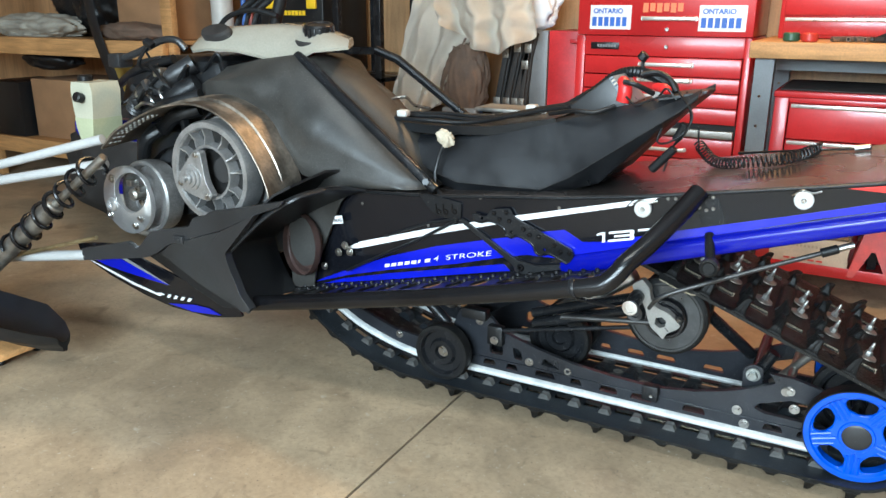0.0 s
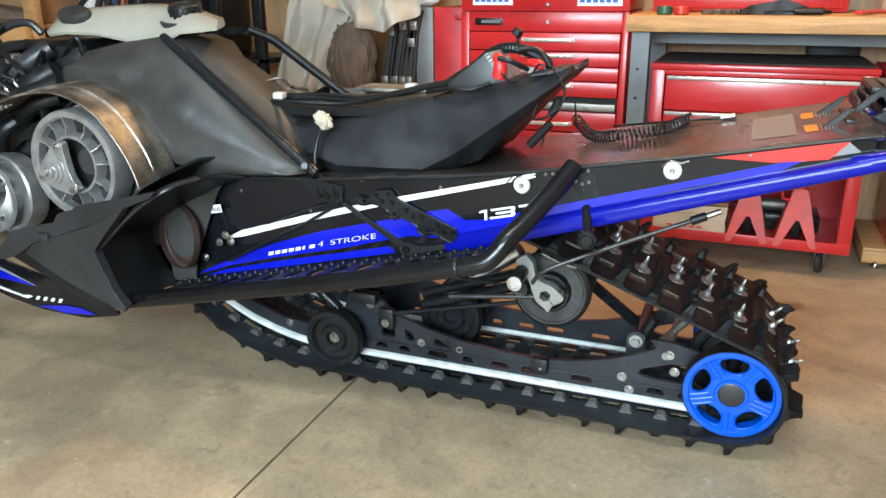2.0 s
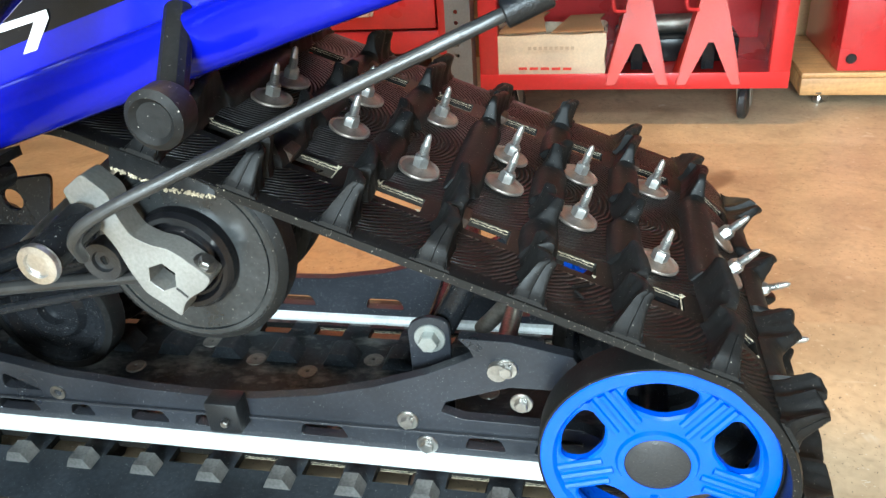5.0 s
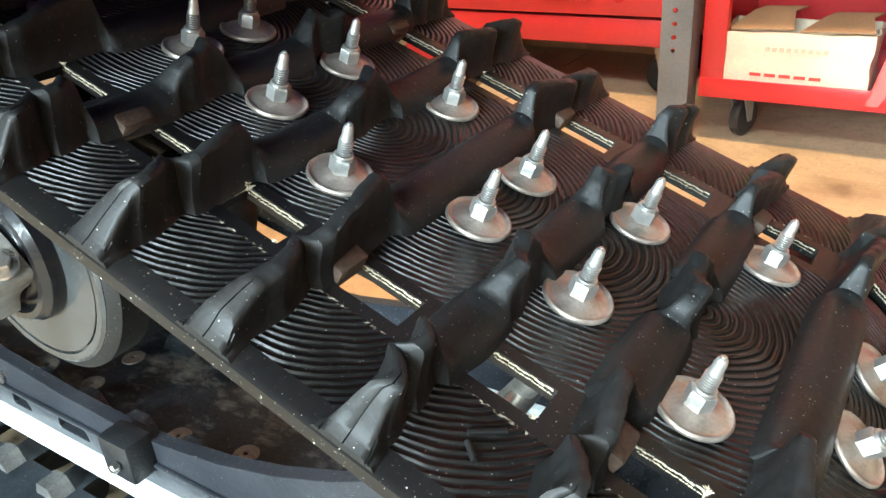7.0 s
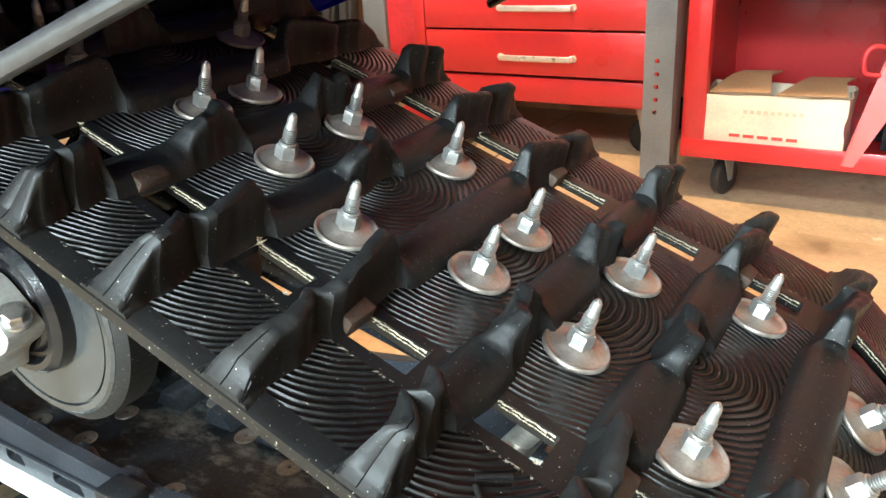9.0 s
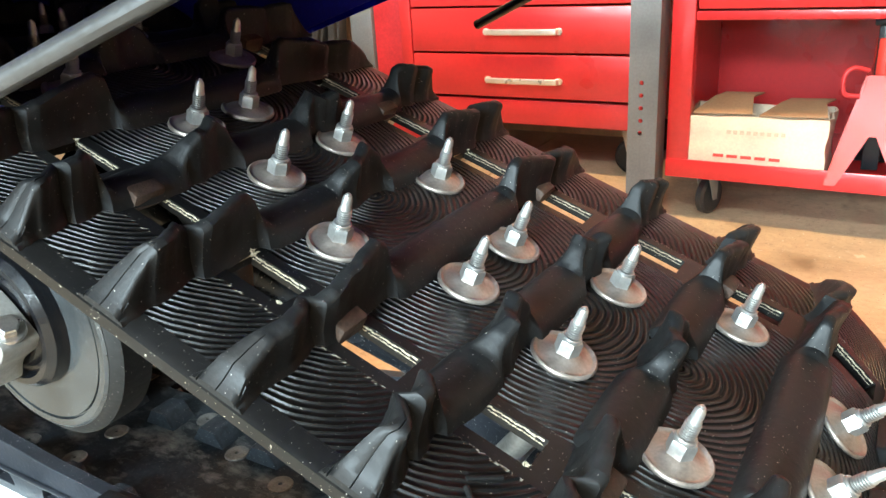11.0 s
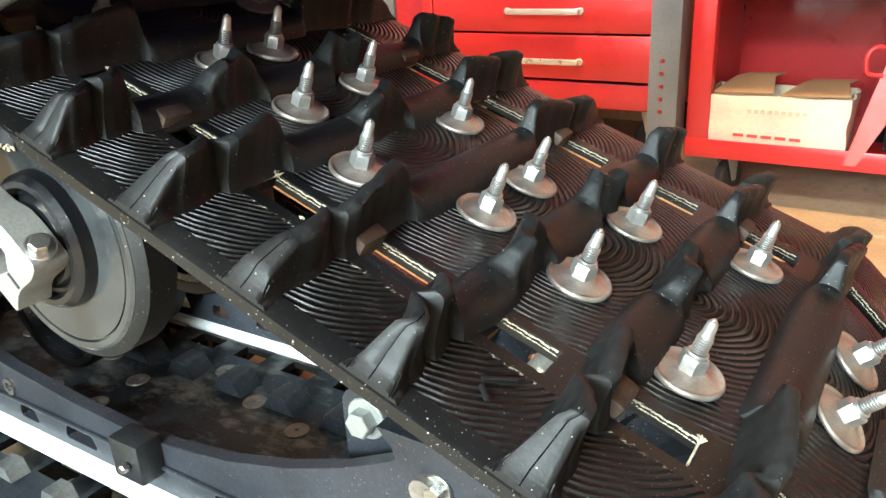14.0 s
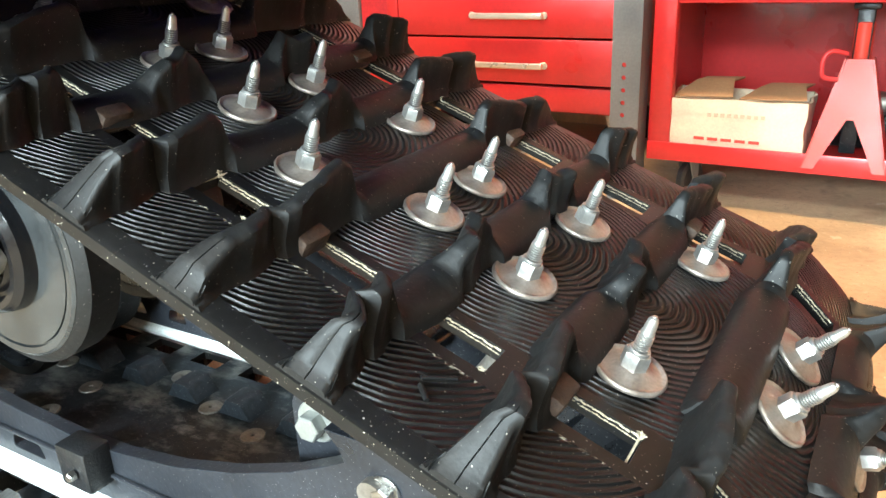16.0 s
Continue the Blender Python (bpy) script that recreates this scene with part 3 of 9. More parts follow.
# ---- track: one closed loop, its outer face as a line in x-z ----
def track_line():
    r, wrap, slope, pts = 0.1115, 0.1035, 0.1155, []        # round the rear wheels the belt lies closer than on the free slope

    def arc(cx, cz, rad, a0, a1, n):
        for i in range(n + 1):
            a = radians(a0 + (a1 - a0) * i / max(n, 1))
            pts.append((cx + rad * math.cos(a), cz + rad * math.sin(a)))

    for i in range(61):                                     # round the rear wheels
        a = 68.645 - 158.645 * i / 60
        rad = float(np.interp(a, [15, 30, 42, 54, 58, 62, 66, 68.645], [wrap, 0.1042, 0.1062, 0.1092, 0.1108, 0.1131, 0.1149, slope]))
        arc(HUB.x, HUB.z, rad, a, a, 0)
    pts.append((-0.5, HUB.z - wrap))
    arc(-0.97, HUB.z - wrap + 0.479, 0.479, -90, -130, 24)     # up the rail tips
    ex, ez = pts[-1]
    dx, dz = -math.sin(radians(50)), math.cos(radians(50))
    p1 = (ex + 0.18878 * dx, ez + 0.18878 * dz)
    cx, cz = p1[0] + r * math.cos(radians(50)), p1[1] + r * math.sin(radians(50))
    arc(cx, cz, r, 230, 92, 30)                             # round the drive sprockets
    top = Vector((HUB.x + slope * math.sin(SL), HUB.z + slope * math.cos(SL)))
    e = Vector((-math.cos(SL), math.sin(SL)))
    b = top + e * 0.49
    c = Vector((b.x - 0.1 * math.sin(SL), b.y - 0.1 * math.cos(SL)))
    arc(c.x, c.y, 0.1, 91, 68.645, 8)                       # over the carrier wheel
    n = 30
    for i in range(1, n + 1):
        q = b + (top - b) * i / n
        pts.append((q.x, q.y))
    return np.array(pts)


LINE = track_line()
SEG = np.r_[0, np.cumsum(np.hypot(*np.diff(LINE, axis=0).T))]
TOTAL = SEG[-1]
PITCH = TOTAL / 48
# row 0 lies 0.05 m up the slope from the top of the rear wheel; rows count up towards the nose
def place(k):
    """The point on the outer face at row k, with the way forward along growing k and the outward normal."""
    s = (TOTAL - 0.05 - k * PITCH) % TOTAL
    x, z = np.interp(s, SEG, LINE[:, 0]), np.interp(s, SEG, LINE[:, 1])
    d = 0.004
    sa, sb = (s - d) % TOTAL, (s + d) % TOTAL
    ax, az = np.interp(sa, SEG, LINE[:, 0]), np.interp(sa, SEG, LINE[:, 1])
    bx, bz = np.interp(sb, SEG, LINE[:, 0]), np.interp(sb, SEG, LINE[:, 1])
    t = Vector((ax - bx, 0, az - bz)).normalized()
    nrm = Vector((0, -1, 0)).cross(t) * -1
    return Vector((x, 0, z)), t, nrm


def row_pose(k, y=0.0, h=0.0):
    """x back along the belt (falling k), y across, z outward."""
    p, t, nrm = place(k)
    m = Matrix((-t, Vector((0, 1, 0)), nrm)).transposed().to_4x4()
    q = p + nrm * h + Vector((0, y, 0))
    m.translation = q
    return m


def build_belt():
    fr = [-0.5, -0.42, -0.34, -0.285, -0.19, -0.095, 0.0, 0.09, 0.18, 0.27, 0.34, 0.42]
    ys = [TY0, TY0 + 0.004, 0.020, 0.042, 0.0625, 0.0845, 0.11, 0.15, 0.19, 0.23, 0.27, 0.2975, 0.3195, 0.34, 0.362, TY1 - 0.004, TY1]
    ks = [j + f for j in range(48) for f in fr] + [47.5]
    th = 0.008
    verts, uvs, idx, faces, kinds = [], [], {}, [], []

    def vert(i, j, side):
        key = (i, j, side)
        if key not in idx:
            p, t, nrm = place(ks[i])
            h = -0.0015 if side == 0 and j in (0, len(ys) - 1) else (0 if side == 0 else -th)
            q = p + nrm * h
            idx[key] = len(verts)
            verts.append((q.x, ys[j], q.z))
            uvs.append((ks[i], ys[j]))
        return idx[key]

    def solid(i, j):
        if not (0 <= i < len(ks) - 1 and 0 <= j < len(ys) - 1):
            return False
        f = i % len(fr)
        return not (j in (4, 11) and 3 <= f <= 8)

    for i in range(len(ks) - 1):
        for j in range(len(ys) - 1):
            if not solid(i, j):
                continue
            faces.append((vert(i, j, 0), vert(i, j + 1, 0), vert(i + 1, j + 1, 0), vert(i + 1, j, 0)))
            faces.append((vert(i, j, 1), vert(i + 1, j, 1), vert(i + 1, j + 1, 1), vert(i, j + 1, 1)))
            kinds += [0, 1]
            if not solid(i, j - 1):
                faces.append((vert(i, j, 0), vert(i + 1, j, 0), vert(i + 1, j, 1), vert(i, j, 1)))
                kinds.append(0)
            if not solid(i, j + 1):
                faces.append((vert(i, j + 1, 0), vert(i, j + 1, 1), vert(i + 1, j + 1, 1), vert(i + 1, j + 1, 0)))
                kinds.append(0)
            if not solid(i - 1, j) and i > 0:
                faces.append((vert(i, j, 0), vert(i, j, 1), vert(i, j + 1, 1), vert(i, j + 1, 0)))
                kinds.append(0)
            if not solid(i + 1, j) and i < len(ks) - 2:
                faces.append((vert(i + 1, j, 0), vert(i + 1, j + 1, 0), vert(i + 1, j + 1, 1), vert(i + 1, j, 1)))
                kinds.append(0)
    me = bpy.data.meshes.new("track")
    me.from_pydata(verts, [], faces)
    lay = me.uv_layers.new(name="UVMap")
    loop_v = np.empty(len(me.loops), int)
    me.loops.foreach_get("vertex_index", loop_v)
    lay.data.foreach_set("uv", np.array(uvs)[loop_v].ravel())
    bm = B()
    bm.from_mesh(me)
    bmesh.ops.recalc_face_normals(bm, faces=bm.faces)
    bm.to_mesh(me)
    bm.free()
    me.materials.append(RIBBED)
    me.materials.append(INNER)
    me.polygons.foreach_set("material_index", np.array(kinds, dtype=np.int32))
    me.shade_smooth()
    me.set_sharp_from_angle(angle=radians(35))
    ob = new("track", me)
    ob.parent = SLED
    ob.matrix_parent_inverse = world_of(SLED).inverted()
    return tagged(ob, "black rubber track belt with windows and moulded ribs")


TRACK = build_belt()


LH = 0.0300


def lug_mesh(name, keys, seed):
    """One moulded bar across the belt, lofted through keys of (y, height, half base, half top, lean)."""
    off = Vector((seed * 1.7, seed, 0))
    ys = sorted(set([k[0] for k in keys] + [keys[0][0] + (keys[-1][0] - keys[0][0]) * i / 110 for i in range(111)]))
    bm = B()
    secs = []
    for y in ys:
        i = max(0, min(len(keys) - 2, sum(1 for k in keys if k[0] <= y) - 1))
        a, b = keys[i], keys[i + 1]
        f = (y - a[0]) / (b[0] - a[0])
        if 0.018 < y < 0.362:
            f = f * f * (3 - 2 * f)
        h, wb, wt, o = (a[q] + (b[q] - a[q]) * f for q in (1, 2, 3, 4))
        wb = wb if y < 0.004 or y > 0.376 or h < 0.015 else wb * 0.86
        groove = 0.0011 if (y < 0.0175 or y > 0.3625) else 0.0
        r = min(0.0030, wt * 0.78)                                  # the worn round of the top edge
        side = [(wb + 0.0012, -0.0005), (wb - 0.0004, 0.0015), (wb * 0.42 + wt * 0.58, h * 0.30), (wb * 0.14 + wt * 0.86, h * 0.65), (wt, h - r), (wt - 0.29 * r, h - 0.29 * r), (wt - r, h), (0.00035, h)]
        pts = [(-x, z) for x, z in side] + [(0.0, h - groove)] + side[::-1]
        cv = min(1.0, max(0.0, (0.0175 - h) / 0.004)) if 0.02 < y < 0.36 else 0.0      # low ridges are round-backed
        if cv:
            ww = wb * 1.22
            side = [(ww + 0.001, -0.0005), (ww, 0.0012), (ww * 0.95, h * 0.30), (ww * 0.82, h * 0.58), (ww * 0.66, h * 0.78), (ww * 0.46, h * 0.91), (ww * 0.25, h * 0.98), (0.0004, h)]
            rnd = [(-x, z) for x, z in side] + [(0.0, h)] + side[::-1]
            pts = [(a + (c2 - a) * cv, b + (d2 - b) * cv) for (a, b), (c2, d2) in zip(pts, rnd)]
        ring = []
        for x, z in pts:
            q = max(0.0, z / LH)
            wob = noise.noise(Vector((x * 60, y * 90, z * 60)) + off) * 0.0009 * q
            chip = min(0.0, noise.noise(Vector((x * 70, y * 170, seed * 5.0))) + 0.30) * 0.0035 * max(0.0, q - 0.6)
            ring.append((x + o * (0.55 + 0.6 * q ** 1.4) + wob, y, z + chip))
        secs.append(ring)
    loft(bm, secs)
    return mesh_of(bm, name, RUBBER, 48)


EDGE = [(TY0 + 0.0005, 0.0030, 0.0142, 0.0112, 0.0), (-0.0015, 0.0052, 0.0140, 0.0110, 0.0), (0.0005, 0.0074, 0.0138, 0.0102, 0.0)]
# the edge lug in its three forms: a flat chamfer up from the belt's edge, then a thin cupped wall with steps in it
RIM_A = EDGE + [(0.0145, 0.0262, 0.0118, 0.0060, 0.003), (0.0170, LH, 0.0112, 0.0052, 0.005), (0.0235, LH + 0.001, 0.0110, 0.0042, 0.0048), (0.0330, LH, 0.0110, 0.0040, 0.0005), (0.0420, LH - 0.003, 0.0108, 0.0040, -0.0042),
                (0.0455, LH - 0.006, 0.0108, 0.0040, -0.0046), (0.0480, LH - 0.0025, 0.0110, 0.0044, 0.0030), (0.0520, LH, 0.0110, 0.0044, 0.0042), (0.0640, LH + 0.0015, 0.0110, 0.0040, 0.0022), (0.0780, LH + 0.002, 0.0112, 0.0038, -0.001),
                (0.0860, LH + 0.001, 0.0110, 0.0038, -0.003), (0.0900, LH - 0.003, 0.0110, 0.0044, -0.003), (0.0940, 0.0145, 0.0118, 0.0056, -0.001), (0.1010, 0.0112, 0.0125, 0.0062, 0.0)]
RIM_B = EDGE + [(0.0085, 0.0262, 0.0116, 0.0060, 0.003), (0.0110, LH - 0.001, 0.0112, 0.0050, 0.005), (0.0165, LH, 0.0110, 0.0042, 0.0045), (0.0240, LH - 0.001, 0.0112, 0.0040, -0.001), (0.0275, LH - 0.002, 0.0112, 0.0040, -0.0046),
                (0.0298, LH + 0.002, 0.0112, 0.0044, 0.0020), (0.0360, LH + 0.0035, 0.0110, 0.0042, 0.0020), (0.0430, LH + 0.003, 0.0110, 0.0040, -0.002), (0.0475, LH - 0.001, 0.0110, 0.0044, -0.004), (0.0510, 0.0130, 0.0106, 0.0050, -0.001), (0.0570, 0.0096, 0.0105, 0.0052, 0.0)]
RIM_C = EDGE + [(0.0040, 0.0125, 0.0128, 0.0090, 0.0), (0.0200, 0.0225, 0.0118, 0.0062, 0.003), (0.0300, 0.0252, 0.0112, 0.0052, 0.005), (0.0420, 0.0252, 0.0110, 0.0042, 0.0015), (0.0520, 0.0222, 0.0108, 0.0040, -0.0042),
                (0.0555, 0.0240, 0.0110, 0.0044, 0.0030), (0.0620, 0.0275, 0.0112, 0.0046, 0.0045), (0.0780, LH + 0.001, 0.0112, 0.0042, 0.0020), (0.0940, LH + 0.003, 0.0114, 0.0040, -0.001), (0.1050, LH + 0.004, 0.0114, 0.0040, -0.003), (0.1110, LH + 0.001, 0.0112, 0.0044, -0.003), (0.1155, 0.0150, 0.0118, 0.0056, -0.001), (0.1220, 0.0118, 0.0125, 0.0062, 0.0)]


def tooth(a, b, s=1):
    w = b - a
    return [(a - 0.005, 0.0115, 0.0125, 0.0058, 0.0), (a + 0.10 * w, LH * 0.80, 0.0124, 0.0058, 0.003 * s), (a + 0.24 * w, LH * 0.97, 0.0128, 0.0050, 0.0045 * s), (a + 0.50 * w, LH * 0.88, 0.0132, 0.0046, -0.001 * s),
            (a + 0.76 * w, LH * 1.02, 0.0128, 0.0050, -0.0045 * s), (a + 0.92 * w, LH * 0.84, 0.0124, 0.0058, -0.003 * s), (b + 0.006, 0.0120, 0.0125, 0.0060, 0.0)]


def ridge(*ys, h=0.0108):
    return [(y, h, 0.0128, 0.0064, 0.0) for y in ys]


def mirror(rows):
    return [(2 * YC - y, h, b, t, o) for y, h, b, t, o in rows][::-1]


ROWS = (RIM_A + ridge(0.122, 0.140) + tooth(0.162, 0.206) + ridge(0.225, 0.250) + mirror(RIM_A),
        RIM_B + ridge(0.078, 0.090, h=0.0095) + tooth(0.104, 0.142) + ridge(0.160, 0.180, 0.200) + tooth(0.217, 0.250, -1) + ridge(0.290, 0.302, h=0.0095) + mirror(RIM_B),
        RIM_C + ridge(0.140, 0.165, 0.190, 0.215, 0.240, h=0.0125) + mirror(RIM_C))
KINDS = [[lug_mesh("lug_bar", keys, 3 * v + k + 1) for v in range(2)] for k, keys in enumerate(ROWS)]
for j in range(48):
    piece("lug_bar", KINDS[j % 3][(j // 3) % 2], TRACK, row_pose(j + 0.395))

# guide clips astride the window edges, drive lugs and studs' back plates inside the belt
bm = B()
loft(bm, [[(-0.014, y, -0.008), (-0.0075, y, -0.021), (0.0075, y, -0.021), (0.014, y, -0.008)] for y in (-0.009, 0.009)])
CLIP = mesh_of(bm, "guide_clip", CLIP_STEEL)
bm = B()
loft(bm, [[(-0.021, y, -0.0075), (-0.012 + o, y, -0.0235), (-0.009 + o, y, -0.0250), (0.009 - o, y, -0.0250), (0.012 - o, y, -0.0235), (0.021, y, -0.0075)] for y, o in ((-0.0150, 0.002), (-0.0125, 0.0), (0.0125, 0.0), (0.0150, 0.002))])
DRIVE = mesh_of(bm, "drive_lug", INNER)
bm = B()
box(bm, -0.0055, 0.0055, -0.0105, 0.0105, -0.004, 0.0085, 0.0022)
BROWN_CLIP = mesh_of(bm, "clip_face", RUSTY)
for j in range(48):
    for y in (0.050, 0.331):
        piece("guide_clip", CLIP, TRACK, row_pose(j + 0.47, y))
    for y in (0.128, 0.252):
        piece("drive_lug", DRIVE, TRACK, row_pose(j + 0.47, y))
    if j % 2 == 0:
        for y in (0.0735, 0.3085):
            piece("window_clip", BROWN_CLIP, TRACK, row_pose(j + 0.275, y) @ pose(0, 0, 0, 0, 12, 0))
# pale reinforcing cords on the windows' cut sides, with frayed tufts at their corners and along a torn edge
bm = B()
rng = random.Random(5)
for z, r, gap in ((-0.0014, 0.0006, 0.15), (-0.0036, 0.0004, 0.6)):
    x = -0.0185
    while x < 0.0185:
        w = rng.uniform(0.0010, 0.0022) if gap < 0.5 else 0.0010
        if rng.random() > 0.05:
            sweep(bm, [Vector((x, rng.uniform(-0.0003, 0.0003), z + rng.uniform(-0.0004, 0.0004))), Vector((x + w, rng.uniform(-0.0003, 0.0003), z + rng.uniform(-0.0004, 0.0004)))], r * rng.uniform(0.6, 1.1), 5)
        x += w * (1 + gap * rng.random())
for i in range(14):
    sweep(bm, [Vector((-0.0193, -0.0012 - i * 0.0014, -0.001 - 0.0002 * (i % 2))), Vector((-0.0193 + 0.0003, -0.0012 - (i + 0.8) * 0.0014, -0.0014))], 0.0005, 5)
CORD = mesh_of(bm, "cord", FABRIC_EDGE)
for j in range(-10, 12):
    piece("cord", CORD, TRACK, row_pose(j, 0.0841))
    piece("cord", CORD, TRACK, row_pose(j, 0.3191))
TUFTS = []
for v in range(3):
    bm = B()
    for i in range(16):
        a, l = rng.uniform(0, 6.28), rng.uniform(0.0016, 0.0040)
        p = Vector((rng.uniform(-0.0014, 0.0014), rng.uniform(-0.0014, 0.0014), -0.001))
        sweep(bm, [p, p + Vector((math.cos(a) * l * 0.3, math.sin(a) * l * 0.3, l * 0.6)), p + Vector((math.cos(a) * l * 0.8, math.sin(a) * l * 0.7, l * rng.uniform(0.5, 1.0)))], [0.0009, 0.0006, 0.00015], 4)
    TUFTS.append(mesh_of(bm, "cord_tuft", FABRIC_EDGE))
for j in range(-3, 9):
    piece("cord_tuft", TUFTS[j % 3], TRACK, row_pose(j + 0.265, 0.0838) @ pose(0, 0, 0, 0, 0, j * 71))
    if j % 2:
        piece("cord_tuft", TUFTS[(j + 1) % 3], TRACK, row_pose(j + 0.262, 0.3188) @ pose(0, 0, 0, 0, 0, j * 39))
        piece("cord_tuft", TUFTS[(j + 2) % 3], TRACK, row_pose(j - 0.262, 0.0630) @ pose(0, 0, 0, 0, 0, j * 57) @ Matrix.Scale(0.6, 4))
bm = B()
for i in range(15):
    sweep(bm, [Vector((0.0195, -0.0006 - i * 0.0014, -0.0012)), Vector((0.0192, -0.0006 - (i + 0.9) * 0.0014, -0.0016))], 0.00055, 5)
END_CORD = mesh_of(bm, "cord", FABRIC_EDGE)
for j in (-3, 0, 4):
    piece("cord", END_CORD, TRACK, row_pose(j, 0.0841))
    piece("cord_tuft", TUFTS[j % 3], TRACK, row_pose(j - 0.27, 0.0836) @ pose(0, 0, 0, 0, 0, 40 + j * 30) @ Matrix.Scale(0.8, 4))
# moulded arrow mark in one bay
for a, b in (((0.93, 0.032), (0.83, 0.026)), ((0.96, 0.036), (0.80, 0.048))):
    bm = B()
    sweep(bm, [row_pose(a[0], a[1], 0.001).translation, row_pose(b[0], b[1], 0.001).translation], 0.0014, 8, 0.7)
    part("arrow_mark", bm, RUBBER, TRACK)
bm = B()
torn = []
for i in range(25):
    f = i / 24
    m = row_pose(4.62 + 1.1 * f, TY0 + 0.001, -0.001)
    drop = min(1.0, f * 2.2)
    q = m.translation + Vector((0.004 * drop, -0.002 - 0.009 * drop + 0.0012 * noise.noise(Vector((f * 14, 0, 0))), -0.007 - 0.004 * drop))
    torn.append((m.translation, q))
loft(bm, [[p, q, q - Vector((0, -0.001, 0.003)), p - Vector((0, 0, 0.007))] for p, q in torn])
part("torn_lip", bm, RUBBER, TRACK, "torn drooping strip of the belt's edge")
bm = B()
for i in range(130):
    k = rng.uniform(0, 23.99)
    a, b = torn[int(k)][1], torn[int(k) + 1][1]
    p = a.lerp(b, k % 1) + Vector((0, 0.0005, rng.uniform(-0.002, 0.0)))
    q = p + Vector((rng.uniform(-0.0018, 0.0018), -rng.uniform(0.0004, 0.0018), rng.uniform(-0.0022, 0.0012)))
    sweep(bm, [p, (p + q) / 2 + Vector((0, -0.0003, 0.0003)), q], [0.0006, 0.0008, 0.0003], 4)
tagged(part("frayed_edge", bm, FABRIC_EDGE, TRACK, "pale frayed fabric along the belt's edge"), kind="stuff")

# ---- studs: domed washer, hex nut, threaded and pointed carbide tip ----
bm = B()
lathe(bm, [(0, 0.0005), (0.0176, 0.0), (0.0186, 0.0006), (0.0188, 0.0018), (0.0184, 0.0029), (0.0176, 0.0033), (0.0168, 0.0029), (0.0160, 0.0023), (0.0148, 0.0024), (0.0115, 0.0032), (0.0090, 0.0042), (0.0078, 0.0050), (0, 0.0052)], Matrix(), 44)
WASHER = mesh_of(bm, "stud", STUD_ALU, 50)
bm = B()
lathe(bm, [(0, 0.003), (0.0070, 0.003), (0.0072, 0.0038), (0.0072, 0.0122), (0.0066, 0.0134), (0, 0.0135)], Matrix(), 6)
lathe(bm, [(0.0056, 0.0130), (0.0055, 0.0148), (0.0050, 0.0154), (0.0036, 0.0154)], Matrix(), 20)
prof = [(0.0030, 0.0152)]
for i in range(6):
    z = 0.0156 + i * 0.00145
    prof += [(0.0030, z), (0.0041, z + 0.00045), (0.0041, z + 0.00075), (0.0030, z + 0.0012)]
prof += [(0.0035, 0.0244), (0.0035, 0.0256), (0.0031, 0.0264), (0.0030, 0.0300), (0.0026, 0.0324), (0.0020, 0.0336), (0.0012, 0.0340), (0.0011, 0.0347), (0, 0.0349)]
lathe(bm, prof, Matrix(), 18)
NUT_TIP = mesh_of(bm, "stud_pin", STUD_PIN, 28)
STUDS = {0: ((0.122, 0.0), (0.269, 0.01)), 1: ((0.147, 0.0), (0.239, 0.03)), 2: ((0.160, -0.05), (0.222, -0.01)), 3: ((0.130, -0.05), (0.253, 0.045)), 4: ((0.156, -0.07), (0.233, 0.05)), 5: ((0.159, -0.05), (0.209, -0.02))}      # across, and a small shift along
bm = B()
lathe(bm, [(0, -0.0050), (0.0019, -0.0050), (0.0022, -0.0094), (0.0030, -0.0098), (0.0115, -0.0094), (0.0122, -0.0080)], Matrix(), 24)
BACK = mesh_of(bm, "stud_back", BACK_STEEL)
for j in range(-20, 28):
    ys = ((0.169, 0.0), (0.234, 0.0)) if j % 48 == 47 else STUDS[j % 6]
    for y, dk in ys:
        m = row_pose(j + dk, y) @ pose(0, 0, 0, ((j * 13) % 5 - 2) * 1.0, ((j * 7) % 5 - 2) * 1.0, (j * 53 + y * 900) % 60)
        piece("stud", WASHER, TRACK, m)
        piece("stud_pin", NUT_TIP, TRACK, m)
        if 2 < -j < 20 or j > 20:
            piece("stud_back", BACK, TRACK, row_pose(j, y))

# ---- suspension: rails with slider, idlers, arms ----
RY0, RY1 = 0.082, 0.094
RAIL_OUT = [(-0.045, 0.060), (-0.95, 0.060), (-1.02, 0.066), (-1.10, 0.083), (-1.18, 0.110), (-1.262, 0.152), (-1.272, 0.170), (-1.25, 0.178), (-1.17, 0.143), (-1.08, 0.112),
            (-0.98, 0.102), (-0.93, 0.108), (-0.905, 0.150), (-0.885, 0.200), (-0.835, 0.212), (-0.80, 0.198), (-0.765, 0.166), (-0.68, 0.142), (-0.594, 0.124), (-0.50, 0.115), (-0.43, 0.112), (-0.375, 0.114),
            (-0.31, 0.124), (-0.254, 0.139), (-0.202, 0.158), (-0.172, 0.173), (-0.157, 0.181), (-0.160, 0.189), (-0.170, 0.200), (-0.123, 0.199), (-0.07, 0.187), (-0.055, 0.165), (-0.075, 0.150), (-0.125, 0.150), (-0.185, 0.128), (-0.19, 0.116), (-0.17, 0.109), (-0.06, 0.107), (-0.045, 0.10)]
HOLES = []
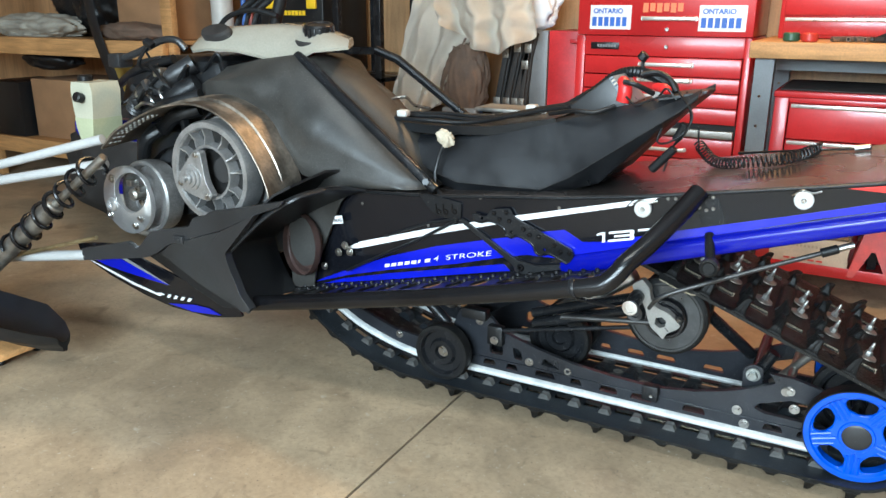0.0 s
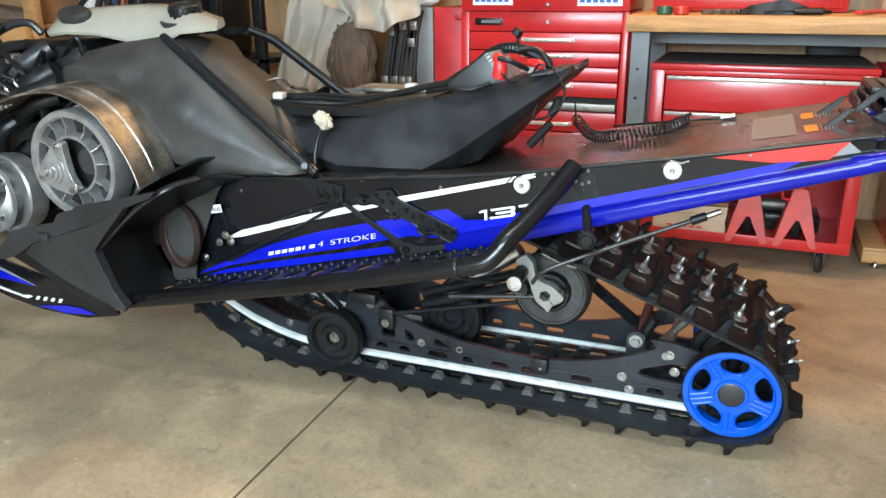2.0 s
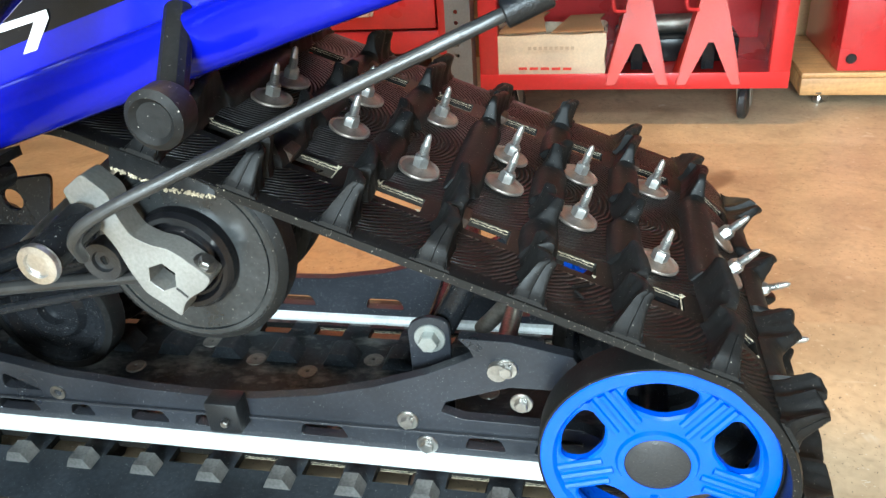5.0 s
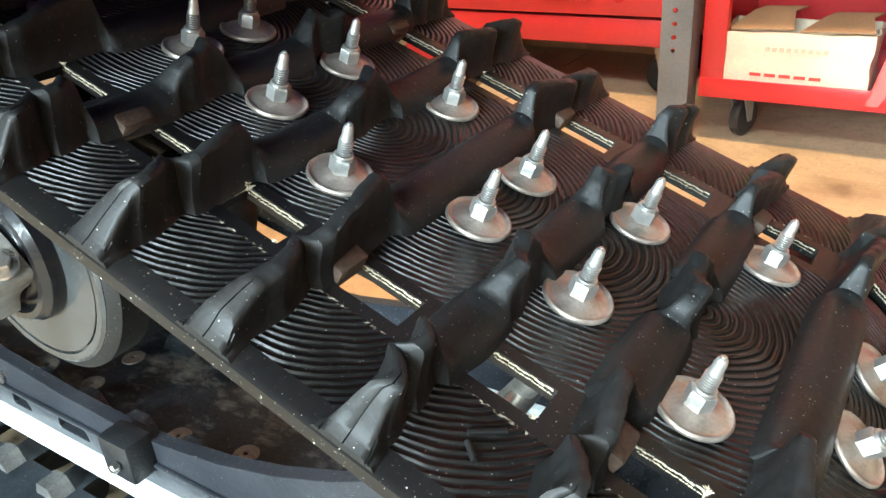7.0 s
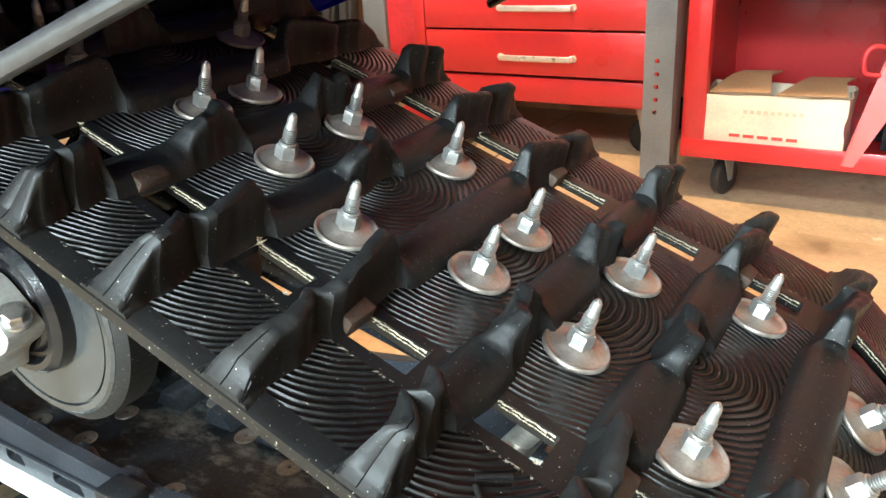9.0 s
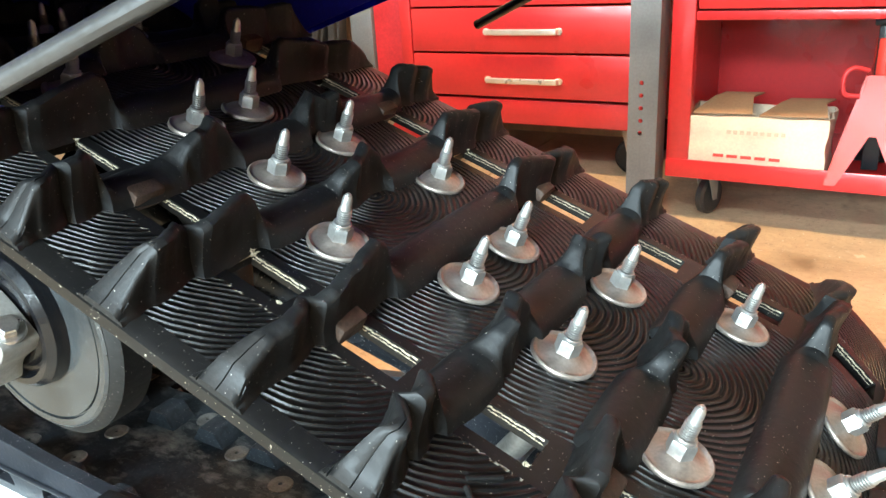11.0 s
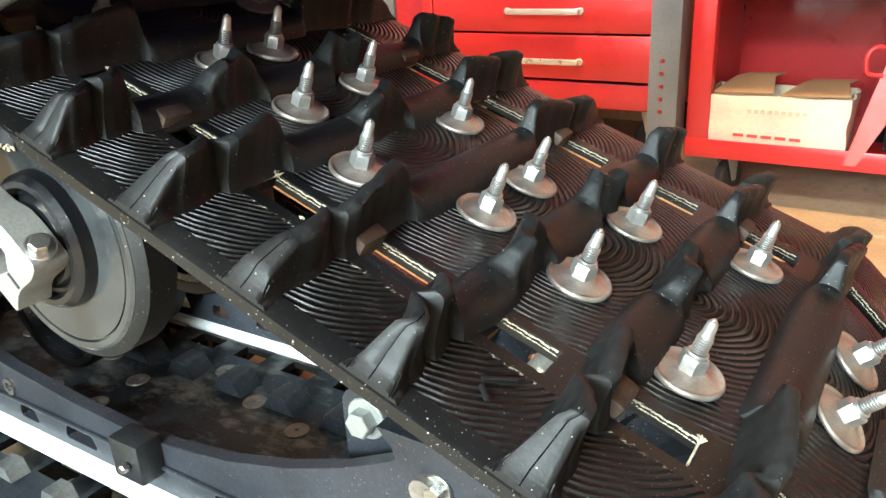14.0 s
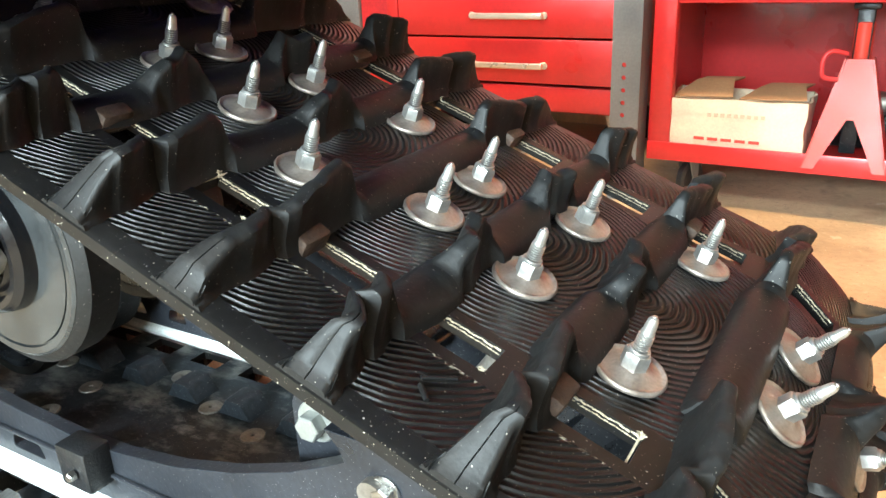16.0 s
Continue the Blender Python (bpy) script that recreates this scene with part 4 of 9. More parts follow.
for x, w in ((-0.985, 0.035), (-0.80, 0.035), (-0.74, 0.032), (-0.655, 0.052), (-0.578, 0.03), (-0.50, 0.045), (-0.425, 0.05), (-0.31, 0.05), (-0.15, 0.04), (-0.09, 0.03)):
    HOLES.append(rnd_poly([(x - w / 2, 0.073), (x + w / 2, 0.073), (x + w / 2 - 0.006, 0.087), (x - w / 2 + 0.004, 0.087)], 0.004, 2))
for pts in ([(-0.80, 0.105), (-0.765, 0.105), (-0.765, 0.128), (-0.78, 0.138), (-0.80, 0.13)], [(-0.735, 0.103), (-0.712, 0.103), (-0.72, 0.128), (-0.74, 0.132)], [(-0.665, 0.102), (-0.618, 0.102), (-0.66, 0.122)]):
    HOLES.append(rnd_poly(pts, 0.006, 3))


def rail(y0, y1, name):
    bm = B()
    plate(bm, RAIL_OUT, HOLES, y0, y1, 0.0008)
    # the thin ledge rolled along the side
    s = -1 if name == "near" else 1
    yy = y0 if s < 0 else y1
    box(bm, -0.90, -0.06, min(yy, yy + s * 0.004), max(yy, yy + s * 0.004), 0.0905, 0.0935, 0.001)
    return part("rail", bm, RAIL_BLACK, SLED, "black slotted aluminium skid rail")


def slider(y0, y1):
    bm = B()
    cs = [(-0.07, 0.056), (-0.5, 0.056), (-0.93, 0.056), (-1.02, 0.061), (-1.10, 0.078), (-1.18, 0.105), (-1.262, 0.147)]
    sweep(bm, smooth_path([(x, (y0 + y1) / 2, z) for x, z in cs], 6), (y1 - y0) / 2, 12, 0.62, up=(0, 0, 1))
    return part("slider", bm, HYFAX, SLED, "white plastic slider strip under the rail")


rail(RY0, RY1, "near")
FAR_RAIL = 0.312
rail(FAR_RAIL, FAR_RAIL + 0.012, "far")
slider(RY0 - 0.012, RY1 + 0.006)
slider(FAR_RAIL - 0.006, FAR_RAIL + 0.024)


def bolts(name, places, d=(0, -1, 0), r=0.0065, washer=0.0105, label=""):
    bm = B()
    hexhead(bm, (0, 0, 0), (0, 0, 1), r, 0.0075, washer)
    me = mesh_of(bm, name, STEEL)
    for p in places:
        piece(name, me, SLED, frame_on(p, d) @ pose(0, 0, 0, 0, 0, (p[0] * 700) % 60))


bolts("rail_bolt", [(-0.828, RY0 - 0.001, 0.184), (-0.779, RY0 - 0.022, 0.151), (-0.696, RY0, 0.104), (-0.223, RY0, 0.103), (-0.206, RY0, 0.075), (-0.128, RY0, 0.171), (-1.06, RY0, 0.10), (-0.115, RY0, 0.134)])
bm = B()
lathe(bm, [(0.0045, 0.0), (0.0085, 0.0), (0.0085, 0.002), (0.0045, 0.002), (0.0045, 0.0)], Matrix(), 20)
EYE = mesh_of(bm, "eyelet", STEEL)
for x, z in ((-0.599, 0.102),):
    piece("eyelet", EYE, SLED, frame_on((x, RY0, z), (0, -1, 0)))
    piece("eyelet", EYE, SLED, frame_on((x - 0.013, FAR_RAIL, z + 0.002), (0, -1, 0)))
bm = B()
box(bm, -0.42, -0.385, RY0 - 0.022, RY0 + 0.002, 0.086, 0.122, 0.003)
part("rub_block", bm, BLACK_PLASTIC, SLED, "black plastic block on the rail")
bolts("block_screw", [(-0.398, RY0 - 0.022, 0.103)], r=0.004, washer=0)


def idler(x, y, z, R, w, name, label, hub=True):
    """A pressed idler wheel with a rubber tyre; its face looks towards -y."""
    wheel = B()
    m = frame_on((x, y + w, z), (0, -1, 0))
    lathe(wheel, [(0, w * 0.55), (0.016, w * 0.55), (0.018, w * 0.9), (R * 0.42, w * 0.92), (R * 0.50, w * 0.62), (R * 0.72, w * 0.62), (R * 0.78, w), (R * 0.86, w), (R * 0.86, 0), (R * 0.3, 0), (0, 0)], m, 44)
    body = part(name, wheel, BLACK_METAL, SLED, label)
    t = B()
    lathe(t, [(R * 0.86, w * 1.02), (R * 0.97, w * 1.02), (R, w * 0.86), (R, w * 0.14), (R * 0.97, 0), (R * 0.86, 0)], m, 48)
    part("tyre", t, RUBBER, body)
    if hub:
        b = B()
        hexhead(b, (x, y + w * 0.45, z), (0, -1, 0), 0.008, 0.010, 0.014)
        part("hub_bolt", b, STEEL, body)
    return body


idler(-0.902, 0.018, 0.107, 0.072, 0.03, "idler_wheel", "black idler wheel with rubber tyre on the skid")
idler(-0.902, 0.332, 0.107, 0.072, 0.03, "idler_wheel", "black idler wheel with rubber tyre on the skid")
idler(-0.655, 0.165, 0.142, 0.078, 0.026, "idler_wheel", "black idler wheel between the rails", False)
idler(-0.655, 0.255, 0.142, 0.072, 0.026, "idler_wheel", "black idler wheel between the rails", False)
idler(0.0, 0.178, 0.134, 0.0955, 0.025, "rear_idler", "rear idler wheel in the middle of the axle")


def blue_wheel(y, label):
    """Six-window moulded wheel with ribbed spokes and a dark hub cap."""
    R, w = 0.094, 0.036
    bm = B()
    holes = []
    for k in range(5):
        a = radians(90 + 72 * k)
        c, s = math.cos(a), math.sin(a)
        tri = []
        for r, off in ((0.043, 0.0), (0.058, 0.44), (0.077, 0.38), (0.0795, 0.0), (0.077, -0.38), (0.058, -0.44)):
            tri.append((r * math.cos(a + off), HUB.z + r * math.sin(a + off)))
        holes.append(rnd_poly(tri, 0.011, 4))
    plate(bm, circle(0, HUB.z, 0.0815, 60), holes, y + 0.004, y + 0.014, 0.002)
    m = frame_on((0, y + w, HUB.z), (0, -1, 0))
    lathe(bm, [(0.080, 0), (0.080, w - 0.004), (0.083, w), (R - 0.002, w), (R, w - 0.002), (R, 0), (0.080, 0)], m, 60)
    lathe(bm, [(0.026, 0.014), (0.026, w - 0.001), (0.031, w - 0.001), (0.034, w - 0.006), (0.036, 0.02)], m, 40)
    wheel = part("rear_wheel", bm, BLUE_WHEEL, SLED, label)
    for k in range(5):
        a = radians(90 + 36 + 72 * k)
        for off in (-0.0105, 0.0, 0.0105):
            d, q = Vector((math.cos(a), 0, math.sin(a))), Vector((-math.sin(a), 0, math.cos(a)))
            o = Vector((0, y + 0.0045, HUB.z))
            bm = B()
            sweep(bm, [o + d * (0.036 if off == 0 else 0.042) + q * off, o + d * 0.079 + q * off], 0.0036, 8)
            part("spoke_rib", bm, BLUE_WHEEL, wheel)
    c = B()
    lathe(c, [(0.0, w + 0.001), (0.020, w + 0.001), (0.0255, w - 0.001), (0.0265, w - 0.006), (0.0265, 0.012)], m, 36)
    part("hub_cap", c, GREY_PLASTIC, wheel, "dark grey hub cap")
    t = B()
    lathe(t, [(R - 0.001, w - 0.001), (R + 0.0008, w - 0.001), (0.0955, w - 0.004), (0.0955, 0.004), (R + 0.0008, 0), (R - 0.001, 0)], m, 64)
    part("tyre", t, RUBBER, wheel)
    return wheel


blue_wheel(0.018, "bright blue moulded rear idler wheel")
blue_wheel(0.328, "bright blue moulded rear idler wheel inside the belt")
bm = B()
rod(bm, (0, 0.05, HUB.z), (0, 0.35, HUB.z), 0.013, seg=18)
part("rear_axle", bm, BLACK_METAL, SLED)

# carrier wheels with the cast clamp arm above the rails
CX, CZ = -0.378, 0.300


def carrier(y, w=0.030, R=0.080):
    """A flat-faced wheel with a thin groove inside its rim, a raised hub ring and a rubber tyre."""
    m = frame_on((CX, y + w, CZ), (0, -1, 0))
    bm = B()
    lathe(bm, [(0, w - 0.004), (0.024, w - 0.004), (0.026, w), (0.0695, w), (0.0700, w - 0.0022), (0.0708, w - 0.0022), (0.0713, w + 0.0004), (0.0755, w + 0.0006), (0.0775, w - 0.001), (0.0775, 0), (0.02, 0), (0, 0)], m, 64)
    body = part("carrier_wheel", bm, WHEEL_GREY, SLED, "large dusty grey carrier wheel with rubber tyre", 25)
    bm = B()
    lathe(bm, [(0.0770, w - 0.0012), (0.0795, w - 0.0022), (R + 0.0045, w - 0.006), (R + 0.0045, 0.004), (0.0780, 0.0)], m, 64)
    part("tyre", bm, RUBBER, body)
    bm = B()
    lathe(bm, [(0.020, w - 0.003), (0.020, w + 0.010), (0.028, w + 0.010), (0.031, w + 0.0065), (0.0335, w + 0.0065), (0.0365, w + 0.012), (0.0405, w + 0.012), (0.0440, w + 0.008), (0.0455, w - 0.001)], m, 56)
    part("hub_ring", bm, TUBE_BLACK, body, "raised black hub ring")
    return body


carrier(0.034)
carrier(0.316)
idler(CX, 0.125, CZ, 0.077, 0.030, "carrier_wheel", "large black carrier wheel behind the first", False)
bm = B()
claw = [(-0.425, 0.386), (-0.408, 0.370), (-0.405, 0.350), (-0.398, 0.335), (-0.384, 0.328), (-0.370, 0.325), (-0.360, 0.318), (-0.340, 0.300), (-0.347, 0.291), (-0.362, 0.282), (-0.368, 0.276), (-0.373, 0.264),
        (-0.383, 0.273), (-0.399, 0.285), (-0.408, 0.305), (-0.414, 0.325), (-0.422, 0.340), (-0.438, 0.352), (-0.445, 0.372)]
hexa = [(CX - 0.003 + 0.0125 * math.cos(radians(60 * i + 20)), CZ + 0.0125 * math.sin(radians(60 * i + 20))) for i in range(6)]
plate(bm, rnd_poly(claw, 0.004, 3), [hexa], 0.0, 0.022, 0.0012)
CLAMP = part("clamp_arm", bm, CAST_PALE, SLED, "pale cast aluminium clamp arm with a hexagonal bore")
bm = B()
sweep(bm, [(-0.371, -0.0004, 0.291), (-0.363, -0.0004, 0.283)], 0.0009, 6)
part("clamp_slit", bm, DARK_LINER, CLAMP)
bm = B()
hexhead(bm, (0.0, 0.0, 0.0), (0, 0, 1), 0.0062, 0.008, 0.0095)
me = mesh_of(bm, "clamp_bolt", STEEL)
piece("clamp_bolt", me, CLAMP, frame_on((-0.3485, 0.010, 0.3075), (0.6, -0.25, 0.7)))
# axle coloured dark so the hollow hex bore looks shaded
bm = B()
rod(bm, (CX - 0.003, 0.030, CZ), (CX, 0.36, CZ), 0.011, seg=6)
part("carrier_axle", bm, DARK_LINER, SLED)
bm = B()
lathe(bm, [(0.004, 0.0), (0.0085, 0.0), (0.0095, 0.003), (0.0165, 0.004), (0.0175, 0.001), (0.0175, -0.012)], frame_on((-0.437, 0.012, 0.306), (0, -1, 0)), 30)
part("arm_boss", bm, GREY_PLASTIC, SLED, "grey round boss behind the clamp arm")
bm = B()
rod(bm, (-0.60, 0.020, 0.262), (-0.40, 0.026, 0.287), 0.006, seg=12)
part("link_rod", bm, ROD_GREY, SLED, "grey link rod")
# flanged bolt on a folded tab inside the rail
bm = B()
plate(bm, rnd_poly([(-0.222, 0.075), (-0.184, 0.075), (-0.184, 0.196), (-0.205, 0.200), (-0.224, 0.190)], 0.010, 4), [], 0.114, 0.119, 0.0008)
TAB = part("bolt_tab", bm, RAIL_BLACK, SLED, "black folded bolt tab")
bm = B()
hexhead(bm, (-0.203, 0.114, 0.176), (0, -1, 0), 0.0095, 0.012, 0.0150)
part("flange_bolt", bm, WHITE_ZINC, TAB, "large pale flanged bolt")

# pivot collar, arms, shock, torsion spring, tie rod
bm = B()
rod(bm, (-0.430, -0.058, 0.344), (-0.430, -0.003, 0.352), 0.0145, seg=26, bev=0.003)
part("pivot_collar", bm, BLACK_METAL, SLED)
bm = B()
lathe(bm, [(0.0090, 0.0), (0.0155, 0.0), (0.0160, 0.002), (0.0150, 0.005), (0.0098, 0.0055), (0.0090, 0.0)], frame_on((-0.430, -0.058, 0.344), (0, -1, 0)), 28)
lathe(bm, [(0, 0.001), (0.0105, 0.001), (0.0105, 0.003), (0, 0.003)], frame_on((-0.430, -0.058, 0.344), (0, -1, 0)), 6)
part("pivot_washer", bm, ALU, SLED, "bright washer with a hex socket")
bm = B()
rod(bm, (-0.405, 0.098, 0.377), (-0.228, 0.300, 0.142), 0.0135, seg=18)
part("rear_arm", bm, BLACK_METAL, SLED, "black rear suspension arm")
bm = B()
rod(bm, (-0.20, 0.12, 0.176), (-0.20, 0.33, 0.176), 0.012, seg=16)
rod(bm, (-0.195, 0.137, 0.175), (-0.17, 0.137, 0.225), 0.013, seg=14)
part("cross_shaft", bm, BLACK_METAL, SLED)
bm = B()
rod(bm, (-0.135, 0.075, 0.17), (-0.128, 0.30, 0.17), 0.009, seg=14)
rod(bm, (-0.172, 0.212, 0.121), (-0.092, 0.181, 0.229), 0.0088, seg=16)
part("spacer_shaft", bm, DULL_STEEL, SLED)
bm = B()
rod(bm, (-0.775, 0.072, 0.172), (-0.455, 0.072, 0.248), 0.0050, seg=10)
part("torsion_leg", bm, BLACK_METAL, SLED, "black spring leg running to the rail bracket")
bm = B()
box(bm, -0.865, -0.80, RY0 - 0.03, RY0, 0.196, 0.222, 0.004, None)
box(bm, -0.80, -0.76, RY0 - 0.02, RY0 + 0.002, 0.135, 0.185, 0.004)
part("spring_slide", bm, BLACK_PLASTIC, SLED, "black spring slide block on the rail")
bm = B()
rod(bm, (-0.700, 0.115, 0.191), (-0.440, 0.115, 0.280), 0.0125, seg=16)
rod(bm, (-0.715, 0.145, 0.205), (-0.470, 0.145, 0.290), 0.0125, seg=16)
part("shock_link", bm, BLACK_METAL, SLED, "black shock linkage arm")
SHOCK = B()
rod(SHOCK, (-0.665, 0.165, 0.205), (-0.480, 0.165, 0.338), 0.020, seg=22, bev=0.003)
part("rear_shock", SHOCK, ALU, SLED, "silver shock absorber body")
bm = B()
rod(bm, (-0.97, 0.19, 0.16), (-0.93, 0.19, 0.27), 0.016, seg=20, bev=0.003)
pts = []
for i in range(90):
    a, h = i * 2 * math.pi / 15, i / 89
    pts.append((-0.97 + 0.04 * h + 0.028 * math.cos(a), 0.19 + 0.028 * math.sin(a), 0.165 + 0.10 * h))
sweep(bm, pts, 0.0045, 8)
part("front_shock", bm, DULL_STEEL, SLED, "front track shock with coil spring")
for y in (0.11, 0.27):
    bm = B()
    rod(bm, (-1.18, y, 0.36), (-0.93, y, 0.145), 0.014, seg=14)
    part("front_arm", bm, BLACK_METAL, SLED, "black front suspension arm")
bm = B()
plate(bm, rnd_poly([(-0.90, 0.19), (-0.84, 0.23), (-0.70, 0.30), (-0.67, 0.30), (-0.69, 0.27), (-0.80, 0.20), (-0.86, 0.165)], 0.01, 3), [], 0.15, 0.156, 0.001)
plate(bm, rnd_poly([(-0.68, 0.30), (-0.60, 0.31), (-0.62, 0.25), (-0.70, 0.25)], 0.01, 3), [circle(-0.655, 0.28, 0.012)], 0.17, 0.176, 0.001)
part("link_plate", bm, BLACK_METAL, SLED, "black suspension link plate")
# thin bent rods from the pivot up under the tunnel, one on each flank
for side in (1, -1):
    yy = lambda v: v if side > 0 else 2 * YC - v
    bm = B()
    line = [(-0.392, yy(-0.062), 0.352), (-0.375, yy(-0.084), 0.378), (-0.350, yy(-0.085), 0.397), (-0.28, yy(-0.065), 0.4265), (-0.2, yy(-0.041), 0.459), (-0.1, yy(-0.013), 0.4985)]
    sweep(bm, smooth_path(line if side > 0 else line[-3:], 6), 0.0043, 12)
    ROD = part("tie_rod", bm, TUBE_BLACK if side < 0 else ROD_GREY, SLED, "thin bent dark steel rod")
    bm = B()
    rod(bm, (-0.108, yy(-0.0153), 0.4953), (-0.082, yy(-0.0080), 0.5055), 0.0085, seg=14, bev=0.001)
    part("rod_cap", bm, BLACK_PLASTIC, ROD)
    bm = B()
    rod(bm, (-0.082, yy(-0.0080), 0.5055), (-0.058, yy(-0.001), 0.5150), 0.0058, seg=12, bev=0.001)
    part("rod_end", bm, STEEL, ROD)
# rubber bump stop hanging under the tunnel
bm = B()
lathe(bm, [(0, 0), (0.015, 0), (0.017, 0.004), (0.017, 0.02), (0.013, 0.023), (0.010, 0.020), (0, 0.020)], frame_on((-0.282, -0.088, 0.465), (0, -1, 0)), 30)
rod(bm, (-0.282, -0.09, 0.465), (-0.300, -0.028, 0.505), 0.009, seg=12)
part("bump_stop", bm, RUBBER, SLED, "round black rubber stop")

# ---- tunnel: folded sheet over the track, closed on top, open below ----
TN, TF = -0.027, 0.407          # outer faces of the two flanks


def top_z(x):
    return float(np.interp(x, [-1.30, -1.22, -0.92, -0.59, -0.43, -0.35, -0.066, 0.13, 0.20], [0.480, 0.490, 0.507, 0.541, 0.563, 0.577, 0.626, 0.664, 0.676]))


def low_z(x):
    return float(np.interp(x, [-1.30, -1.25, -0.58, -0.50, 0.17, 0.20], [0.230, 0.240, 0.380, 0.406, 0.618, 0.628]))


def flank(y0, y1, name, material, label):
    xs = [-1.28 + 1.45 * i / 40 for i in range(41)]
    bm = B()
    plate(bm, [(x, top_z(x)) for x in xs] + [(x, low_z(x)) for x in reversed(xs)], [], y0, y1)
    return part(name, bm, material, SLED, label)


FLANK = flank(TN, TN + 0.003, "tunnel_side", GLOSS_BLACK, "gloss black tunnel flank with blue and white graphics")
flank(TF - 0.003, TF, "tunnel_side", GLOSS_BLACK, "gloss black tunnel flank")
for y, nm in ((TN + 0.0035, "tunnel_liner"), (TF - 0.0055, "tunnel_liner")):
    xs = [-1.28 + 1.45 * i / 40 for i in range(41)]
    bm = B()
    plate(bm, [(x, top_z(x) - 0.004) for x in xs] + [(x, low_z(x) + 0.004) for x in reversed(xs)], [], y, y + 0.002)
    part(nm, bm, NAVY, SLED, "dark blue inside face of the tunnel")
bm = B()
xs = [-1.28 + 1.46 * i / 40 for i in range(41)]
loft(bm, [[(x, TN + 0.001, top_z(x) - 0.001), (x, TN + 0.006, top_z(x) + 0.004), (x, TF - 0.006, top_z(x) + 0.004), (x, TF - 0.001, top_z(x) - 0.001)] for x in xs])
TOP = part("tunnel_top", bm, TUNNEL_TOP, SLED, "worn dark reflective tunnel top")
bm = B()
loft(bm, [[(x, TN + 0.004, top_z(x) - 0.006), (x, TN + 0.004, top_z(x) - 0.003), (x, TF - 0.004, top_z(x) - 0.003), (x, TF - 0.004, top_z(x) - 0.006)] for x in xs])
part("tunnel_ceiling", bm, NAVY, SLED, "dark blue underside of the tunnel")
# rubber-like edge strip along the top fold
bm = B()
sweep(bm, [(x, TN - 0.001, top_z(x) + 0.0005) for x in xs[2:]], 0.0032, 8)
part("edge_strip", bm, BLACK_PLASTIC, SLED)


def decal(pts, material, name="decal", dy=0.0006, label=""):
    """A thin film on the near flank; points of (x, z)."""
    bm = B()
    plate(bm, pts, [], TN - dy, TN - dy + 0.0004)
    return part(name, bm, material, FLANK, label, 0)


decal([(-1.147, 0.349), (-1.10, 0.374), (-0.92, 0.430), (-0.693, 0.492), (-0.452, 0.553), (-0.462, 0.540), (-0.693, 0.479), (-0.93, 0.412), (-1.10, 0.358)], WHITE_DECAL, label="white graphic stripe")
decal([(-0.447, 0.5545), (-0.435, 0.5575), (-0.446, 0.545), (-0.458, 0.542)], WHITE_DECAL)
decal([(-0.429, 0.559), (-0.40, 0.566), (-0.412, 0.555), (-0.440, 0.5475)], WHITE_DECAL)
decal([(-1.249, 0.244), (-1.178, 0.279), (-1.09, 0.318), (-1.012, 0.352), (-0.89, 0.394), (-0.749, 0.432), (-0.689, 0.447), (-0.644, 0.462), (-0.586, 0.4755), (-0.546, 0.455), (-0.507, 0.461), (-0.38, 0.499), (-0.298, 0.5225), (-0.172, 0.558), (-0.026, 0.601), (0.051, 0.624), (0.083, 0.650),
       (0.062, 0.622), (0.03, 0.602), (-0.114, 0.562), (-0.347, 0.488), (-0.379, 0.466), (-0.555, 0.413), (-0.67, 0.408), (-0.751, 0.386), (-0.835, 0.361), (-1.015, 0.317), (-1.14, 0.282)], BLUE_DECAL, label="blue graphic band")
decal([(-1.214, 0.2475), (-1.15, 0.272), (-1.015, 0.308), (-0.835, 0.351), (-0.72, 0.379), (-0.705, 0.366), (-0.836, 0.335), (-1.016, 0.292)], BLUE_DECAL)
decal([(-0.082, 0.6190), (0.083, 0.6520), (0.132, 0.6608), (0.104, 0.6290), (0.020, 0.6175)], RED_DECAL, dy=0.0012, label="red graphic wedge")
decal([(0.088, 0.653), (0.130, 0.661), (0.150, 0.645), (0.062, 0.622)], GREY_DECAL)
decal([(-0.335, 0.570), (-0.29, 0.577), (-0.27, 0.53), (-0.315, 0.522)], BLACK_METAL, dy=0.0009)


def side_text(words, size, x, z, slope, material, name, wide=1.0, shear=0.15, bold=0.028, space=1.0):
    m = Matrix.Translation((x, TN - 0.0016, z)) @ pose(0, 0, 0, 90, -slope, 0) @ Matrix.Diagonal((wide, 1, 1, 1))
    return text_mesh(words, size, m, material, name, FLANK, 0.0003, space, shear, bold)


